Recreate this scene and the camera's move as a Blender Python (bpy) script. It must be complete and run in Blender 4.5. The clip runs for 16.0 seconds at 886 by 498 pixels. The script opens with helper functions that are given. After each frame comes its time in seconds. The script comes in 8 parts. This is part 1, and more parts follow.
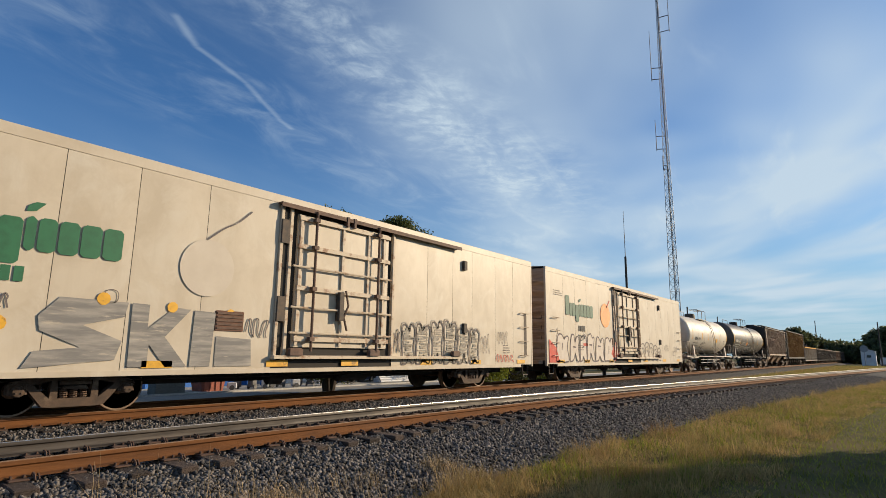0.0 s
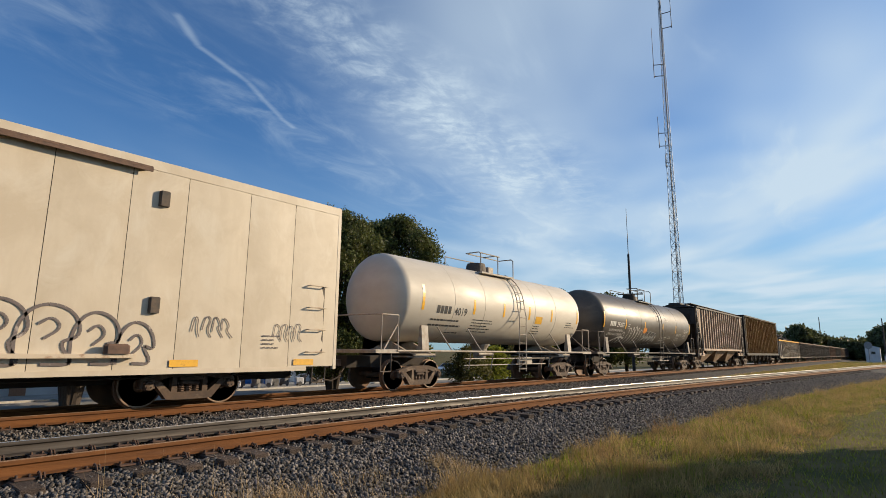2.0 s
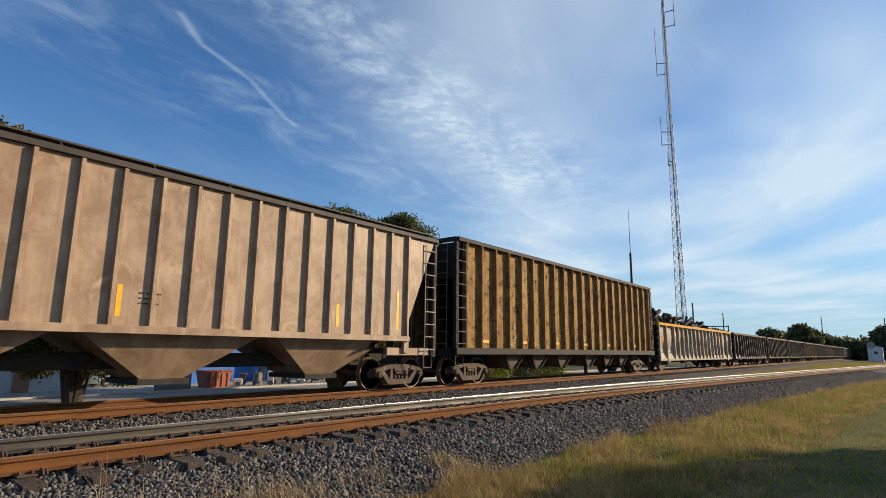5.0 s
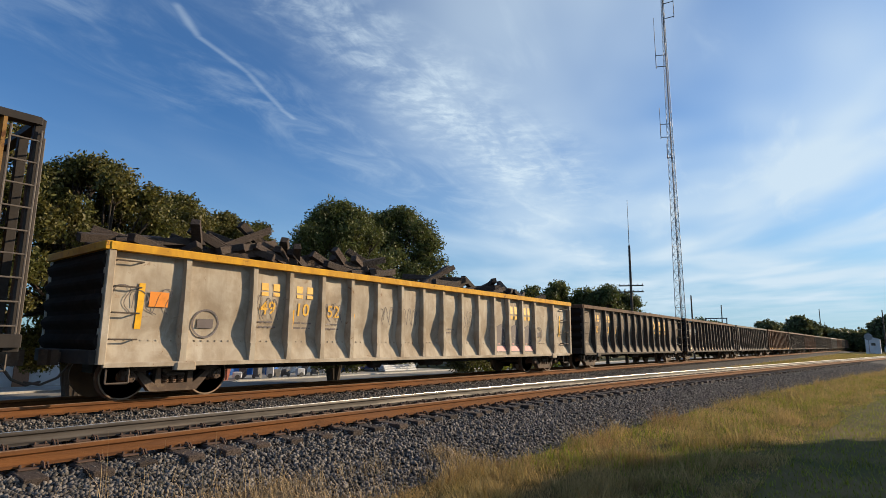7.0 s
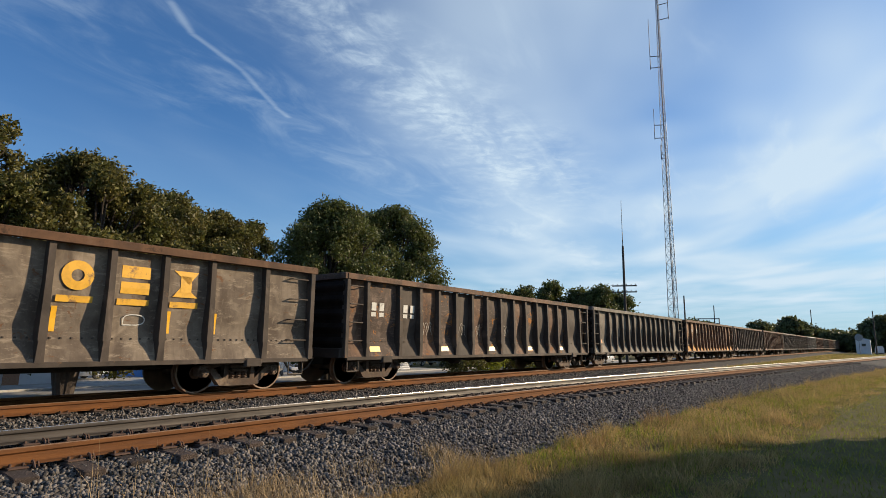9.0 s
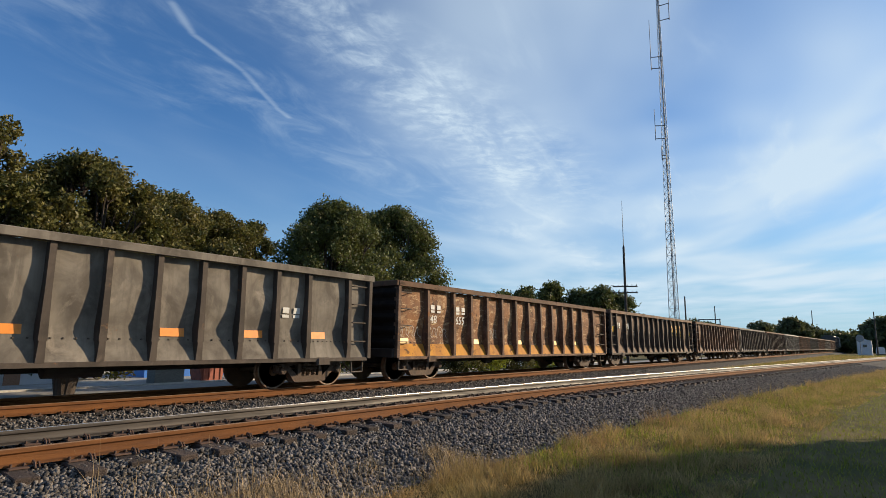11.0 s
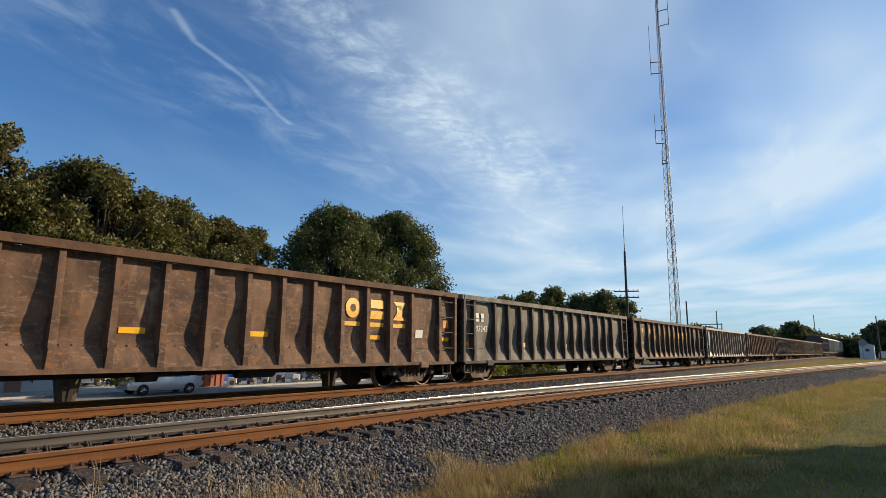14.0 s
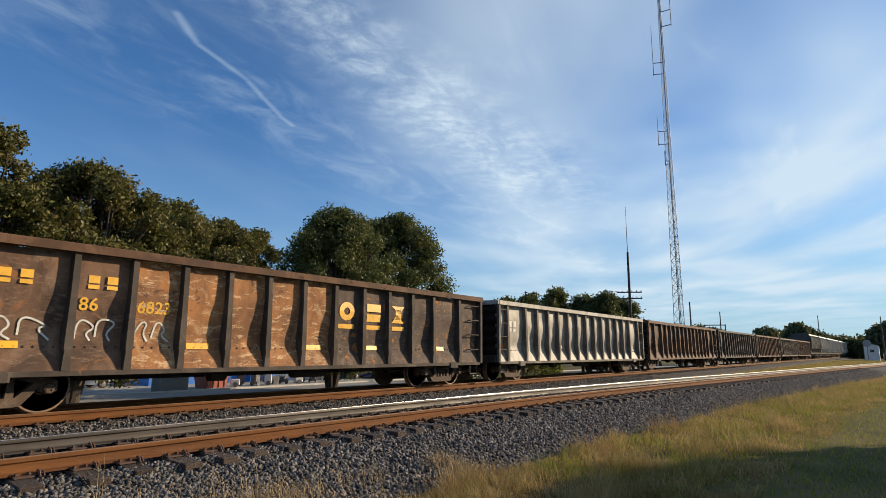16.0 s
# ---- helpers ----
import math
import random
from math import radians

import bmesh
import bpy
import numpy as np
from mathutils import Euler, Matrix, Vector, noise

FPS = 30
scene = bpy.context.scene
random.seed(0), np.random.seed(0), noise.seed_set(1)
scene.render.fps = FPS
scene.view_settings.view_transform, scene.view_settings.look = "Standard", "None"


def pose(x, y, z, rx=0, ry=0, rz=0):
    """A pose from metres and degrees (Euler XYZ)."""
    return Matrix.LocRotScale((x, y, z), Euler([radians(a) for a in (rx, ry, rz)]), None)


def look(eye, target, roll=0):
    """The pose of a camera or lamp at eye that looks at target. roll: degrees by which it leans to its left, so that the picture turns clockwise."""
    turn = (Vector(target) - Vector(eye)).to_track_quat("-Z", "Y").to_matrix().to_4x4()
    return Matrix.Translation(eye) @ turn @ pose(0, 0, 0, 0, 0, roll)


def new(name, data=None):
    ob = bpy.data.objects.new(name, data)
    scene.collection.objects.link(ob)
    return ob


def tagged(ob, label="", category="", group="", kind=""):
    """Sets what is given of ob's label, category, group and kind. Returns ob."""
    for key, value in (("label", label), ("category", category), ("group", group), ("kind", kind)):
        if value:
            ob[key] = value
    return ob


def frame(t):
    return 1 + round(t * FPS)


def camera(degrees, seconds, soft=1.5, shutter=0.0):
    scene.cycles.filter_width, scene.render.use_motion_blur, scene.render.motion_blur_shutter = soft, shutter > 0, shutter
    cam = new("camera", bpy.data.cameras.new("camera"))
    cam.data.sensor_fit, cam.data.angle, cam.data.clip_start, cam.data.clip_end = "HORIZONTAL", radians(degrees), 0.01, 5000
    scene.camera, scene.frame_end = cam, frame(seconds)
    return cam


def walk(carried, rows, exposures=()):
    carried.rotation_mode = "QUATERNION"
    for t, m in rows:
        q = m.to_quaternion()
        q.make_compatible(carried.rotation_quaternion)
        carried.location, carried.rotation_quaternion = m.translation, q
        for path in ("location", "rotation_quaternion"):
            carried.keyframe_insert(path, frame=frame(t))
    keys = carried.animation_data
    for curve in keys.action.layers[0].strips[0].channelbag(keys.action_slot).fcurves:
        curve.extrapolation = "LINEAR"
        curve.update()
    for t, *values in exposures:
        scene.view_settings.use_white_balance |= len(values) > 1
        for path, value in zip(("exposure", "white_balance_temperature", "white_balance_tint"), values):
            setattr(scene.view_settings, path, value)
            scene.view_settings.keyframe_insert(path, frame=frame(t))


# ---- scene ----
EYE = Vector((0.0, 0.0, 1.205))
SECONDS = 16.0
PATH = [
    (0, 38.34, 10.55, 0.74),
    (0.5, 38.40, 10.50, 0.67),
    (1, 38.42, 10.46, 0.58),
    (1.5, 38.52, 10.49, 0.56),
    (2, 38.61, 10.36, 0.53),
    (2.5, 38.64, 10.25, 0.58),
    (3, 38.62, 10.15, 0.63),
    (3.5, 38.68, 10.17, 0.75),
    (4, 38.80, 10.22, 0.74),
    (6.5, 38.71, 9.94, 0.70),
    (7, 38.68, 9.48, 0.56),
    (7.5, 38.73, 9.27, 0.52),
    (8, 38.41, 9.32, 0.51),
    (8.5, 38.25, 9.48, 0.61),
    (9, 38.08, 9.43, 0.73),
    (11.5, 38.22, 9.54, 0.82),
    (12, 38.27, 9.89, 0.86),
    (12.5, 38.20, 10.00, 0.77),
    (13, 38.15, 9.96, 0.73),
    (13.5, 38.32, 9.99, 0.68),
    (14, 38.26, 10.04, 0.60),
    (14.5, 38.27, 10.14, 0.54),
    (15, 38.25, 10.26, 0.51),
    (15.5, 38.44, 10.28, 0.54),
    (16, 38.54, 10.17, 0.53),
]


def aim(yaw, pitch, roll):
    a, b = radians(yaw), radians(pitch)
    way = Vector((math.cos(b) * math.cos(a), math.cos(b) * math.sin(a), math.sin(b)))
    return look(EYE, EYE + way, roll)


cam = camera(76.88, SECONDS, soft=0.8)
EXPOSURE = 0.39
walk(cam, [(t, aim(a, b, c)) for t, a, b, c in PATH],
     [(0, EXPOSURE - 0.20), (1.2, EXPOSURE - 0.18), (2.2, EXPOSURE - 0.08), (3.2, EXPOSURE), (16, EXPOSURE)])

# ---------------------------------------------------------------- light
SUN_AZ, SUN_EL = -33.5, 18.0          # degrees from the track's direction, and above the horizon

world = bpy.data.worlds.new("sky")
scene.world = world
world.use_nodes = True


def build_sky():
    nt = world.node_tree
    nt.nodes.clear()
    N, L = nt.nodes.new, nt.links.new
    out, bg = N("ShaderNodeOutputWorld"), N("ShaderNodeBackground")
    sky = N("ShaderNodeTexSky")
    sky.sky_type = "NISHITA"
    sky.sun_disc = False
    sky.sun_elevation = radians(SUN_EL)
    sky.sun_rotation = radians(90 - SUN_AZ)
    sky.air_density, sky.dust_density, sky.ozone_density = 1.0, 0.6, 2.0
    bg.inputs["Strength"].default_value = 0.070
    co, sep = N("ShaderNodeTexCoord"), N("ShaderNodeSeparateXYZ")
    L(co.outputs["Generated"], sep.inputs[0])

    def op(kind, a, b=None, c=None, clamp=False):
        n = N("ShaderNodeMath")
        n.operation, n.use_clamp = kind, clamp
        for i, v in enumerate((a, b, c)):
            if v is None:
                continue
            if isinstance(v, (int, float)):
                n.inputs[i].default_value = v
            else:
                L(v, n.inputs[i])
        return n.outputs[0]

    def ramp(value, a, b):
        n = N("ShaderNodeMapRange")
        n.interpolation_type = "SMOOTHSTEP"
        L(value, n.inputs["Value"])
        n.inputs["From Min"].default_value, n.inputs["From Max"].default_value = a, b
        return n.outputs["Result"]

    zz = op("MAXIMUM", sep.outputs[2], 0.02)
    u, v = op("DIVIDE", sep.outputs[0], zz), op("DIVIDE", sep.outputs[1], zz)

    def noise_at(su, sv, turn, detail, rough, off, warp=0.0):
        """Noise on the flat cloud layer, stretched along a direction."""
        c, s = math.cos(radians(turn)), math.sin(radians(turn))
        a = op("ADD", op("MULTIPLY", u, c), op("MULTIPLY", v, s))
        b = op("SUBTRACT", op("MULTIPLY", v, c), op("MULTIPLY", u, s))
        xyz = N("ShaderNodeCombineXYZ")
        L(op("MULTIPLY", a, su), xyz.inputs[0])
        L(op("MULTIPLY", b, sv), xyz.inputs[1])
        xyz.inputs[2].default_value = off
        n = N("ShaderNodeTexNoise")
        n.inputs["Scale"].default_value = 1.0
        n.inputs["Detail"].default_value, n.inputs["Roughness"].default_value = detail, rough
        n.inputs["Distortion"].default_value = warp
        L(xyz.outputs[0], n.inputs["Vector"])
        return n.outputs["Fac"]

    def along(u0, v0, u1, v1):
        """Distance along and across a line of the cloud layer."""
        l = math.hypot(u1 - u0, v1 - v0)
        c, s = (u1 - u0) / l, (v1 - v0) / l
        du, dv = op("SUBTRACT", u, u0), op("SUBTRACT", v, v0)
        a = op("ADD", op("MULTIPLY", du, c), op("MULTIPLY", dv, s))
        b = op("SUBTRACT", op("MULTIPLY", dv, c), op("MULTIPLY", du, s))
        return a, b, l

    wob = op("MULTIPLY", op("SUBTRACT", noise_at(2.2, 2.2, 0, 3, 0.6, 3.1), 0.5), 0.35)
    fine = noise_at(5.0, 9.0, 20, 5, 0.62, 1.0, 0.6)
    # long contrail, in three bent lengths
    width = op("ADD", 0.002, op("MULTIPLY", fine, 0.022))
    trail = None
    for u0, v0, u1, v1 in ((0.70, 1.60, 0.83, 1.72), (0.83, 1.72, 1.08, 1.82), (1.08, 1.82, 1.37, 2.01), (1.37, 2.01, 1.46, 2.05)):
        a, b, l = along(u0, v0, u1, v1)
        bit = ramp(op("DIVIDE", op("ABSOLUTE", op("ADD", b, op("MULTIPLY", wob, 0.05))), width), 1.6, 0.0)
        bit = op("MULTIPLY", bit, op("MULTIPLY", ramp(a, -0.02, 0.01), ramp(a, l + 0.02, l - 0.01)))
        trail = bit if trail is None else op("MAXIMUM", trail, bit)
    trail = op("MULTIPLY", trail, op("ADD", 0.30, op("MULTIPLY", fine, 0.75)))
    # broad cirrus band of small mottled tufts
    a, b, l = along(0.85, 1.27, 3.6, 1.74)
    soft_edge = op("ABSOLUTE", op("ADD", b, op("MULTIPLY", wob, 0.9)))
    band = ramp(op("DIVIDE", soft_edge, op("ADD", 0.17, op("MULTIPLY", op("MAXIMUM", a, 0.0), 0.085))), 1.7, 0.0)
    band = op("MULTIPLY", band, ramp(noise_at(2.4, 4.0, 25, 7, 0.62, 7.0, 0.6), 0.28, 0.75))
    band = op("MULTIPLY", band, op("ADD", 0.45, op("MULTIPLY", ramp(noise_at(13.0, 9.0, 55, 4, 0.6, 2.0, 0.5), 0.35, 0.68), 0.85)))
    band = op("MULTIPLY", band, ramp(sep.outputs[2], 0.20, 0.32))
    # faint second band, left of the first
    a, b, l = along(1.10, 1.95, 2.4, 2.15)
    patchy = ramp(op("DIVIDE", op("ABSOLUTE", op("ADD", b, op("MULTIPLY", wob, 1.6))), 0.42), 1.6, 0.0)
    patchy = op("MULTIPLY", patchy, ramp(noise_at(2.0, 3.6, 20, 6, 0.6, 15.0, 0.8), 0.40, 0.80))
    # thin smooth veil, thicker towards the sun, with a few long wisps
    veil = ramp(noise_at(0.40, 0.80, 24, 3, 0.45, 11.0, 0.25), 0.22, 0.85)
    wisps = op("MULTIPLY", ramp(noise_at(0.7, 3.2, 12, 5, 0.55, 4.0, 0.5), 0.50, 0.80), 0.30)
    wisps = op("MULTIPLY", wisps, ramp(sep.outputs[2], 0.10, 0.26))
    right = ramp(op("SUBTRACT", sep.outputs[0], sep.outputs[1]), -0.32, 0.80)
    thin = op("MULTIPLY", op("ADD", veil, wisps), op("ADD", 0.11, op("MULTIPLY", right, 1.42)))
    total = op("ADD", op("ADD", op("MULTIPLY", band, 0.62), op("MULTIPLY", trail, 0.34)), op("ADD", thin, op("MULTIPLY", patchy, 0.32)))
    total = op("MULTIPLY", total, ramp(sep.outputs[2], 0.01, 0.10))
    total = op("MINIMUM", op("MULTIPLY", total, 0.85), 0.9)
    tint = N("ShaderNodeMix")
    tint.data_type = "RGBA"
    L(total, tint.inputs["Factor"])
    blue = N("ShaderNodeMix")
    blue.data_type, blue.blend_type = "RGBA", "MULTIPLY"
    blue.inputs["Factor"].default_value = 1.0
    L(sky.outputs[0], blue.inputs["A"])
    blue.inputs["B"].default_value = (0.57, 1.06, 1.58, 1)
    # pale blue haze that thickens towards the horizon
    haze = N("ShaderNodeMix")
    haze.data_type = "RGBA"
    L(op("MULTIPLY", ramp(sep.outputs[2], 0.40, 0.0), op("ADD", 0.35, op("MULTIPLY", right, 0.45))), haze.inputs["Factor"])
    L(blue.outputs["Result"], haze.inputs["A"])
    haze.inputs["B"].default_value = (4.6, 6.6, 8.2, 1)
    L(haze.outputs["Result"], tint.inputs["A"])
    tint.inputs["B"].default_value = (7.3, 8.8, 10.0, 1)
    L(tint.outputs["Result"], bg.inputs["Color"])
    L(bg.outputs[0], out.inputs[0])


build_sky()

sun = new("sun", bpy.data.lights.new("sun", "SUN"))
sun.data.energy, sun.data.angle, sun.data.color = 5.0, radians(0.6), (1.0, 0.80, 0.55)
_a, _e = radians(SUN_AZ), radians(SUN_EL)
sun.matrix_world = look((0, 0, 60), Vector((0, 0, 60)) - Vector((math.cos(_e) * math.cos(_a), math.cos(_e) * math.sin(_a), math.sin(_e))))


# ---------------------------------------------------------------- materials
MATS = {}


def mat(name, colour, rough=0.8, metal=0.0, second=None, scale=6.0, mix=(0.35, 0.7), stretch=(1, 1, 1), bump=0.0, bump_scale=40.0,
        third=None, third_scale=1.2, third_mix=(0.55, 0.75), vary=0.0, rough2=None, spec=0.5, emit=None, island=False, through_light=0.0):
    """A worn surface: a base colour, a finer second colour and broad patches of a third, with relief; vary shifts brightness by object."""
    if name in MATS:
        return MATS[name]
    m = bpy.data.materials.new(name)
    m.use_nodes = True
    nt = m.node_tree
    N, L = nt.nodes.new, nt.links.new
    b = nt.nodes["Principled BSDF"]
    b.inputs["Roughness"].default_value = rough
    b.inputs["Metallic"].default_value = metal
    b.inputs["Specular IOR Level"].default_value = spec
    co = N("ShaderNodeTexCoord")
    mp = N("ShaderNodeMapping")
    mp.inputs["Scale"].default_value = stretch
    inf = N("ShaderNodeObjectInfo")
    add = N("ShaderNodeVectorMath")
    add.operation = "ADD"
    comb = N("ShaderNodeCombineXYZ")
    mul = N("ShaderNodeMath")
    mul.operation = "MULTIPLY"
    mul.inputs[1].default_value = 37.0
    L(inf.outputs["Random"], mul.inputs[0])
    for i in range(3):
        L(mul.outputs[0], comb.inputs[i])
    L(co.outputs["Object"], mp.inputs[0])
    L(mp.outputs[0], add.inputs[0])
    L(comb.outputs[0], add.inputs[1])

    def tex(sc, detail=6.0, ro=0.6):
        n = N("ShaderNodeTexNoise")
        n.inputs["Scale"].default_value, n.inputs["Detail"].default_value, n.inputs["Roughness"].default_value = sc, detail, ro
        L(add.outputs[0], n.inputs["Vector"])
        return n.outputs["Fac"]

    def mr(v, lo, hi):
        n = N("ShaderNodeMapRange")
        L(v, n.inputs["Value"])
        n.inputs["From Min"].default_value, n.inputs["From Max"].default_value = lo, hi
        return n.outputs["Result"]

    def blend(f, a, c):
        n = N("ShaderNodeMix")
        n.data_type = "RGBA"
        L(f, n.inputs["Factor"])
        for key, val in (("A", a), ("B", c)):
            if isinstance(val, tuple):
                n.inputs[key].default_value = (*val, 1)
            else:
                L(val, n.inputs[key])
        return n.outputs["Result"]

    col = colour
    if second:
        fac = mr(tex(scale), *mix)
        col = blend(fac, col, second)
        if rough2 is not None:
            n = N("ShaderNodeMapRange")
            L(fac, n.inputs["Value"])
            n.inputs["To Min"].default_value, n.inputs["To Max"].default_value = rough, rough2
            L(n.outputs["Result"], b.inputs["Roughness"])
    if third:
        col = blend(mr(tex(third_scale, 8, 0.7), *third_mix), col, third)
    if vary:
        src = inf.outputs["Random"]
        if island:
            src = N("ShaderNodeNewGeometry").outputs["Random Per Island"]
        n = N("ShaderNodeMapRange")
        L(src, n.inputs["Value"])
        n.inputs["To Min"].default_value, n.inputs["To Max"].default_value = 1 - vary, 1 + vary
        h = N("ShaderNodeHueSaturation")
        L(n.outputs["Result"], h.inputs["Value"])
        if isinstance(col, tuple):
            h.inputs["Color"].default_value = (*col, 1)
        else:
            L(col, h.inputs["Color"])
        col = h.outputs["Color"]
    if isinstance(col, tuple):
        b.inputs["Base Color"].default_value = (*col, 1)
    else:
        L(col, b.inputs["Base Color"])
    if bump:
        n = N("ShaderNodeBump")
        n.inputs["Strength"].default_value, n.inputs["Distance"].default_value = bump, 0.02
        L(tex(bump_scale, 4), n.inputs["Height"])
        L(n.outputs[0], b.inputs["Normal"])
    if through_light:
        tr, mx = N("ShaderNodeBsdfTranslucent"), N("ShaderNodeMixShader")
        mx.inputs[0].default_value = through_light
        if isinstance(col, tuple):
            tr.inputs["Color"].default_value = (*col, 1)
        else:
            L(col, tr.inputs["Color"])
        L(b.outputs[0], mx.inputs[1])
        L(tr.outputs[0], mx.inputs[2])
        L(mx.outputs[0], nt.nodes["Material Output"].inputs["Surface"])
    if emit:
        b.inputs["Emission Color"].default_value, b.inputs["Emission Strength"].default_value = (*emit[0], 1), emit[1]
    MATS[name] = m
    return m


def weathered(name, base, dark, rust, light, rust_at=(0.57, 0.62), light_at=(0.56, 0.70), streak=0.75, rough=0.55, spec=0.35, fine=1.0, relief=0.25, scuff=0.0):
    """Old painted steel: blotches, soot streaks that run down, flakes of rust and paler rubbed patches."""
    if name in MATS:
        return MATS[name]
    m = bpy.data.materials.new(name)
    m.use_nodes = True
    nt = m.node_tree
    N, L = nt.nodes.new, nt.links.new
    b = nt.nodes["Principled BSDF"]
    b.inputs["Specular IOR Level"].default_value = spec
    co, inf = N("ShaderNodeTexCoord"), N("ShaderNodeObjectInfo")
    off = N("ShaderNodeVectorMath")
    off.operation = "SCALE"
    off.inputs[0].default_value = (17.0, 5.0, 31.0)
    L(inf.outputs["Random"], off.inputs["Scale"])

    def tex(scale, detail, ro, stretch=(1, 1, 1), warp=0.0):
        mp, add, n = N("ShaderNodeMapping"), N("ShaderNodeVectorMath"), N("ShaderNodeTexNoise")
        mp.inputs["Scale"].default_value = stretch
        add.operation = "ADD"
        L(co.outputs["Object"], mp.inputs[0])
        L(mp.outputs[0], add.inputs[0])
        L(off.outputs[0], add.inputs[1])
        L(add.outputs[0], n.inputs["Vector"])
        n.inputs["Scale"].default_value, n.inputs["Detail"].default_value = scale, detail
        n.inputs["Roughness"].default_value, n.inputs["Distortion"].default_value = ro, warp
        return n.outputs["Fac"]

    def ramp(v, lo, hi, top=1.0):
        n = N("ShaderNodeMapRange")
        L(v, n.inputs["Value"])
        n.inputs["From Min"].default_value, n.inputs["From Max"].default_value, n.inputs["To Max"].default_value = lo, hi, top
        return n.outputs["Result"]

    def over(f, a, c):
        n = N("ShaderNodeMix")
        n.data_type = "RGBA"
        L(f, n.inputs["Factor"])
        for key, val in (("A", a), ("B", c)):
            if isinstance(val, tuple):
                n.inputs[key].default_value = (*val, 1)
            else:
                L(val, n.inputs[key])
        return n.outputs["Result"]
    blotch = tex(1.6 * fine, 8, 0.62, (1, 1, 0.8), 0.4)
    flakes = tex(3.4 * fine, 10, 0.74, (0.8, 1, 1.0), 0.6)
    col = over(ramp(blotch, 0.40, 0.62), base, dark)
    col = over(ramp(tex(1.15 * fine, 9, 0.66, (1.3, 1, 0.9), 0.8), *light_at, 0.85), col, light)
    col = over(ramp(tex(2.2, 7, 0.6, (3.0, 1, 0.22)), 0.50, 0.74, streak), col, dark)
    if scuff:
        scrape = ramp(tex(5.0, 12, 0.80, (0.55, 1, 1.9), 0.5), 0.535, 0.60, scuff)
        col = over(scrape, col, light)
    rusty = ramp(flakes, *rust_at, 0.92)
    col = over(rusty, col, rust)
    L(col, b.inputs["Base Color"])
    r = N("ShaderNodeMapRange")
    L(rusty, r.inputs["Value"])
    r.inputs["To Min"].default_value, r.inputs["To Max"].default_value = rough, 0.9
    L(r.outputs["Result"], b.inputs["Roughness"])
    bump = N("ShaderNodeBump")
    bump.inputs["Strength"].default_value, bump.inputs["Distance"].default_value = relief, 0.02
    L(flakes, bump.inputs["Height"])
    L(bump.outputs[0], b.inputs["Normal"])
    MATS[name] = m
    return m


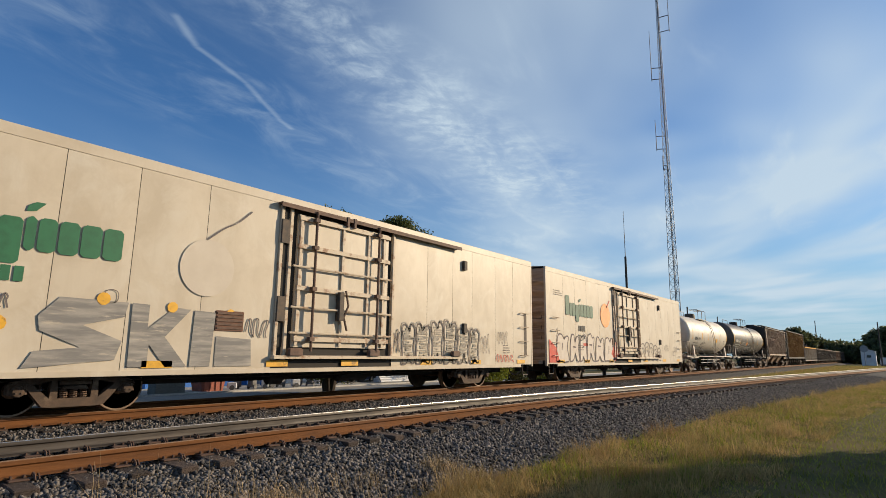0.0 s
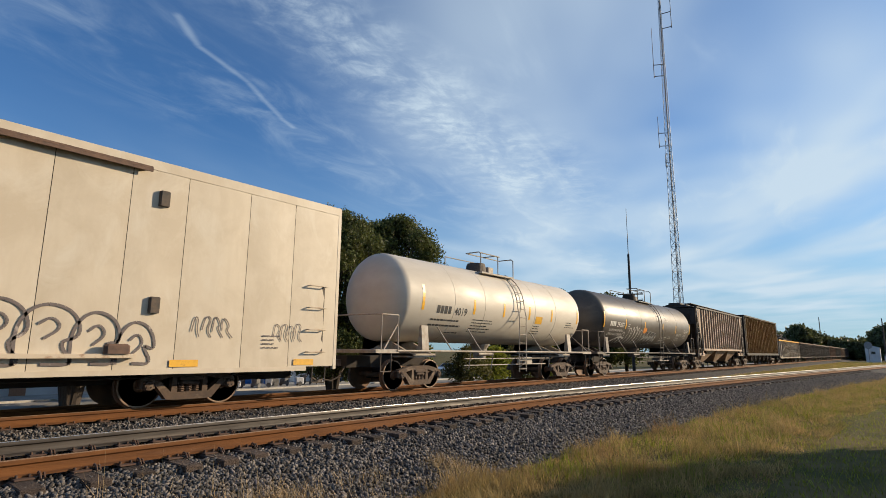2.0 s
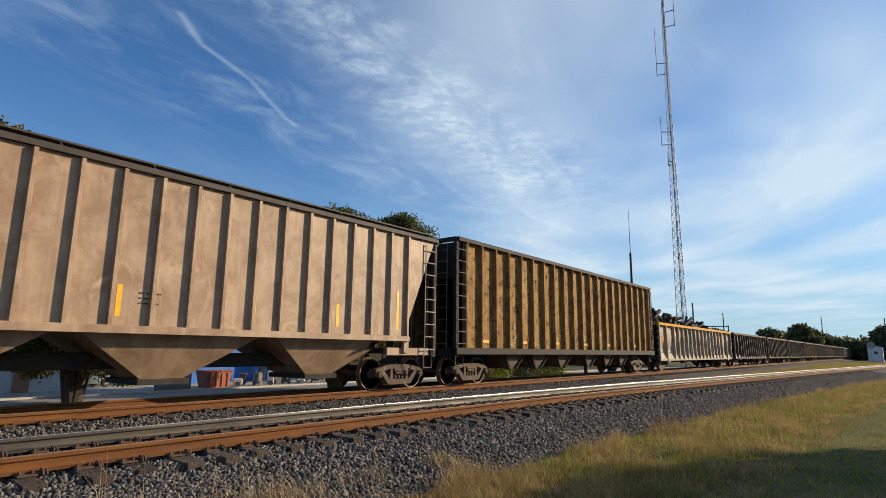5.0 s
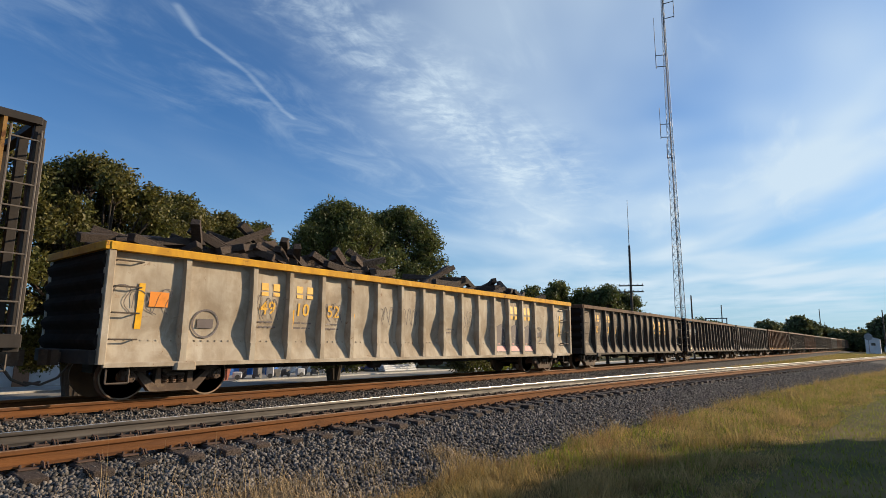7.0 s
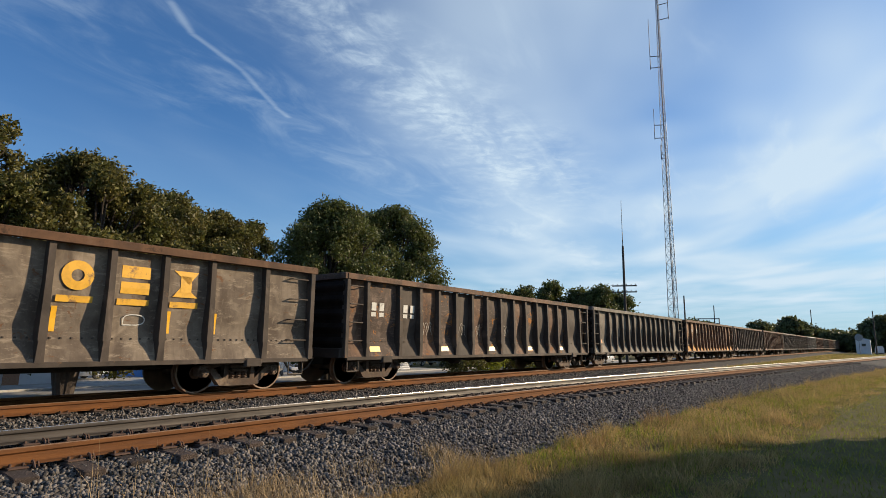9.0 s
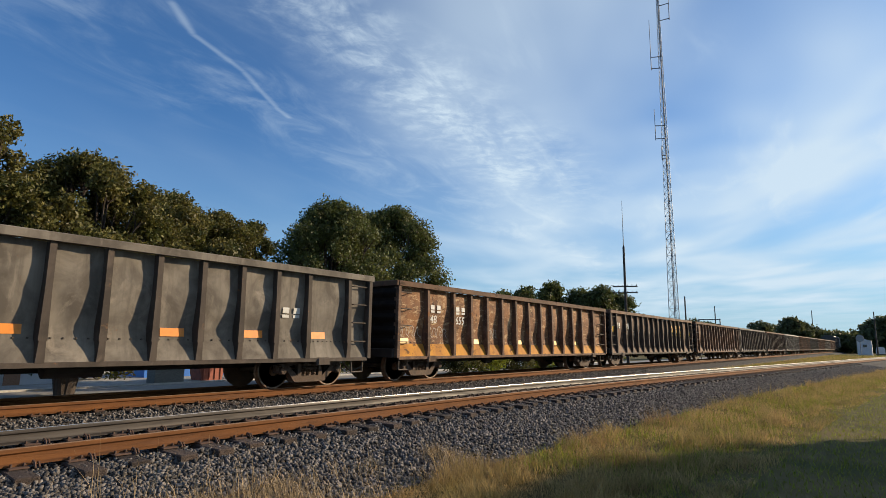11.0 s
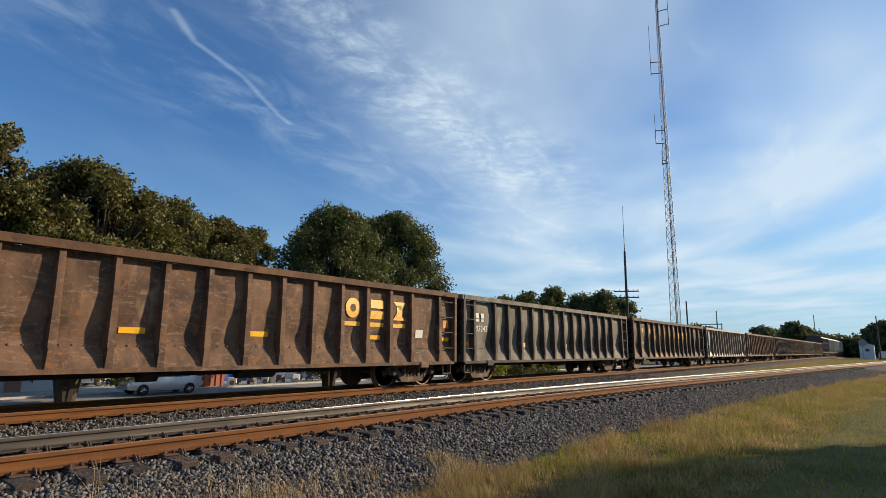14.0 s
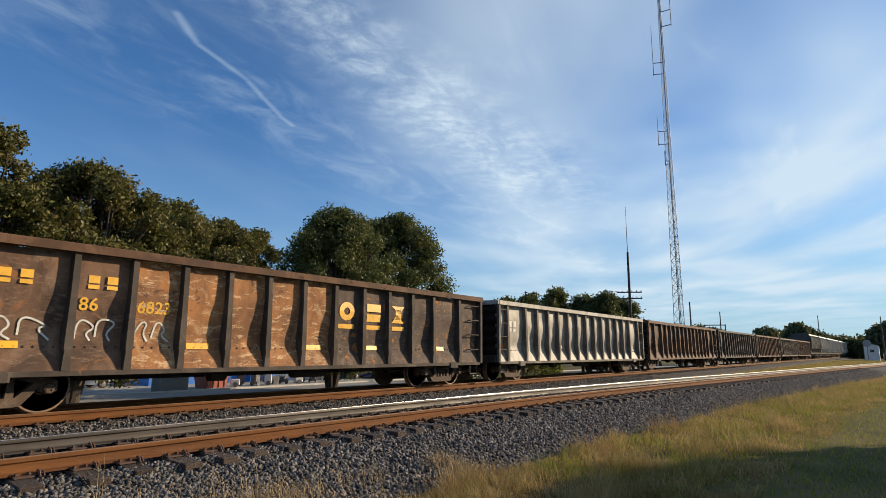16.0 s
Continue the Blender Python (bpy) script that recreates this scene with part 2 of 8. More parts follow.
# ---------------------------------------------------------------- mesh helpers
class Shape:
    """Collects simple solids into one mesh."""

    def __init__(self):
        self.v, self.f = [], []

    def add(self, verts, faces):
        k = len(self.v)
        self.v.extend(tuple(p) for p in verts)
        self.f.extend(tuple(i + k for i in q) for q in faces)
        return self

    def box(self, x0, x1, y0, y1, z0, z1):
        return self.add([(x0, y0, z0), (x1, y0, z0), (x1, y1, z0), (x0, y1, z0), (x0, y0, z1), (x1, y0, z1), (x1, y1, z1), (x0, y1, z1)],
                        [(0, 3, 2, 1), (4, 5, 6, 7), (0, 1, 5, 4), (1, 2, 6, 5), (2, 3, 7, 6), (3, 0, 4, 7)])

    def bev(self, x0, x1, y0, y1, z0, z1, c=0.02):
        """A box with its upright and top edges taken off."""
        ring = [(x0 + c, y0), (x1 - c, y0), (x1, y0 + c), (x1, y1 - c), (x1 - c, y1), (x0 + c, y1), (x0, y1 - c), (x0, y0 + c)]
        mx, my = (x0 + x1) / 2, (y0 + y1) / 2
        top = [(mx + (x - mx) * (1 - 2 * c / (x1 - x0)), my + (y - my) * (1 - 2 * c / (y1 - y0))) for x, y in ring]
        v = [(x, y, z0) for x, y in ring] + [(x, y, z1 - c) for x, y in ring] + [(x, y, z1) for x, y in top]
        f = [tuple(reversed(range(8))), tuple(range(16, 24))]
        for a in (0, 8):
            f += [(a + i, a + (i + 1) % 8, a + 8 + (i + 1) % 8, a + 8 + i) for i in range(8)]
        return self.add(v, f)

    def prism(self, outline, axis, a, b):
        """A closed outline pushed along an axis from a to b. The outline's pairs are the two other axes in order."""
        n = len(outline)

        def at(p, d):
            return (d, p[0], p[1]) if axis == "x" else (p[0], d, p[1]) if axis == "y" else (p[0], p[1], d)
        v = [at(p, a) for p in outline] + [at(p, b) for p in outline]
        f = [tuple(range(n)), tuple(range(2 * n - 1, n - 1, -1))] + [(i, n + i, n + (i + 1) % n, (i + 1) % n) for i in range(n)]
        return self.add(v, f)

    def rod(self, p, q, r, n=8, r2=None):
        p, q = Vector(p), Vector(q)
        d = (q - p).normalized()
        s = d.orthogonal().normalized()
        t = d.cross(s)
        r2 = r if r2 is None else r2
        ring = [(math.cos(2 * math.pi * i / n), math.sin(2 * math.pi * i / n)) for i in range(n)]
        v = [p + (s * a + t * b) * r for a, b in ring] + [q + (s * a + t * b) * r2 for a, b in ring]
        f = [tuple(reversed(range(n))), tuple(range(n, 2 * n))] + [(i, (i + 1) % n, n + (i + 1) % n, n + i) for i in range(n)]
        return self.add(v, f)

    def path(self, pts, r, n=6):
        for p, q in zip(pts, pts[1:]):
            self.rod(p, q, r, n)
        return self

    def lathe(self, profile, n=24, axis="x", centre=(0, 0, 0)):
        """Profile of (along, radius) turned round an axis through centre."""
        v, f = [], []
        for a, r in profile:
            for i in range(n):
                c, s = math.cos(2 * math.pi * i / n) * r, math.sin(2 * math.pi * i / n) * r
                p = (a, c, s) if axis == "x" else (c, a, s) if axis == "y" else (c, s, a)
                v.append((p[0] + centre[0], p[1] + centre[1], p[2] + centre[2]))
        for k in range(len(profile) - 1):
            for i in range(n):
                j = (i + 1) % n
                f.append((k * n + i, k * n + j, (k + 1) * n + j, (k + 1) * n + i))
        f += [tuple(range(n)), tuple(reversed(range((len(profile) - 1) * n, len(profile) * n)))]
        return self.add(v, f)

    def mesh(self, name, material, smooth=False):
        me = bpy.data.meshes.new(name)
        me.from_pydata(self.v, [], self.f)
        bm = bmesh.new()
        bm.from_mesh(me)
        bmesh.ops.recalc_face_normals(bm, faces=bm.faces)
        bm.to_mesh(me)
        bm.free()
        me.materials.append(material)
        if smooth:
            me.shade_smooth()
            me.set_sharp_from_angle(angle=radians(38))
        return me


def part(name, shape, material, parent=None, label="", smooth=False, at=None):
    """One mesh object from a Shape (or a ready mesh), under its thing."""
    me = shape if isinstance(shape, bpy.types.Mesh) else shape.mesh(name, material, smooth)
    ob = new(name, me)
    if parent is not None:
        ob.parent = parent
    if at is not None:
        ob.matrix_basis = at
    if label:
        tagged(ob, label)
    return ob


def thing(name, label, category, group="", m=None):
    ob = new(name)
    ob.empty_display_size = 0.3
    if m is not None:
        ob.matrix_basis = m
    return tagged(ob, label, category, group)


# ---------------------------------------------------------------- plan
NEAR_Y, TRAIN_Y = 8.38, 12.97          # centre lines of the two tracks; the rail tops lie at z = 0
GROUND_Z = -0.52


def bend(x):
    """How far the nearer track has swung away from the straight, towards the viewer's side."""
    w = 5.0
    q = (x - 14.5) / w
    return 0.103 * w * (q if q > 30 else math.log1p(math.exp(q)))


def near_y(x):
    return NEAR_Y - bend(x)


def advance(t):
    """Metres that the train has gone at t seconds."""
    return 15.85 * t - 0.0108 * t * t

# ---------------------------------------------------------------- ground, tracks
BACK_Z = -1.70                           # level of the road and yards beyond the train


def strip_sheet(xs, section):
    """A sheet over stations along x; section(x) gives the (y, z) pairs of one cut."""
    s = Shape()
    cuts = [section(x) for x in xs]
    n = len(cuts[0])
    s.v = [(x, y, z) for x, c in zip(xs, cuts) for y, z in c]
    s.f = [(i * n + j, (i + 1) * n + j, (i + 1) * n + j + 1, i * n + j + 1) for i in range(len(xs) - 1) for j in range(n - 1)]
    return s


def stations(a, b, near_step=0.5):
    xs, x = [], a
    while x < b:
        xs.append(x)
        x += near_step if -4 < x < 45 else 2.0 if -40 < x < 120 else 12.0 if x < 500 else 80.0
    return xs + [b]


M_SOIL = mat("meadow_soil", (0.13, 0.10, 0.045), 0.95, second=(0.065, 0.065, 0.02), scale=0.9, mix=(0.35, 0.62), third=(0.16, 0.115, 0.048),
             third_scale=0.22, third_mix=(0.5, 0.7), bump=0.9, bump_scale=22, spec=0.1)
M_STONE = mat("ballast_stone", (0.155, 0.138, 0.124), 0.85, second=(0.075, 0.068, 0.064), scale=12, mix=(0.35, 0.7), vary=0.7, island=True, spec=0.3, bump=0.5, bump_scale=45)
M_BED = mat("ballast_bed", (0.045, 0.041, 0.038), 0.95, second=(0.12, 0.108, 0.098), scale=26, mix=(0.4, 0.65), bump=1.0, bump_scale=30, third=(0.10, 0.075, 0.05),
            third_scale=0.7, spec=0.15)
M_RAIL = mat("rusty_rail", (0.175, 0.070, 0.022), 0.85, second=(0.095, 0.040, 0.016), scale=5, mix=(0.35, 0.7), stretch=(0.25, 2, 2), bump=0.3, bump_scale=60,
             third=(0.14, 0.07, 0.04), third_scale=0.8, spec=0.2)
M_RAILTOP = mat("dull_rail_top", (0.26, 0.155, 0.085), 0.6, second=(0.19, 0.10, 0.055), scale=5, stretch=(0.1, 2, 2), spec=0.4)
M_SHINE = mat("polished_rail", (0.62, 0.60, 0.58), 0.24, 0.9, second=(0.45, 0.40, 0.36), scale=4, stretch=(0.1, 3, 3), rough2=0.36)
M_GREYRAIL = mat("oiled_rail", (0.036, 0.029, 0.024), 0.66, 0.25, second=(0.080, 0.066, 0.054), scale=3, stretch=(0.3, 2, 4), mix=(0.4, 0.6), third=(0.09, 0.06, 0.04), rough2=0.5, spec=0.4)
M_TIE = mat("creosoted_tie", (0.036, 0.024, 0.018), 0.9, second=(0.075, 0.052, 0.040), scale=8, stretch=(5, 0.6, 5), vary=0.4, bump=0.8, bump_scale=25)
M_TIEPLATE = mat("tie_plate_steel", (0.10, 0.05, 0.03), 0.8, second=(0.06, 0.035, 0.025), scale=20)
M_ROAD = mat("pale_asphalt", (0.27, 0.26, 0.24), 0.9, second=(0.20, 0.19, 0.18), scale=3, third=(0.34, 0.32, 0.29), third_scale=0.3, bump=0.3, bump_scale=60)
M_LOT = mat("worn_concrete_yard", (0.38, 0.36, 0.33), 0.9, second=(0.26, 0.25, 0.22), scale=1.2, third=(0.16, 0.17, 0.10), third_scale=0.25, third_mix=(0.58, 0.7), bump=0.3)


def build_ground():
    def section(x):
        b = min(bend(x), 60.0)
        return [(-3000, -0.6), (-400, -0.6), (-60, -0.55), (-12 - b, -0.53), (-4 - b, -0.52), (2.0 - b, -0.52), (5.2 - b, -0.55), (8.4 - b, -0.62), (11.0 - b * 0.4, -0.56),
                (12.9, -0.62), (15.4, -0.66), (18.5, -1.45), (21, BACK_Z), (30, BACK_Z), (60, BACK_Z), (150, -1.75), (500, -1.8), (3000, -2)]
    g = strip_sheet([-3000, -600, -200] + stations(-60, 700, 1.0) + [1200, 3000], section)
    tagged(part("ground", g, M_SOIL), "dry grass and soil ground with green patches", "ground", kind="structure")
    bed = strip_sheet(stations(-40, 420), lambda x: [(5.0 - bend(x), -0.57), (5.6 - bend(x), -0.47), (6.5 - bend(x), -0.36), (7.0 - bend(x), -0.305), (7.15 - bend(x), -0.255), (9.6 - bend(x), -0.24),
                                                      (10.3 - 0.9 * bend(x), -0.36), (10.65 - 0.8 * bend(x), -0.57)])
    tagged(part("ballast_near", bed, M_BED), "grey crushed stone ballast shoulder under the nearer track", "ballast", kind="structure")
    bed = strip_sheet(stations(-40, 600), lambda x: [(10.0, -0.66), (10.4, -0.40), (11.5, -0.235), (14.5, -0.235), (15.2, -0.4), (16.2, -0.95)])
    tagged(part("ballast_far", bed, M_BED), "grey crushed stone ballast under the train", "ballast", kind="structure")
    road = Shape()
    road.box(-150, 260, 31.2, 36.2, BACK_Z - 0.1, BACK_Z + 0.03)
    tagged(part("road", road, M_ROAD), "pale asphalt road running beside the railway", "road", kind="structure")
    yard = Shape()
    yard.box(-30, 48, 36.35, 62, BACK_Z - 0.1, BACK_Z + 0.06)
    tagged(part("yard", yard, M_LOT), "worn concrete yard in front of the workshops", "yard", kind="structure")
    kerb = Shape()
    kerb.bev(-60, 100, 36.2, 36.35, BACK_Z - 0.1, BACK_Z + 0.14, 0.02)
    tagged(part("kerb", kerb, mat("kerb_concrete", (0.5, 0.48, 0.44), 0.9, second=(0.35, 0.33, 0.3))), "pale concrete kerb along the road", "kerb", kind="structure")


def rail_profile():
    """Half-outline of a flat-bottomed rail, foot to head."""
    half = [(0.076, -0.180), (0.076, -0.168), (0.020, -0.150), (0.010, -0.120), (0.010, -0.065), (0.036, -0.045), (0.037, -0.012), (0.030, 0.0)]
    return [(-y, z) for y, z in half] + [(y, z) for y, z in reversed(half)]


def swept(profile, xs, centre):
    s = Shape()
    n = len(profile)
    s.v = [(x, centre(x) + y, z) for x in xs for y, z in profile]
    s.f = [(i * n + j, (i + 1) * n + j, (i + 1) * n + (j + 1) % n, i * n + (j + 1) % n) for i in range(len(xs) - 1) for j in range(n)]
    s.f += [tuple(range(n)), tuple(reversed(range((len(xs) - 1) * n, len(xs) * n)))]
    return s


def build_tracks():
    prof = rail_profile()
    top = [(-0.031, -0.002), (0.031, -0.002), (0.029, 0.003), (-0.029, 0.003)]
    near = tagged(thing("railway_track_near", "rusty railway track on wooden ties curving away", "railway track"), kind="structure")
    far = tagged(thing("railway_track_far", "rusty railway track that carries the freight train", "railway track"), kind="structure")
    xs = stations(-40, 420, 1.0)
    for off, m_side, m_top, word in ((-0.753, M_RAIL, M_RAILTOP, "orange rusty rail with a dull top"), (0.753, M_GREYRAIL, M_SHINE, "grey rail with a polished running surface")):
        r = part("rail", swept(prof, xs, lambda x: near_y(x) + off), m_side, near, word, True)
        part("rail_top", swept(top, xs, lambda x: near_y(x) + off), m_top, r)
    xs = [-40, 0, 40, 120, 300, 600]
    for off in (-0.753, 0.753):
        r = part("rail", swept(prof, xs, lambda x: TRAIN_Y + off), M_RAIL, far, "orange rusty rail", True)
        part("rail_top", swept(top, xs, lambda x: TRAIN_Y + off), M_RAILTOP, r)
    rnd = random.Random(4)
    ties = [Shape().bev(-0.115, 0.115, -1.36 - e, 1.30, -0.18, 0.0, 0.012).mesh("tie", M_TIE) for e in (0.0, 0.06, 0.12)]
    plate = Shape().bev(-0.095, 0.095, -0.18, 0.18, 0, 0.016, 0.006)
    for sx in (-0.06, 0.06):
        for sy in (-0.098, 0.098):
            plate.bev(sx - 0.012, sx + 0.012, sy - 0.02, sy + 0.02, 0.016, 0.05, 0.006)
    plate = plate.mesh("tie_plate", M_TIEPLATE)
    hook = Shape()
    hook.path([(0, -0.20, -0.02), (0, -0.15, 0.035), (0, -0.10, 0.045), (0, -0.085, 0.01)], 0.013, 5)
    hook.path([(0.05, -0.17, -0.02), (0.05, -0.12, 0.03), (0.05, -0.085, 0.02)], 0.012, 5)
    hook = hook.mesh("rail_anchor", M_TIEPLATE)
    for i in range(-8, 120):
        x = i * 0.535 + rnd.uniform(-0.04, 0.04)
        slope = -0.103 / (1 + math.exp(-(x - 14.5) / 5.0))
        turn = math.degrees(math.atan(slope)) + rnd.uniform(-1.8, 1.8)
        tie = part("tie", rnd.choice(ties), None, near, at=pose(x, near_y(x), -0.197 + rnd.uniform(-0.012, 0.0), 0, 0, turn))
        for off in (-0.753, 0.753):
            part("tie_plate", plate, None, near, at=pose(x, near_y(x) + off, -0.196, 0, 0, turn))
            part("rail_anchor", hook, None, near, at=pose(x + 0.14, near_y(x + 0.14) + off, -0.18, 0, 0, turn))
    for i in range(-4, 130):
        x = i * 0.52 + rnd.uniform(-0.04, 0.04)
        part("tie", rnd.choice(ties), None, far, at=pose(x, TRAIN_Y, -0.197 + rnd.uniform(-0.012, 0), 0, 0, rnd.uniform(-1.5, 1.5)))
        part("tie_plate", plate, None, far, at=pose(x, TRAIN_Y - 0.753, -0.196))


def scatter_mesh(name, unit_v, unit_f, place, material):
    """Many copies of a small solid in one mesh. place: rows of a 3 x 3 matrix and a position for each copy."""
    uv = np.array(unit_v)
    mats = np.array([p[0] for p in place])
    pos = np.array([p[1] for p in place])
    v = np.einsum("nij,kj->nki", mats, uv) + pos[:, None, :]
    k, n = len(uv), len(place)
    f = (np.array(unit_f)[None] + (np.arange(n) * k)[:, None, None]).reshape(-1, len(unit_f[0]))
    me = bpy.data.meshes.new(name)
    nv, nf, w = n * k, len(f), len(unit_f[0])
    me.vertices.add(nv)
    me.vertices.foreach_set("co", v.reshape(-1).astype(np.float32))
    me.loops.add(nf * w)
    me.loops.foreach_set("vertex_index", f.reshape(-1).astype(np.int32))
    me.polygons.add(nf)
    me.polygons.foreach_set("loop_start", (np.arange(nf) * w).astype(np.int32))
    me.update(calc_edges=True)
    me.materials.append(material)
    return me


def turns(rng, n, squash=(1, 1, 1), size=None):
    """Random rotations with sizes, as n matrices."""
    q = rng.normal(size=(n, 4))
    q /= np.linalg.norm(q, axis=1)[:, None]
    a, b, c, d = q.T
    m = np.stack([np.stack([1 - 2 * (c * c + d * d), 2 * (b * c - a * d), 2 * (b * d + a * c)], -1),
                  np.stack([2 * (b * c + a * d), 1 - 2 * (b * b + d * d), 2 * (c * d - a * b)], -1),
                  np.stack([2 * (b * d - a * c), 2 * (c * d + a * b), 1 - 2 * (b * b + c * c)], -1)], 1)
    m = m * np.array(squash)[None, None, :]
    return m if size is None else m * size[:, None, None]


def build_stones():
    rng = np.random.default_rng(5)
    # a broken block with uneven corners: split faces, sharp edges
    unit_v = [(-0.85, -0.7, -0.8), (0.95, -0.55, -0.65), (0.7, 0.85, -0.75), (-0.75, 0.65, -0.55), (-0.6, -0.85, 0.65), (0.55, -0.5, 0.95), (0.85, 0.6, 0.45), (-0.95, 0.5, 0.8)]
    unit_f = [(0, 2, 1), (0, 3, 2), (4, 5, 6), (4, 6, 7), (0, 1, 5), (0, 5, 4), (1, 2, 6), (1, 6, 5), (2, 3, 7), (2, 7, 6), (3, 0, 4), (3, 4, 7)]

    def lay(name, n, x0, x1, y0, y1, height, centre, label, power, size):
        x = x0 + (x1 - x0) * rng.random(n) ** power
        y = rng.uniform(y0, y1, n)
        z = np.interp(y, *height)
        s = rng.uniform(size[0], size[1], n) * (1 + 0.006 * x)
        pos = np.stack([x, y + np.array([centre(v) for v in x]), z + rng.uniform(-0.012, 0.018, n)], 1)
        m = turns(rng, n, (1, 0.75, 0.6), s)
        ob = part(name, scatter_mesh(name, unit_v, unit_f, list(zip(m, pos)), M_STONE), None)
        tagged(ob, label, "ballast", kind="stuff")

    shoulder = ([4.7, 5.0, 5.6, 6.5, 7.0, 7.15, 9.6], [-0.55, -0.56, -0.46, -0.35, -0.295, -0.24, -0.245])
    lay("ballast_stones", 46000, 1.0, 64, 4.75, 7.3, shoulder, lambda v: -bend(v), "loose grey crushed stones on the track shoulder", 1.9, (0.020, 0.040))
    lay("crib_stones", 7000, 1.5, 30, 7.3, 9.5, shoulder, lambda v: -bend(v), "crushed stones between the ties", 1.3, (0.020, 0.034))
    lay("middle_stones", 15000, 1.5, 34, 9.6, 12.1, ([9.6, 10.2, 10.5, 11.5, 12.2], [-0.22, -0.36, -0.38, -0.225, -0.225]), lambda v: 0.0,
        "crushed stones between the two tracks", 1.3, (0.020, 0.036))


# ---------------------------------------------------------------- plants
M_DRY = mat("dry_grass_blade", (0.46, 0.32, 0.14), 0.8, second=(0.27, 0.215, 0.075), scale=0.8, mix=(0.42, 0.60), third=(0.30, 0.18, 0.09), third_scale=0.5, third_mix=(0.55, 0.68), vary=0.4, island=True, spec=0.2, through_light=0.45)
M_LAWN = mat("green_grass_blade", (0.205, 0.225, 0.03), 0.75, vary=0.45, island=True, spec=0.25, through_light=0.45)
M_WEED = mat("straw_weed", (0.36, 0.26, 0.14), 0.8, vary=0.4, island=True, spec=0.2)
M_BARK = mat("dark_bark", (0.06, 0.045, 0.035), 0.95, second=(0.03, 0.022, 0.018), scale=6, stretch=(3, 3, 0.6), bump=1.0, bump_scale=14)


def leaf_mat(name, a, b):
    return mat(name, a, 0.55, second=b, scale=0.8, mix=(0.35, 0.65), vary=0.55, island=True, spec=0.35, through_light=0.35)


M_LEAF = leaf_mat("oak_leaf", (0.085, 0.092, 0.022), (0.135, 0.112, 0.03))
M_LEAF2 = leaf_mat("dark_leaf", (0.075, 0.095, 0.025), (0.11, 0.115, 0.033))
M_LEAF3 = leaf_mat("far_leaf", (0.075, 0.09, 0.035), (0.11, 0.115, 0.045))


def grass(name, n, region, height, width, lean, material, label, seed, hummock=0.0):
    """Blades as narrow bent triangles; region(rng, n) gives their feet."""
    rng = np.random.default_rng(seed)
    feet = region(rng, n)
    n = len(feet)
    az = rng.uniform(0, 2 * np.pi, n)
    h = rng.uniform(*height, n) * (0.6 + 0.8 * rng.random(n) ** 2)
    if hummock:
        lump = np.array([noise.noise((a * 0.75, b * 1.25, 9.0)) + 0.5 * noise.noise((a * 2.1, b * 2.6, 4.0)) for a, b, _ in feet])
        h = h * np.clip(0.75 + hummock * lump, 0.25, 2.2)
    w = rng.uniform(*width, n)
    ln = rng.uniform(*lean, n) * h
    m = np.zeros((n, 3, 3))
    m[:, 0, 0], m[:, 1, 0] = np.cos(az) * w, np.sin(az) * w
    m[:, 0, 1], m[:, 1, 1] = -np.sin(az) * ln, np.cos(az) * ln
    m[:, 2, 2] = h
    unit_v = [(-1, 0, 0), (1, 0, 0), (0.75, 0.3, 0.55), (-0.75, 0.3, 0.55), (0, 1, 1)]
    me = scatter_mesh(name, unit_v, [(0, 1, 2), (0, 2, 3), (3, 2, 4)], list(zip(m, feet)), material)
    return tagged(part(name, me, None), label, "grass", kind="stuff")


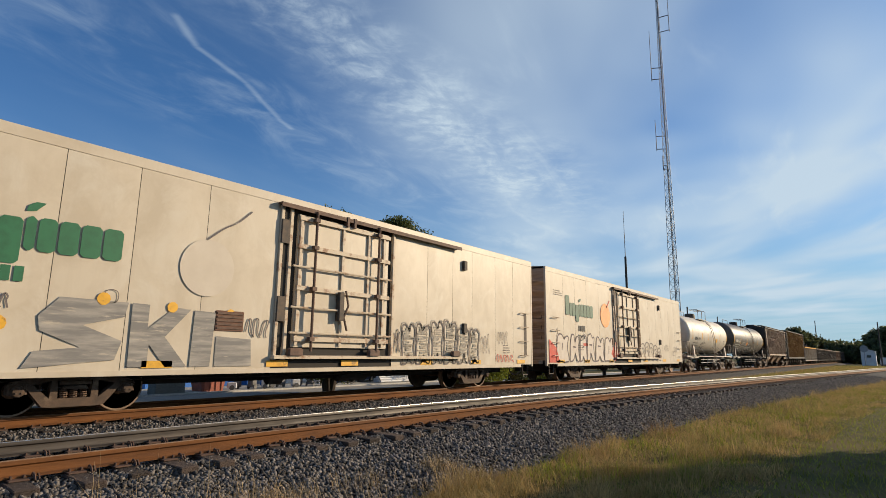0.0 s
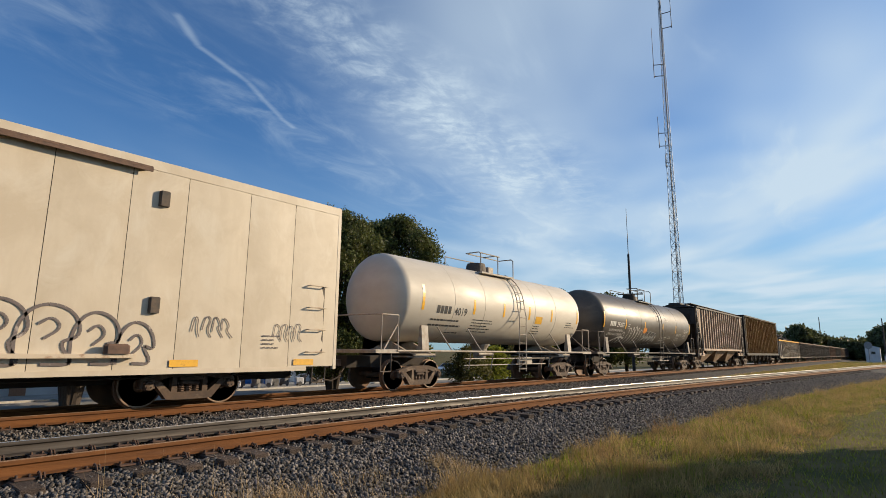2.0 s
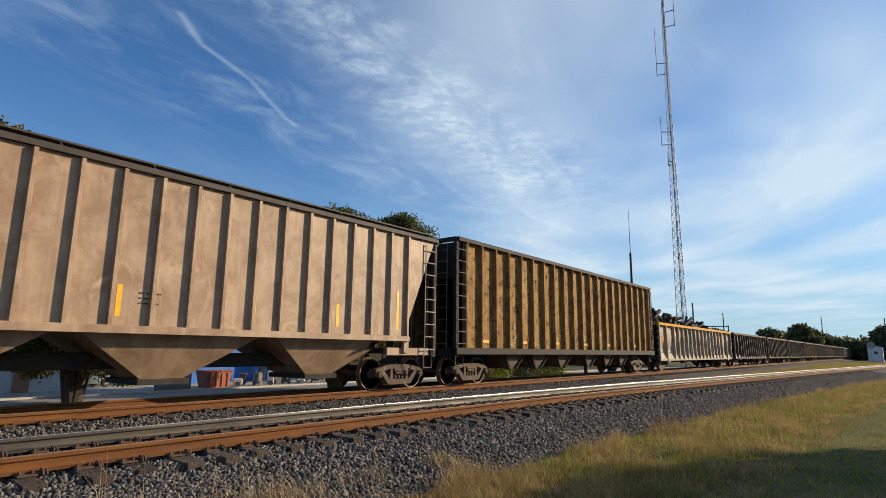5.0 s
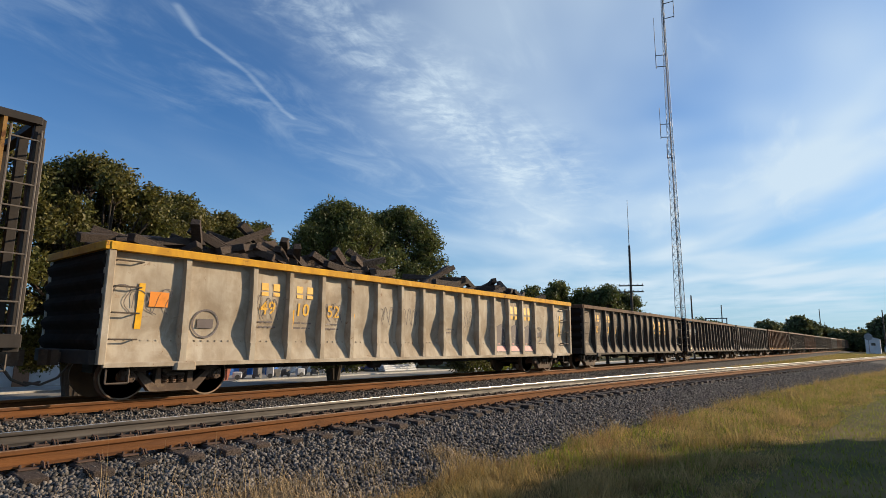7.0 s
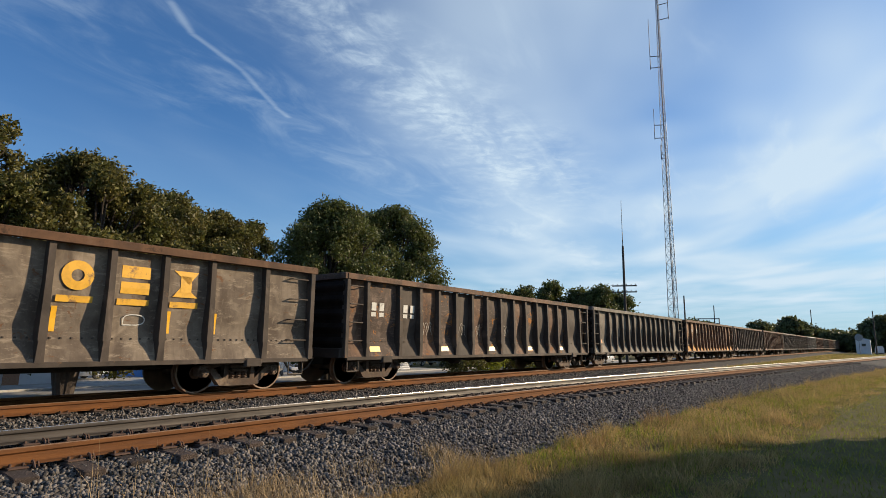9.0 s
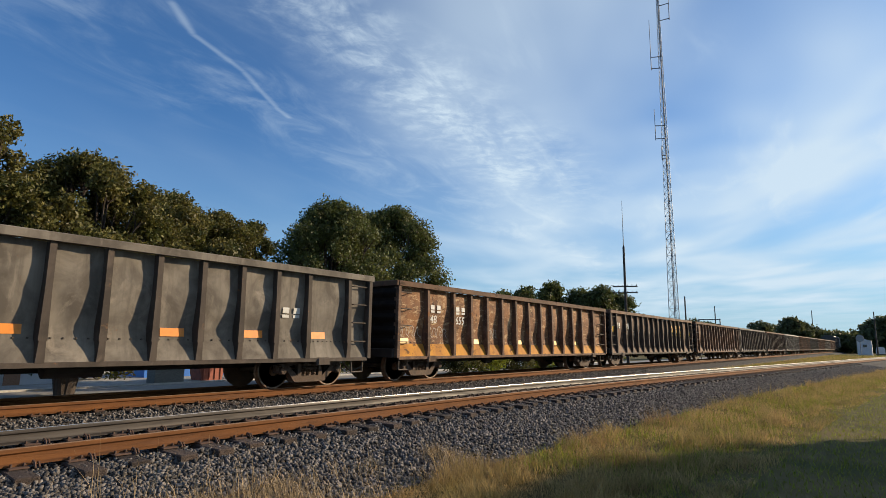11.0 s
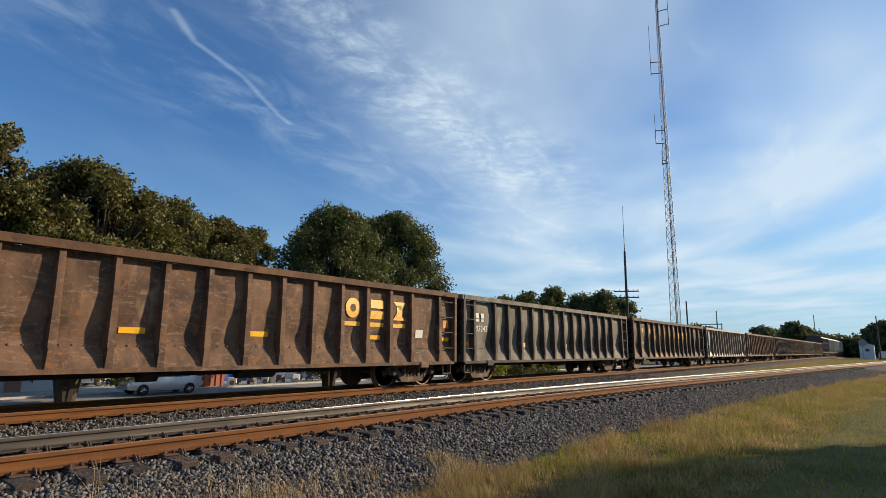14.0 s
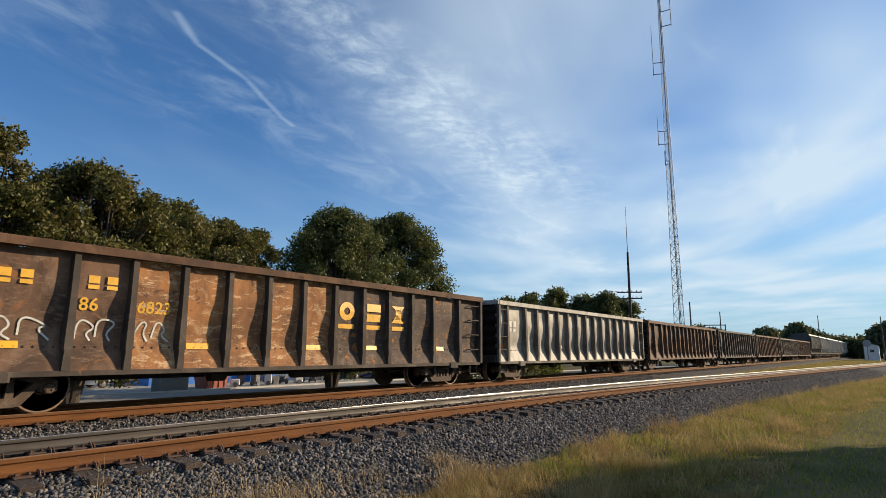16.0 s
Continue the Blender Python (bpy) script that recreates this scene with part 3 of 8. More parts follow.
def build_grass():
    def edge(y0, y1, x0, x1, power, clump=0.0, bias=1.0):
        def region(rng, n):
            x = x0 + (x1 - x0) * rng.random(n) ** power
            y = y1 - (y1 - y0) * rng.random(n) ** bias
            keep = np.ones(n, bool)
            if clump:
                keep = np.array([noise.noise((a * 0.9, b * 0.9, clump)) for a, b in zip(x, y)]) + rng.normal(0, 0.18, n) > -0.05
            z = np.full(n, -0.53)
            z = np.where(y > 4.9, np.interp(y, [4.9, 5.6, 6.5], [-0.55, -0.45, -0.35]), z)
            return np.stack([x, y - np.array([bend(a) for a in x]), z], 1)[keep]
        return region
    grass("tall_dry_grass", 60000, edge(2.2, 4.75, 4.6, 60, 1.7, 3.3), (0.12, 0.28), (0.0022, 0.005), (0.4, 1.3), M_DRY, "soft golden dry grass along the ballast edge", 11, 1.7)
    grass("short_dry_grass", 130000, edge(1.6, 4.7, 4.2, 75, 1.7, 0), (0.05, 0.13), (0.0025, 0.006), (0.5, 1.5), M_DRY, "short dry grass on the verge", 12, 1.3)
    grass("lawn_grass", 80000, edge(-4.5, 3.2, 4.5, 80, 1.5, 0), (0.04, 0.10), (0.003, 0.008), (0.4, 1.3), M_LAWN, "green grass on the verge", 13)
    grass("green_tufts", 14000, edge(2.2, 4.5, 7.0, 40, 1.2, 8.1), (0.10, 0.24), (0.0025, 0.006), (0.3, 1.0), M_LAWN, "fresh green tufts in the dry grass", 17)
    grass("straw_weeds", 12000, edge(4.5, 5.7, 1.6, 7.0, 1.0, 5.7), (0.08, 0.26), (0.0015, 0.0035), (0.3, 1.2), M_WEED, "dry straw weeds growing in the ballast", 14)
    grass("stray_straw", 110, edge(5.2, 6.3, 1.8, 4.2, 1.0), (0.35, 0.62), (0.002, 0.004), (0.1, 0.6), M_WEED, "tall thin straw stalks by the rail", 15)
    grass("middle_grass", 26000, lambda rng, n: (lambda x, u: np.stack([x, (9.9 - np.array([bend(a) for a in x])) * (1 - u) + 10.1 * u, np.full(n, -0.55)], 1))(
        22 + 130 * rng.random(n) ** 1.2, rng.random(n)), (0.10, 0.26), (0.006, 0.02), (0.3, 0.9), M_DRY, "dry grass between the diverging tracks", 16)
    grass("middle_green", 16000, lambda rng, n: (lambda x, u: np.stack([x, (9.9 - np.array([bend(a) for a in x])) * (1 - u) + 10.1 * u, np.full(n, -0.55)], 1))(
        40 + 130 * rng.random(n) ** 1.2, rng.random(n)), (0.10, 0.2), (0.008, 0.02), (0.3, 0.9), M_LAWN, "green grass between the diverging tracks", 18)


def tree(label, x, y, base, clumps, leaves, leaf, material, seed, stems=3, trunk=0.22, fork=0.3):
    """A tree with a forked trunk, limbs to every clump and a crown of single leaves. clumps: (dx, dy, height, radius)."""
    rng = np.random.default_rng(seed)
    rnd = random.Random(seed)
    ob = thing("tree", label, "tree", m=pose(x, y, base))
    wood = Shape()
    top = max(c[2] for c in clumps)
    heads = []
    for k in range(stems):
        a = 2 * math.pi * k / stems + rnd.uniform(0, 1)
        p0 = Vector((0.12 * math.cos(a) * (stems > 1), 0.12 * math.sin(a) * (stems > 1), -0.1))
        p1 = p0 + Vector((math.cos(a) * fork * 1.2, math.sin(a) * fork * 1.2, top * 0.18))
        p2 = p1 + Vector((math.cos(a) * fork * 1.5, math.sin(a) * fork * 1.5, top * 0.2))
        wood.rod(p0, p1, trunk, 9, trunk * 0.8)
        wood.rod(p1, p2, trunk * 0.8, 8, trunk * 0.55)
        heads.append((p1, p2))
    for cx, cy, cz, cr in clumps:
        p1, p2 = min(heads, key=lambda h: (h[1] - Vector((cx, cy, cz))).length)
        mid = p2.lerp(Vector((cx, cy, cz)), 0.5) + Vector((0, 0, 0.25))
        wood.rod(p2, mid, trunk * 0.4, 6, trunk * 0.26)
        wood.rod(mid, (cx, cy, cz), trunk * 0.26, 5, 0.02)
        for _ in range(3):
            d = Vector((rnd.gauss(0, 1), rnd.gauss(0, 1), rnd.gauss(0.3, 0.8))).normalized() * cr * 0.85
            wood.rod(mid.lerp(Vector((cx, cy, cz)), 0.6), Vector((cx, cy, cz)) + d, trunk * 0.14, 4, 0.01)
    part("trunk", wood, M_BARK, ob)
    w = np.array([c[3] ** 2 for c in clumps])
    pick = rng.choice(len(clumps), leaves, p=w / w.sum())
    c = np.array(clumps)[pick]
    d = rng.normal(size=(leaves, 3))
    d /= np.linalg.norm(d, axis=1)[:, None]
    # twigs: leaves gather round short spurs, which gives an uneven outline with gaps
    spur = (d * 3.2).round() / 3.2 + rng.normal(0, 0.16, (leaves, 3))
    spur /= np.maximum(np.linalg.norm(spur, axis=1), 1e-6)[:, None]
    reach = (0.30 + 0.80 * rng.random(leaves) ** 0.7) * (1 + 0.30 * np.sin(spur[:, 0] * 9 + pick) * np.cos(spur[:, 2] * 8 + pick * 2))
    pos = c[:, :3] + spur * (c[:, 3] * reach)[:, None] * np.array([1, 1, 0.85]) + rng.normal(0, 0.05, (leaves, 3))
    size = rng.uniform(*leaf, leaves)
    unit_v = [(-1, 0, 0), (0, -0.5, 0.12), (1, 0, 0), (0, 0.5, 0.12)]
    part("crown", scatter_mesh("crown", unit_v, [(0, 1, 2, 3)], list(zip(turns(rng, leaves, (1, 1, 1), size), pos)), material), None, ob)
    return ob


def crown(rnd, width, low, high, n, r):
    """Clumps that fill a rounded, uneven crown."""
    out = []
    for i in range(n):
        a, u = i * 2.39996 + rnd.uniform(-0.5, 0.5), math.sqrt(rnd.random())
        h = low + (high - low) * ((i * 0.7548777) % 1.0) ** 0.9
        swell = math.sin(math.pi * min(1, max(0.12, (h - low + 1.9) / (high - low + 2.3)))) ** 0.75
        k = rnd.uniform(0.6, 1.35)
        out.append((math.cos(a) * u * width * swell, math.sin(a) * u * width * swell, h - r * k * 0.6 * (h > high - r), r * k))
    return out


def build_trees():
    rnd = random.Random(21)

    def at(az, d):
        return d * math.cos(radians(az)), d * math.sin(radians(az))

    def grow(label, az, d, elev, width, leaves, leaf, material, seed, low=2.2, n=26, r=1.1, stems=3, trunk=0.2, fork=0.45):
        x, y = at(az, d)
        base = BACK_Z if y > 19 else -0.6
        high = d * math.tan(radians(elev)) + 1.2 - base
        tree(label, x, y, base, crown(random.Random(seed), width * 1.0, low, high - 0.15, int(n * 4.6), r * 0.62), int(leaves * (1.5 if d < 70 else 1.6)),
             tuple(v * (0.74 if d < 70 else 0.75) for v in leaf), material, seed, stems, trunk, fork)

    spread = "broad leafy tree with yellowing green leaves by the road"
    grow(spread, 71.4, 33.9, 15.6, 4.5, 56000, (0.10, 0.19), M_LEAF, 1, 1.6, 34, 1.15, 4, 0.30, 0.35)
    grow(spread, 64.9, 57.0, 13.4, 6.4, 46000, (0.15, 0.27), M_LEAF, 2, 1.8, 28, 1.7, 2, 0.2)
    grow(spread, 60.2, 61.0, 12.2, 5.0, 30000, (0.15, 0.27), M_LEAF, 3, 1.8, 20, 1.6, 2, 0.2)
    grow("slender leafy tree by the road", 57.2, 62.0, 11.6, 2.9, 13000, (0.15, 0.26), M_LEAF, 4, 1.8, 10, 1.3, 1, 0.18)
    grow("tall leafy tree with yellowing leaves by the road", 80.0, 30.0, 17.8, 3.2, 28000, (0.10, 0.18), M_LEAF, 5, 2.6, 20, 1.0, 2, 0.18)
    dense = "dense dark green tree by the road"
    grow(dense, 49.4, 40.1, 14.0, 4.2, 66000, (0.10, 0.18), M_LEAF2, 6, 1.4, 38, 1.35, 4, 0.26, 0.35)
    grow(dense, 43.7, 58.0, 13.7, 5.6, 52000, (0.14, 0.25), M_LEAF2, 7, 1.4, 28, 1.8, 2, 0.22)
    for i, (az, el) in enumerate(((32.0, 5.6), (29.6, 6.0), (27.0, 6.5), (24.6, 5.8), (22.4, 6.0), (20.6, 5.2))):
        grow("leafy tree beyond the yards", az, 76 + 3 * (i % 2), el - 0.2, 3.3, 8000, (0.18, 0.32), M_LEAF2, 30 + i, 2.0, 16, 1.4, 1, 0.25)
    for i, (az, el) in enumerate(((9.6, 1.5), (8.7, 2.2), (7.6, 1.9), (6.3, 2.6), (5.3, 2.0), (4.3, 1.5), (3.2, 1.4), (2.3, 1.3), (1.0, 2.0), (0.0, 2.6), (-1.0, 2.9))):
        grow("distant tree beside the railway", az, 225 + 12 * (i % 3), el, 5.5, 3600, (0.5, 0.95), M_LEAF3, 50 + i, 0.8, 16, 2.6, 1, 0.4)
    for i, (az, el, d) in enumerate(((17.5, 2.9, 120), (14.0, 2.6, 130), (12.9, 2.4, 135))):
        grow("pale thin tree far off", az, d, el, 2.6, 1500, (0.3, 0.5), M_LEAF3, 70 + i, 2.0, 9, 1.6, 1, 0.3)
    for i, (az, d) in enumerate(((36.0, 47), (33.5, 50), (31.0, 54), (28.5, 58))):
        grow("low green bush by the yards", az, d, 0.8, 1.7, 3500, (0.10, 0.18), M_LAWN if i % 2 else M_LEAF, 80 + i, 0.3, 12, 0.8, 1, 0.06)
    # an unseen tree, added out of view to cast the shade on the verge
    tree("broad low tree out of view, added to shade the verge", 21.0, -8.1, -0.55, crown(random.Random(91), 2.7, 1.0, 6.1, 110, 0.8), 40000, (0.14, 0.26), M_LEAF2, 91, 1, 0.35)


# ---------------------------------------------------------------- masts and poles
def build_masts():
    steel = mat("galvanised_steel", (0.33, 0.34, 0.36), 0.55, 0.4, second=(0.22, 0.23, 0.25), scale=3)
    dark = mat("dark_antenna", (0.05, 0.05, 0.055), 0.6, second=(0.09, 0.08, 0.08))
    wood = mat("pole_wood", (0.075, 0.06, 0.05), 0.9, second=(0.045, 0.035, 0.03), stretch=(4, 4, 0.4))

    def at(az, d):
        return d * math.cos(radians(az)), d * math.sin(radians(az))
    D, AZ = 82.0, 15.62
    x, y = at(AZ, D)

    def z(el, d=D):
        return 1.205 + d * math.tan(radians(el))
    ob = thing("lattice_tower", "tall tapering steel lattice radio mast with side antennas", "radio tower", m=pose(x, y, BACK_Z, 0, 0, AZ))
    top = z(33.0) - BACK_Z

    def leg(k, h):
        r = (1.42 - (1.42 - 0.33) * min(1, h / (top * 0.98))) / math.sqrt(3)
        a = radians(90 + 120 * k + 18)
        return Vector((r * math.cos(a), r * math.sin(a), h))
    hs = [0.0]
    while hs[-1] < top - 0.5:
        hs.append(min(top, hs[-1] + 1.35 - 0.75 * hs[-1] / top))
    for k in range(3):
        s = Shape()
        for a, b in zip(hs, hs[1:]):
            s.rod(leg(k, a), leg(k, b), 0.05 - 0.02 * a / top, 6)
        part("tower_leg", s, steel, ob)
    lace = Shape()
    for i, (a, b) in enumerate(zip(hs, hs[1:])):
        for k in range(3):
            j = (k + 1) % 3
            lace.rod(leg(k, a), leg(j, b), 0.020, 4)
            lace.rod(leg(j, a), leg(k, b), 0.020, 4)
            lace.rod(leg(k, b), leg(j, b), 0.020, 4)
    tagged(part("lacing", lace, steel, ob), kind="stuff")
    feed = Shape().rod((0.05, 0.0, 0.5), (0.02, 0, top), 0.06, 6)
    part("feed_cable", feed, dark, ob)
    # side arms: height of lower and upper arm, reach, top of the whip
    for lo, hi, reach, tip in ((29.95, 31.2, -1.45, 33.6), (25.9, 26.9, 1.35, 30.2), (19.5, 20.7, 1.25, 22.3), (17.6, 17.9, 0.55, 18.9)):
        s = Shape()
        for el in (lo, hi):
            s.rod((0, 0, z(el) - BACK_Z), (0, reach, z(el) - BACK_Z + 0.12), 0.06, 6)
        s.rod((0, reach, z(lo) - BACK_Z - 0.1), (0, reach, z(tip) - BACK_Z), 0.055, 6, 0.03)
        part("side_antenna", s, dark, ob)
    part("tip_whip", Shape().rod((0, 0, top - 0.2), (0, 0, top + 4), 0.04, 6, 0.015), dark, ob)

    d = 62.0
    x, y = at(19.98, d)
    ob = thing("antenna_pole", "dark wooden utility pole with crossarms and a whip antenna", "utility pole", m=pose(x, y, BACK_Z, 0, 0, 19.98))
    part("pole", Shape().rod((0, 0, 0), (0, 0, z(9.5, d) - BACK_Z), 0.17, 10, 0.11), wood, ob)
    for el in (5.6, 5.0):
        h = z(el, d) - BACK_Z
        arm = part("crossarm", Shape().bev(-0.06, 0.06, -1.25, 1.25, h - 0.06, h + 0.06, 0.01), wood, ob)
        for k in range(6):
            yy = -1.15 + 0.46 * k
            part("insulator", Shape().lathe([(h + 0.06, 0.02), (h + 0.12, 0.045), (h + 0.18, 0.04), (h + 0.2, 0.015)], 8, "z", (0, yy, 0)), dark, arm)
    part("whip_antenna", Shape().rod((0, 0, z(9.5, d) - BACK_Z - 0.1), (0, 0, z(13.95, d) - BACK_Z), 0.045, 6, 0.018), dark, ob)
    for az, dd, el, r in ((14.68, 92.0, 4.55, 0.16), (12.2, 120.0, 3.6, 0.14), (4.75, 240, 3.1, 0.2), (0.55, 170, 2.9, 0.18)):
        x, y = at(az, dd)
        ob = thing("utility_pole", "plain dark utility pole far off", "utility pole", m=pose(x, y, BACK_Z if y > 19 else -0.6))
        part("pole", Shape().rod((0, 0, 0), (0, 0, z(el, dd) + (1.7 if y > 19 else 0.6)), r, 8, r * 0.6), wood, ob)
    x, y = at(12.7, 118.0)
    ob = thing("signal_gantry", "dark steel signal gantry over the line far off", "signal gantry", m=pose(x, y, BACK_Z, 0, 0, 12.7))
    s = Shape()
    for yy in (-1.8, 1.8):
        s.rod((0, yy, 0), (0, yy, z(2.45, 118) - BACK_Z), 0.10, 6)
    part("frame", s, dark, ob)
    s = Shape()
    s.box(-0.2, 0.2, -1.9, 1.9, z(1.9, 118) - BACK_Z, z(1.98, 118) - BACK_Z).box(-0.2, 0.2, -1.9, 1.9, z(2.35, 118) - BACK_Z, z(2.43, 118) - BACK_Z)
    part("beam", s, dark, ob)

# ---------------------------------------------------------------- lettering and paint on the cars
TEXTS = {}


def lettering(body):
    """A flat mesh of the words, one unit high, standing on x = 0."""
    if body not in TEXTS:
        cu = bpy.data.curves.new("words", "FONT")
        cu.body, cu.size, cu.resolution_u, cu.offset = body, 1.0, 2, 0.012
        ob = new("words", cu)
        dg = bpy.context.evaluated_depsgraph_get()
        me = bpy.data.meshes.new_from_object(ob.evaluated_get(dg))
        TEXTS[body] = ([tuple(v.co) for v in me.vertices], [tuple(p.vertices) for p in me.polygons])
        bpy.data.objects.remove(ob)
        bpy.data.meshes.remove(me)
        bpy.data.curves.remove(cu)
    return TEXTS[body]


for _word in ("293007", "4019", "LD LMT 205900 LB 93350 KG", "LT WT 80100 LB 36350 KG", "49", "10", "52", "83", "61", "655", "803243", "6823", "86", "3204", "74",
              "AAR ST-470", "70", "83", "836", "1", "87500", "98500", "48"):
    lettering(_word)


def flat_side(y):
    return lambda u, v: (u, -y - 0.006, v)


def round_side(radius, zc):
    def f(u, v):
        s = max(-1.0, min(1.0, (v - zc) / radius))
        r = radius + 0.006
        return (u, -r * math.cos(math.asin(s)), zc + r * s)
    return f


class Paint(Shape):
    """Flat paint on a curved or plain side: outlines in metres along and up the side."""

    def __init__(self, side):
        self.v, self.f, self.side = [], [], side

    def poly(self, pts):
        return self.add([self.side(u, v) for u, v in pts], [tuple(range(len(pts)))])

    def rect(self, u0, u1, v0, v1, n=4):
        for i in range(n):
            a, b = v0 + (v1 - v0) * i / n, v0 + (v1 - v0) * (i + 1) / n
            self.poly([(u0, a), (u1, a), (u1, b), (u0, b)])
        return self

    def disc(self, u, v, r, n=24, squash=1.0, a0=0.0, a1=2 * math.pi, inner=0.0):
        for i in range(n):
            a, b = a0 + (a1 - a0) * i / n, a0 + (a1 - a0) * (i + 1) / n
            p = [(u + math.cos(t) * k, v + math.sin(t) * k * squash) for t, k in ((a, r), (b, r), (b, inner), (a, inner))]
            self.poly(p if inner else p[:2] + [(u, v)])
        return self

    def line(self, pts, w):
        """A stroke of a spray can or brush through the points, rounded by halves."""
        for _ in range(2):
            q = [pts[0]]
            for a, b in zip(pts, pts[1:]):
                q += [(a[0] * 0.75 + b[0] * 0.25, a[1] * 0.75 + b[1] * 0.25), (a[0] * 0.25 + b[0] * 0.75, a[1] * 0.25 + b[1] * 0.75)]
            pts = q + [pts[-1]]
        for (a, b), (c, d) in zip(pts, pts[1:]):
            l = math.hypot(c - a, d - b) or 1
            nx, ny = -(d - b) / l * w / 2, (c - a) / l * w / 2
            self.poly([(a - nx, b - ny), (c - nx, d - ny), (c + nx, d + ny), (a + nx, b + ny)])
        return self

    def words(self, body, u, v, size, wide=1.0):
        vs, fs = lettering(body)
        return self.add([self.side(u + p[0] * size * wide, v + p[1] * size) for p in vs], fs)

    def bars(self, u, v, width, rows, pitch, rnd):
        """Small print that cannot be read."""
        for r in range(rows):
            a, end = u, u + width * rnd.uniform(0.6, 1.0)
            while a < end:
                l = rnd.uniform(0.05, 0.22)
                self.rect(a, min(end, a + l), v - r * pitch, v - r * pitch + pitch * 0.32, 1)
                a += l + 0.035
        return self

    def tag(self, u0, u1, v0, v1, n, w, rnd):
        """A loose scribble of loops."""
        step = (u1 - u0) / n
        for i in range(n):
            a = u0 + step * i
            self.line([(a, v0 + (v1 - v0) * rnd.uniform(0, 0.3)), (a + step * rnd.uniform(0, 0.4), v1 - (v1 - v0) * rnd.uniform(0, 0.2)),
                       (a + step * rnd.uniform(0.6, 1.1), v1 - (v1 - v0) * rnd.uniform(0.1, 0.5)), (a + step * 0.5, v0 + (v1 - v0) * rnd.uniform(0.2, 0.5)),
                       (a + step * rnd.uniform(0.7, 1.2), v0)], w)
        return self


def paint(name, shape, material, parent, label=""):
    if name in SPLIT:
        for piece in islands(shape):
            me = bpy.data.meshes.new(SPLIT[name])
            me.from_pydata(piece.v, [], piece.f)
            me.materials.append(material)
            part(SPLIT[name], me, None, parent, label)
        return None
    me = bpy.data.meshes.new(name)
    me.from_pydata(shape.v, [], shape.f)
    me.materials.append(material)
    ob = part(name, me, None, parent, label)
    if name in ("small_print", "scribble", "rust_scars", "silver_fill", "bubble_outline"):
        tagged(ob, kind="stuff")
    return ob


SPLIT = dict(reflector_stripes="reflector_stripe", reflector_strips="reflector_strip", owner_blocks="owner_block", overpaint_patches="overpaint_patch",
             red_flashes="red_flash", pale_fills="pale_fill", yellow_dabs="yellow_dab", paint_marks="paint_mark", brand_blocks="brand_block")


def islands(shape):
    """The separate patches of some flat paint."""
    head = {}

    def root(k):
        while head[k] != k:
            k = head[k]
        return k
    keys = [tuple(round(c, 3) for c in v) for v in shape.v]
    for k in keys:
        head[k] = k
    for f in shape.f:
        for i in f[1:]:
            head[root(keys[i])] = root(keys[f[0]])
    out = {}
    for f in shape.f:
        out.setdefault(root(keys[f[0]]), Shape()).add([shape.v[i] for i in f], [tuple(range(len(f)))])
    return out.values()


def coat(name, colour, rough=0.6, wear=None):
    return mat(name, colour, rough, second=tuple(c * 0.72 for c in colour), scale=5, mix=(0.45, 0.75), third=wear, third_scale=3.5, third_mix=(0.58, 0.66))


P_YELLOW = coat("worn_yellow_paint", (0.72, 0.38, 0.025), 0.5, (0.25, 0.13, 0.04))
P_REFLECT = coat("reflector_yellow", (0.80, 0.42, 0.015), 0.4)
P_ORANGE = coat("orange_panel", (0.75, 0.24, 0.02), 0.5)
P_WHITE = coat("stencil_white", (0.60, 0.58, 0.53), 0.7, (0.3, 0.28, 0.25))
P_BLACK = coat("stencil_black", (0.035, 0.035, 0.035), 0.7)
P_GREEN = coat("faded_green", (0.015, 0.13, 0.055), 0.6)
P_TEAL = coat("faded_teal_green", (0.018, 0.095, 0.055), 0.6, (0.05, 0.12, 0.08))
P_GREY = mat("grey_overpaint", (0.19, 0.18, 0.17), 0.75, second=(0.36, 0.33, 0.29), scale=2.2, mix=(0.42, 0.68), stretch=(0.5, 1, 4), third=(0.42, 0.37, 0.30), third_scale=3.0, third_mix=(0.58, 0.66))
P_DARKTAG = coat("dark_spray", (0.13, 0.105, 0.10), 0.7, (0.35, 0.3, 0.27))
P_PURPLE = coat("purple_spray", (0.085, 0.06, 0.07), 0.7, (0.22, 0.16, 0.16))
P_RED = coat("red_spray", (0.55, 0.06, 0.035), 0.7, (0.5, 0.25, 0.18))
P_FAINT = mat("faint_spray", (0.36, 0.32, 0.27), 0.8, second=(0.48, 0.43, 0.36), scale=6)
P_BALL = mat("faded_orange_disc", (0.74, 0.23, 0.04), 0.6, second=(0.74, 0.35, 0.12), scale=1.6, mix=(0.4, 0.65))
P_GHOST = mat("ghost_disc", (0.50, 0.43, 0.345), 0.6, second=(0.55, 0.48, 0.39), scale=2)
P_SMEAR = mat("grey_smear", (0.25, 0.225, 0.19), 0.8, second=(0.42, 0.37, 0.30), scale=7, mix=(0.4, 0.65))
P_SILVER = coat("silver_spray", (0.52, 0.52, 0.50), 0.5, (0.3, 0.28, 0.25))

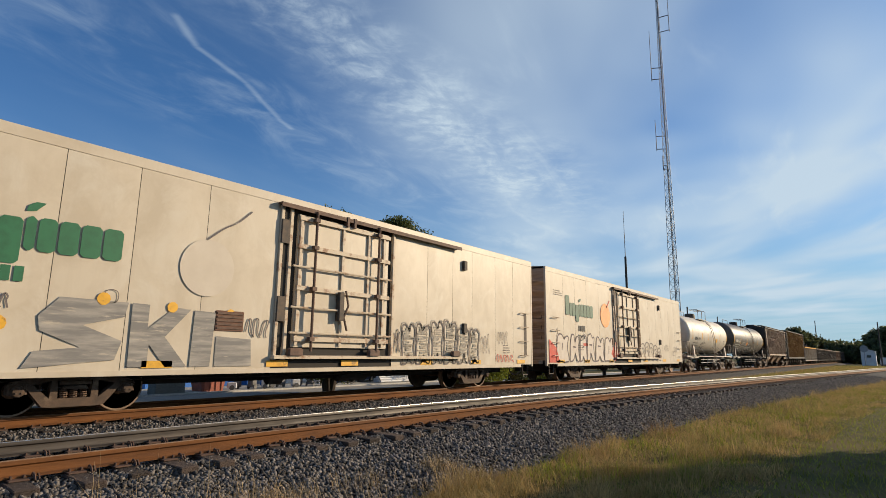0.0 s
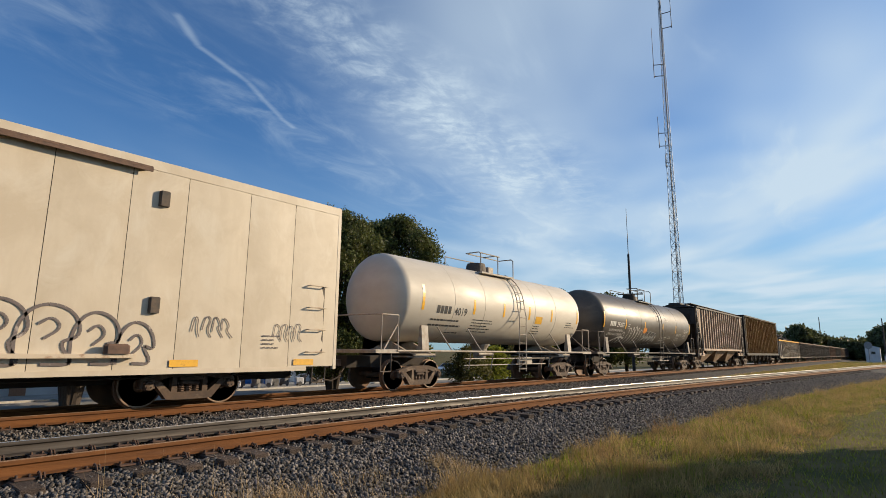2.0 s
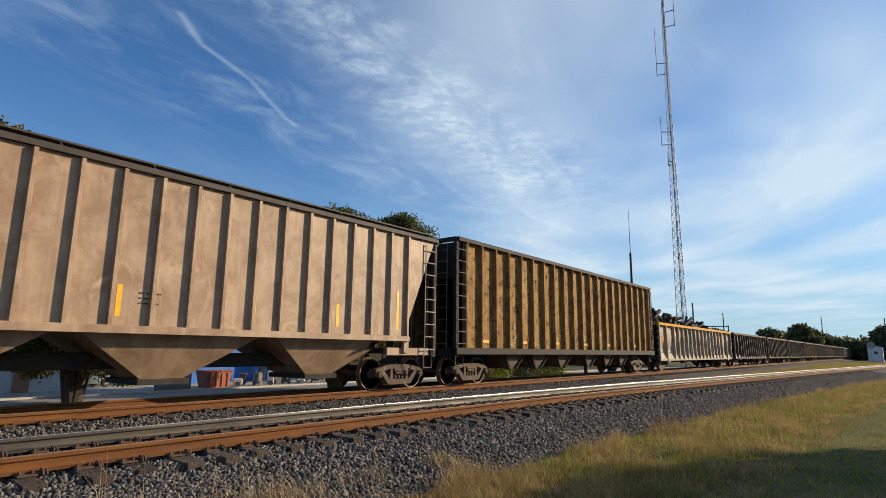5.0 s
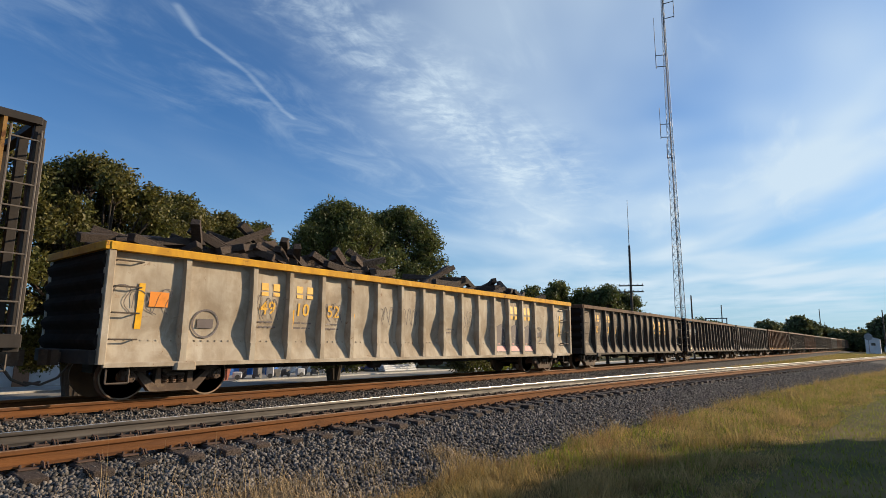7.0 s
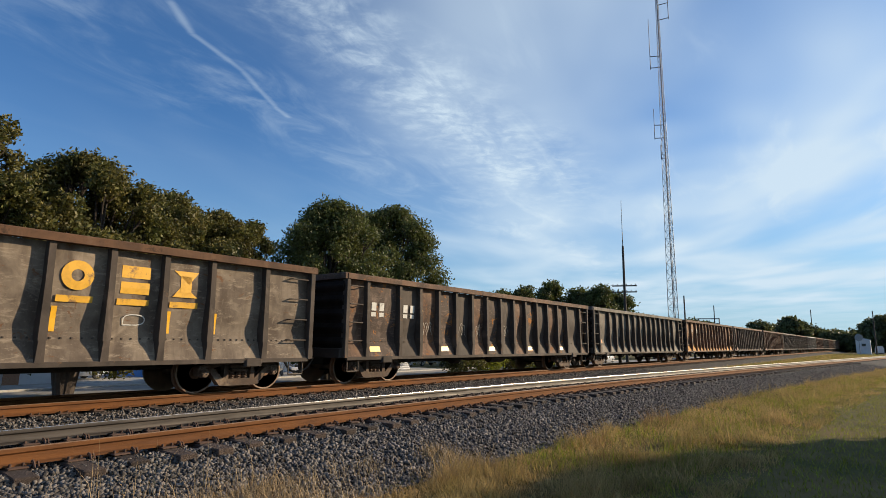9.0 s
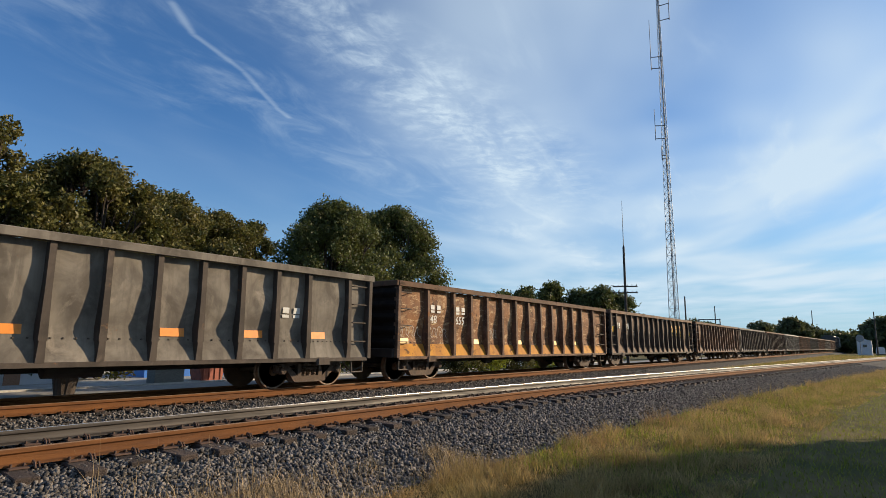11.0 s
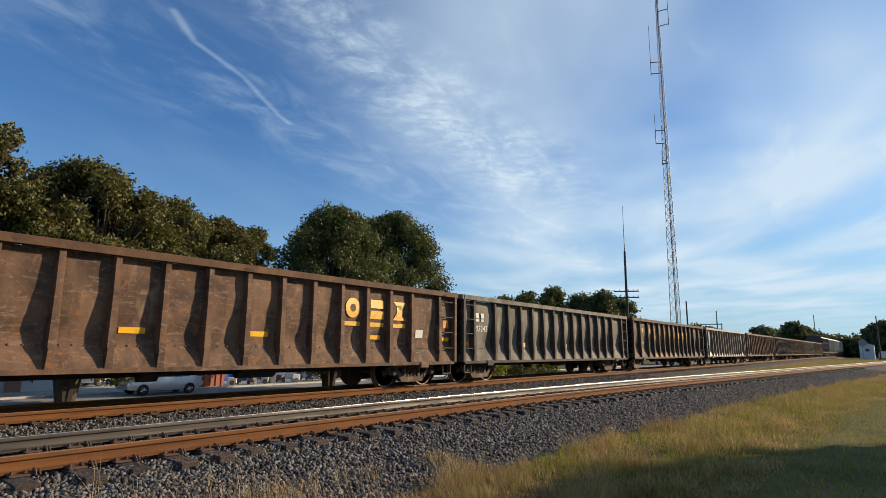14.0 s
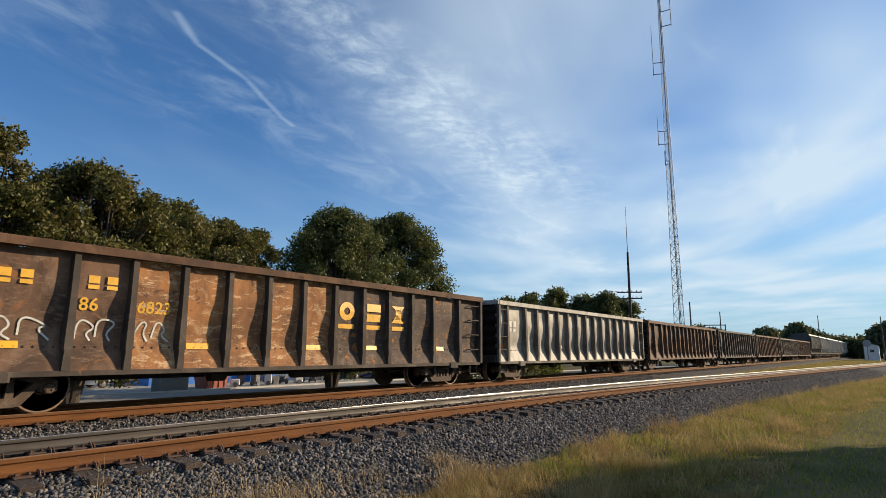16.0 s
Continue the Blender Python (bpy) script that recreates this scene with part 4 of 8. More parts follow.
M_CASTING = mat("brown_truck_casting", (0.105, 0.066, 0.043), 0.85, second=(0.055, 0.037, 0.028), scale=5, mix=(0.35, 0.7), third=(0.26, 0.19, 0.13), third_scale=2.0, bump=0.3)
M_WHEEL = mat("rusty_wheel", (0.20, 0.105, 0.055), 0.75, second=(0.09, 0.05, 0.032), scale=2.5, mix=(0.4, 0.7), bump=0.2)
M_TREAD = mat("wheel_rim_steel", (0.24, 0.165, 0.11), 0.55, 0.3, second=(0.14, 0.09, 0.06))
M_UNDER = mat("grimy_underframe", (0.026, 0.021, 0.018), 0.95, second=(0.045, 0.034, 0.027), scale=3)
M_SPRING = mat("spring_steel", (0.16, 0.095, 0.06), 0.7, second=(0.08, 0.05, 0.035))
M_IRON = mat("black_iron", (0.05, 0.042, 0.036), 0.75, second=(0.11, 0.075, 0.05), scale=8)

MOVING, SPINNING = [], []
MESHES = {}


def shared(name, make, material, smooth=False):
    if name not in MESHES:
        MESHES[name] = make().mesh(name.split(":")[0], material, smooth)
    return MESHES[name]


def side_frame_shape():
    """A cast side frame: arched top member, sagging lower member, two pillars and journal boxes. It stands in the x-z plane."""
    s = Shape()
    top = [(-1.02, 0.50), (-0.98, 0.62), (-0.70, 0.68), (-0.42, 0.74), (0.42, 0.74), (0.70, 0.68), (0.98, 0.62), (1.02, 0.50), (0.86, 0.52), (0.60, 0.57), (0.40, 0.62),
           (-0.40, 0.62), (-0.60, 0.57), (-0.86, 0.52)]
    s.prism(top, "y", -0.08, 0.08)
    low = [(-0.80, 0.54), (-0.66, 0.55), (-0.40, 0.31), (0.40, 0.31), (0.66, 0.55), (0.80, 0.54), (0.50, 0.17), (0.36, 0.155), (-0.36, 0.155), (-0.50, 0.17)]
    s.prism(low, "y", -0.09, 0.09)
    for k in (-1, 1):
        s.prism([(k * 0.27, 0.30), (k * 0.40, 0.30), (k * 0.38, 0.64), (k * 0.29, 0.64)], "y", -0.075, 0.075)
        s.bev(k * 0.89 - 0.15, k * 0.89 + 0.15, -0.10, 0.10, 0.40, 0.60, 0.03)
        s.lathe([(-0.17, 0.045), (-0.165, 0.085), (-0.12, 0.105), (-0.05, 0.11)], 14, "y", (k * 0.89, 0, 0.457))
        for a in (90, 210, 330):
            s.bev(k * 0.89 + 0.05 * math.cos(radians(a)) - 0.014, k * 0.89 + 0.05 * math.cos(radians(a)) + 0.014, -0.185, -0.16,
                  0.457 + 0.05 * math.sin(radians(a)) - 0.014, 0.457 + 0.05 * math.sin(radians(a)) + 0.014, 0.004)
    s.bev(-0.26, 0.26, -0.11, 0.11, 0.55, 0.63, 0.02)
    s.bev(-0.20, 0.20, -0.115, 0.115, 0.47, 0.53, 0.02)
    return s


def spring_shape():
    s = Shape()
    for cx in (0.0,):
        pts = [(cx + 0.058 * math.cos(a), 0.058 * math.sin(a), 0.30 + 0.18 * a / (2 * math.pi * 4.5)) for a in np.linspace(0, 2 * math.pi * 4.5, 46)]
        s.path(pts, 0.015, 5)
    return s


def wheelset_shape():
    s = Shape()
    s.rod((0, -1.08, 0), (0, 1.08, 0), 0.075, 12)
    for k in (-1, 1):
        prof = [(0.665, 0.10), (0.675, 0.30), (0.655, 0.40), (0.64, 0.487), (0.668, 0.487), (0.685, 0.462), (0.775, 0.455), (0.78, 0.40), (0.745, 0.375), (0.715, 0.28),
                (0.735, 0.16), (0.80, 0.135), (0.80, 0.08)]
        s.lathe([(k * a, r) for a, r in prof], 32, "y")
        # casting marks, so that turning shows
        for a in range(0, 360, 120):
            s.bev(0.30 * math.cos(radians(a)) - 0.02, 0.30 * math.cos(radians(a)) + 0.02, k * 0.735 - 0.012, k * 0.735 + 0.012,
                  0.30 * math.sin(radians(a)) - 0.02, 0.30 * math.sin(radians(a)) + 0.02, 0.004)
    return s


def wheel_rim_shape():
    return Shape().lathe([(-0.782, 0.454), (-0.784, 0.448), (-0.784, 0.425), (-0.782, 0.42)], 32, "y")


def truck(car, x, spin=True):
    """A four-wheel truck under a car."""
    def bolster():
        s = Shape()
        s.bev(-0.20, 0.20, -1.05, 1.05, 0.50, 0.68, 0.03)
        s.lathe([(0.68, 0.22), (0.80, 0.20)], 16, "z")
        s.bev(-0.62, -0.5, -0.8, 0.8, 0.32, 0.40, 0.02).bev(0.5, 0.62, -0.8, 0.8, 0.32, 0.40, 0.02)
        return s
    t = part("truck", shared("truck", bolster, M_UNDER), None, car, at=pose(x, 0, 0))
    for y in (-1.03, 1.03):
        part("side_frame", shared("side_frame", side_frame_shape, M_CASTING), None, t, at=pose(0, y, 0, 0, 0, 0 if y < 0 else 180))
        for cx in (-0.16, 0.0, 0.16):
            part("coil_spring", shared("coil_spring", spring_shape, M_SPRING, True), None, t, at=pose(cx, y, 0))
    for k in (-0.89, 0.89):
        w = part("wheelset", shared("wheelset", wheelset_shape, M_WHEEL, True), None, t, at=pose(k, 0, 0.457))
        for a in (0, 180):
            part("wheel_rim", shared("wheel_rim", wheel_rim_shape, M_TREAD, True), None, w, at=pose(0, 0, 0, 0, 0, a))
        if spin:
            SPINNING.append((w, k))


def coupler(car, x, z=0.84):
    d = 1 if x > 0 else -1

    def make():
        s = Shape()
        s.bev(-0.55, 0.12, -0.09, 0.09, -0.10, 0.10, 0.02)
        s.prism([(0.05, -0.14), (0.22, -0.17), (0.34, -0.05), (0.30, 0.03), (0.20, 0.0), (0.18, 0.14), (0.05, 0.14)], "z", -0.15, 0.15)
        return s
    part("coupler", shared("coupler", make, M_CASTING), None, car, at=pose(x, 0, z, 0, 0, 0 if d > 0 else 180))
    hose = Shape().path([(x - 0.1 * d, -0.35, z - 0.1), (x + 0.1 * d, -0.36, z - 0.38), (x + 0.35 * d, -0.3, z - 0.5), (x + 0.6 * d, -0.2, z - 0.45)], 0.025, 6)
    part("air_hose", hose, M_IRON, car)


def ladder(car, material, x0, x1, z0, z1, y, rungs, stand=0.09, rails=True, name="ladder", axis="x"):
    s = Shape()

    def P(a, z, o):
        return (a, y - o, z) if axis == "x" else (y - o, a, z)
    if rails:
        for a in (x0, x1):
            s.rod(P(a, z0, stand), P(a, z1, stand), 0.018, 6)
            s.rod(P(a, z0 + 0.05, 0), P(a, z0 + 0.05, stand), 0.016, 5).rod(P(a, z1 - 0.05, 0), P(a, z1 - 0.05, stand), 0.016, 5)
    for i in range(rungs):
        if not rails:
            s = Shape()
        z = z0 + (z1 - z0) * (i + 0.5) / rungs if rails else z0 + (z1 - z0) * i / max(1, rungs - 1)
        s.rod(P(x0, z, stand), P(x1, z, stand), 0.016, 6)
        if not rails:
            s.rod(P(x0, z, 0), P(x0, z, stand), 0.016, 5).rod(P(x1, z, 0), P(x1, z, stand), 0.016, 5)
            part("grab_iron", s, material, car, smooth=True)
    return part(name, s, material, car, smooth=True) if rails else None


def stirrup(car, x, z, y=-1.48, w=0.4, drop=0.38):
    part("sill_step", Shape().path([(x - w / 2, y, z), (x - w / 2, y, z - drop), (x + w / 2, y, z - drop), (x + w / 2, y, z)], 0.02, 5), M_IRON, car)


def under_gear(car, l, z, rnd):
    """Centre sill, brake reservoir, cylinder, levers and pipes."""
    part("centre_sill", Shape().box(-l + 0.4, l - 0.4, -0.28, 0.28, z - 0.34, z), M_UNDER, car)
    for i in range(7):
        x = -l + 2.4 + (2 * l - 4.8) * i / 6
        part("cross_bearer", Shape().prism([(-1.45, z - 0.02), (1.45, z - 0.02), (0.4, z - 0.25), (-0.4, z - 0.25)], "x", x - 0.05, x + 0.05), M_UNDER, car)
    part("air_reservoir", Shape().lathe([(-0.55, 0.05), (-0.5, 0.17), (0.5, 0.17), (0.55, 0.05)], 14, "x", (0.8, -0.75, z - 0.25)), M_UNDER, car)
    part("brake_cylinder", Shape().lathe([(-0.3, 0.10), (-0.28, 0.15), (0.1, 0.15), (0.12, 0.05), (0.4, 0.04)], 12, "x", (-1.6, -0.6, z - 0.28)), M_UNDER, car)
    part("brake_pipe", Shape().path([(-l + 1.5, -0.9, z - 0.18), (-2, -0.95, z - 0.20), (2, -0.9, z - 0.20), (l - 1.5, -0.95, z - 0.18)], 0.022, 5), M_UNDER, car)


def begin(name, label, a, b, category="freight car"):
    ob = thing(name, label, category, "cars of the freight train", pose((a + b) / 2, TRAIN_Y, 0))
    MOVING.append((ob, (a + b) / 2))
    return ob, (b - a) / 2


# ---------------------------------------------------------------- insulated boxcars
M_BOX = weathered("dirty_cream_paint", (0.55, 0.475, 0.37), (0.485, 0.41, 0.31), (0.30, 0.18, 0.10), (0.58, 0.52, 0.425), (0.72, 0.80), (0.52, 0.70), 0.40, 0.48, 0.35, 0.8, 0.06)
M_BOXEND = mat("grimy_cream_end", (0.46, 0.34, 0.24), 0.85, second=(0.30, 0.21, 0.14), scale=2, stretch=(1, 0.6, 3), third=(0.12, 0.08, 0.055), third_scale=0.9, spec=0.1)
M_DOORBAR = mat("rusty_cream_bar", (0.52, 0.43, 0.32), 0.6, second=(0.26, 0.14, 0.08), scale=4, mix=(0.52, 0.66), spec=0.4)
M_RUSTBAR = mat("dark_rusty_rod", (0.15, 0.085, 0.055), 0.75, second=(0.07, 0.04, 0.03), scale=6)
M_GAP = mat("dark_gap", (0.03, 0.026, 0.022), 0.9)


def throw_up(car, side, u, widths, v0, v1, rnd):
    """A row of tall sprayed bubble forms: a dark rim, a ruddy outer line and worn grey streaks inside."""
    rim, halo, smear = Paint(side), Paint(side), Paint(side)
    for w in widths:
        j = [rnd.uniform(-0.16, 0.16) for _ in range(10)]
        top = v1 + j[0]
        ring = [(u + 0.02, v0), (u + j[1] * 0.6, v0 + 0.5), (u + 0.05, v0 + 0.7 + j[2]), (u - 0.02, top - 0.05), (u + w * 0.35, top), (u + w * 0.45 + j[3] * 0.4, top - 0.3), (u + w * 0.6, top + j[4] * 0.4),
                (u + w, top - 0.1), (u + w + j[5] * 0.6, v0 + 0.8 + j[6]), (u + w * 0.85, v0 + 0.5), (u + w, v0), (u + w * 0.6, v0 + 0.04), (u + w * 0.5, v0 + 0.3 + j[7]), (u + w * 0.4, v0), (u + 0.02, v0)]
        rim.line(ring, 0.05)
        halo.line([(p - 0.03 if p < u + w / 2 else p + 0.03, q + 0.06) for p, q in ring[2:9]], 0.03)
        v = v0 + 0.06
        while v < top - 0.12:
            a, e = u + 0.06 + rnd.uniform(0, 0.12), u + w - 0.06 - rnd.uniform(0, 0.2)
            smear.line([(a, v), ((a + e) / 2, v + rnd.uniform(-0.02, 0.02)), (e, v + rnd.uniform(-0.03, 0.03))], rnd.uniform(0.03, 0.07))
            v += rnd.uniform(0.05, 0.09)
        u += w + 0.03
    paint("scribble", smear, P_SMEAR, car, "worn grey spray streaks")
    paint("scribble", rim, P_DARKTAG, car, "dark spray outlines")
    paint("scribble", halo, P_FAINT, car, "thin faded spray outlines")


def boxcar(a, b, label, second):
    rnd = random.Random(7 + second)
    car, l = begin("insulated_boxcar", label, a, b, "boxcar")
    Y, z0, z1, zr = 1.52, 0.80, 4.79, 5.02
    body = part("body", Shape().box(-l + 0.05, l - 0.05, -Y, Y, z0, z1), M_GAP, car)
    door_l, door_r = -2.15, 1.50
    seams = [-l, -8.3, -7.09, -5.78, -4.30, -2.47, 1.62, 3.21, 4.55, 5.69, 7.18, 8.45, l]
    for p, q in zip(seams, seams[1:]):
        if p == -2.47:
            continue
        for k in (-1, 1):
            # each sheet bulges a little between its seams
            s = Shape()
            nx, nz = 5, 8
            for i in range(nx + 1):
                for j in range(nz + 1):
                    u, v = i / nx, j / nz
                    bul = 0.010 * noise.noise((p * 3 + u * 2.2, v * 3.0, 4.0 + second)) + 0.008 * math.sin(math.pi * u)
                    s.v.append((p + 0.006 + (q - p - 0.012) * u, k * (Y + 0.028 + bul * (0 < i < nx)), z0 + (z1 - z0 - 0.006) * v))
            n = nz + 1
            s.f = [(i * n + j, (i + 1) * n + j, (i + 1) * n + j + 1, i * n + j + 1) for i in range(nx) for j in range(nz)]
            part("side_sheet", s, M_BOX, car, smooth=True)
    for k in (-1, 1):
        part("eaves_strip", Shape().bev(-l, l, k * (Y + 0.015) - 0.025, k * (Y + 0.015) + 0.025, z1, zr - 0.02, 0.012), M_BOX, car)
        part("side_sill", Shape().prism([(k * (Y + 0.005), 0.70), (k * (Y + 0.045), 0.70), (k * (Y + 0.045), 0.80), (k * (Y + 0.005), 0.80)], "x", -l + 0.9, l - 0.9), M_BOX, car)
    roof = Shape().prism([(-Y - 0.03, zr - 0.03), (-0.1, zr + 0.12), (0.1, zr + 0.12), (Y + 0.03, zr - 0.03), (Y, zr - 0.1), (-Y, zr - 0.1)], "x", -l, l)
    part("roof", roof, M_BOX, car)
    for d in (-1, 1):
        e = Shape().box(d * l - 0.04 if d > 0 else -l, d * l if d > 0 else -l + 0.04, -Y, Y, 0.95, zr - 0.02)
        wall = part("end_wall", e, M_BOXEND, car)
        for i in range(8):
            z = 1.25 + i * 0.44
            r = Shape().prism([(0.0, z - 0.17), (0.065, z - 0.03), (0.075, z + 0.02), (0.0, z + 0.16)], "y", -Y + 0.06, Y - 0.06)
            r.v = [(d * (l + v[0]), v[1], v[2]) for v in r.v]
            part("end_rib", r, M_BOXEND, wall)
        ladder(car, M_IRON, -1.3, -0.75, 1.1, 2.9, d * l + (0.09 if d < 0 else 0.0), 5, 0.09 * (1 if d < 0 else -1), axis="y")
        ladder(car, M_DOORBAR, d * 9.2 - 0.26, d * 9.2 + 0.26, 1.15, 2.8, -Y - 0.03, 4, 0.12, False)
        # flat dark strip beside the grab irons, painted as the ladder's shadow
        part("ladder_backing", Paint(flat_side(Y + 0.03)).rect(d * 9.2 + 0.06, d * 9.2 + 0.28, 1.12, 2.8), M_IRON, car)
        part("corner_post", Shape().bev(d * l - 0.06, d * l + 0.06, -Y - 0.035, -Y + 0.06, 0.72, zr - 0.03, 0.015), M_BOX, car)
        stirrup(car, d * (l - 0.45), 0.78)
        truck(car, d * 6.32)
        coupler(car, d * (l + 0.15))
        part("draft_platform", Shape().bev(min(d * (l - 0.1), d * (l + 0.28)), max(d * (l - 0.1), d * (l + 0.28)), -1.3, 1.3, 0.80, 0.95, 0.02), M_BOXEND, car)
    under_gear(car, l, 0.80, rnd)
    # plug door in its frame, with locking rods
    y = -Y
    door = part("plug_door", Shape().bev(door_l + 0.22, door_r - 0.16, y - 0.075, y + 0.02, 1.30, 4.62, 0.012), M_BOX, car, "cream plug door with rusty locking rods")
    for z, h in ((4.52, 0.11), (3.80, 0.11), (2.75, 0.11), (1.50, 0.12)):
        part("door_beam", Shape().bev(door_l + 0.2, door_r - 0.14, y - 0.15, y - 0.075, z - h / 2, z + h / 2, 0.015), M_DOORBAR, door)
    for z in (3.27, 2.26, 1.64):
        part("door_rod", Shape().rod((door_l + 0.05, y - 0.17, z), (door_r - 0.1, y - 0.17, z), 0.028, 6), M_DOORBAR, door)
    for x in (-1.47, 0.80):
        part("locking_bar", Shape().rod((x, y - 0.22, 1.20), (x, y - 0.22, 4.74), 0.036, 8), M_RUSTBAR, door)
        for z in (4.52, 3.80, 2.75, 1.50):
            part("bar_guide", Shape().bev(x - 0.08, x + 0.08, y - 0.265, y - 0.14, z - 0.05, z + 0.05, 0.01), M_RUSTBAR, door)
    for x in (-1.86, -0.45, 0.50, 1.12):
        part("door_stiffener", Shape().bev(x - 0.05, x + 0.05, y - 0.125, y - 0.07, 1.34, 4.58, 0.012), M_DOORBAR, door)
    part("lock_box", Shape().bev(-0.62, -0.44, y - 0.24, y - 0.075, 2.0, 2.75, 0.02), M_IRON, door)
    part("lock_handle", Shape().path([(-0.38, y - 0.2, 2.8), (-0.3, y - 0.23, 2.4), (-0.42, y - 0.2, 2.1), (-0.3, y - 0.2, 1.75)], 0.03, 6), M_RUSTBAR, door)
    for x in (-0.4, -0.15):
        part("hanger", Shape().bev(x - 0.05, x + 0.05, y - 0.22, y - 0.08, 4.55, 4.82, 0.012), M_RUSTBAR, door)
    for x in (-2.47, -2.2, door_r + 0.02):
        part("door_post", Shape().bev(x, x + 0.10, y - 0.09, y + 0.02, 1.0, 4.74, 0.012), M_DOORBAR, car)
    # near-black strip between the two posts, standing in for the shadow there
    part("post_shadow_gap", Shape().box(-2.36, -2.2, y - 0.035, y, 1.30, 4.7), M_GAP, car)
    for z in (4.1, 2.2):
        part("door_bracket", Shape().bev(-2.46, -2.2, y - 0.12, y, z - 0.3, z + 0.3, 0.02), M_IRON, car)
    track = part("door_rail", Shape().bev(-2.55, 4.85, y - 0.20, y, 4.755, 4.80, 0.01), M_RUSTBAR, car, "rusty upper door rail")
    part("rail_lip", Shape().bev(-2.55, 4.85, y - 0.20, y - 0.17, 4.69, 4.755, 0.004), M_RUSTBAR, track)
    part("lower_door_rail", Shape().bev(-2.5, 4.9, y - 0.19, y, 1.02, 1.10, 0.01), M_DOORBAR, car)
    for x in (-1.9, 0.75, 4.55):
        part("roller", Shape().bev(x - 0.22, x + 0.22, y - 0.24, y - 0.1, 1.10, 1.28, 0.04), M_RUSTBAR, car)
    for z in (4.22, 2.05):
        part("stop_block", Shape().bev(5.08, 5.28, y - 0.13, y, z - 0.16, z + 0.16, 0.02), M_IRON, car)
    # markings
    F = flat_side(Y + 0.047)
    ball_u, ball_v = (-3.52, 3.22) if second else (-4.22, 2.95)
    u0 = -8.1 if second else -9.0
    ink = P_TEAL if second else P_GREEN
    if second:
        paint("disc_emblem", Paint(F).disc(ball_u, ball_v, 0.62, 32), P_BALL, car, "faded orange disc emblem")
        paint("straw_mark", Paint(F).line([(ball_u + 0.15, ball_v + 0.42), (ball_u + 0.42, ball_v + 0.62), (ball_u + 0.62, ball_v + 0.82)], 0.07), P_RED, car)
    else:
        paint("disc_emblem", Paint(F).disc(ball_u, ball_v, 0.62, 32), P_GHOST, car, "ghost of a removed disc emblem")
        paint("scar", Paint(F).line([(-4.3, 3.55), (-3.9, 3.9), (-3.6, 4.05), (-3.25, 4.4)], 0.035), P_DARKTAG, car)
    # the brand's word, drawn as plain green blocks
    z = 2.98 if second else 2.84
    logo = Paint(F)
    widths, u = (0.40, 0.24, 0.32, 0.34, 0.16, 0.28, 0.32, 0.34, 0.34), u0
    for i, w in enumerate(widths):
        h, lo = (0.92, 0.02) if i == 0 else (0.55, -0.25) if i == 3 else (0.60, 0.0)
        k = 0.06
        logo.poly([(u + k, z + lo), (u + w - k, z + lo), (u + w, z + lo + k), (u + w, z + h - k), (u + w - k, z + h), (u + k, z + h), (u, z + h - k), (u, z + lo + k)])
        u += w + 0.035
    paint("brand_blocks", logo, ink, car, "green blocks of the owner's lettering")
    leaf = Paint(F).poly([(u0 + 1.42, z + 0.68), (u0 + 1.56, z + 0.70), (u0 + 1.70, z + 0.86), (u0 + 1.55, z + 0.86), (u0 + 1.44, z + 0.78)])
    paint("leaf_mark", leaf, ink, car)
    mk = Paint(F)
    cu = -6.5 if second else -7.95
    own = Paint(F)
    for i in range(4):
        own.rect(cu - 0.25 + i * 0.19, cu - 0.11 + i * 0.19, 2.30, 2.56)
    paint("owner_blocks", own, P_BLACK if second else P_GREEN, car)
    mk.words("3204" if second else "74", cu - 0.35, 1.86, 0.40)
    paint("car_number", mk, P_BLACK if second else P_GREEN, car)
    small = Paint(F)
    if not second:
        small.words("87500", cu - 0.35, 1.52, 0.2).words("98500", cu - 0.35, 1.30, 0.2)
    small.bars(cu - 0.4, 1.62 if second else 1.16, 0.8, 3, 0.1, rnd).bars(-9.3, 4.0, 1.1, 3, 0.09, rnd).bars(0.05, 2.1, 0.8, 3, 0.14, rnd).bars(7.7, 1.5, 0.5, 4, 0.09, rnd)
    small.line([(-6.2, 2.05), (-5.95, 2.05), (-5.95, 2.3), (-6.2, 2.3), (-6.2, 2.05)], 0.015)
    paint("small_print", small, P_DARKTAG, car)
    bars = Paint(F)
    for u in ((-8.6, -5.9, -2.9, -0.2, 2.4, 5.9, 8.9) if second else (-8.8, -5.1, -2.3, 0.0, 3.2, 5.9, 9.0)):
        bars.rect(u - 0.3, u + 0.3, 0.84, 0.98, 1)
    paint("reflector_strips", bars, P_YELLOW, car)
    vent = part("vent_hatch", Shape().bev(-3.96, -3.26, y - 0.06, y, 1.62, 2.06, 0.02) if not second else Shape().bev(-2.75, -2.5, y - 0.06, y, 1.75, 2.1, 0.02),
                mat("rusty_vent", (0.16, 0.07, 0.04), 0.8, second=(0.08, 0.045, 0.03), stretch=(1, 1, 8)), car, "rusty louvred vent hatch")
    for i in range(5):
        w0, w1 = (-3.92, -3.30) if not second else (-2.73, -2.52)
        part("louvre", Shape().bev(w0, w1, y - 0.075, y - 0.055, 1.66 + i * 0.08, 1.70 + i * 0.08, 0.004), M_RUSTBAR, vent)
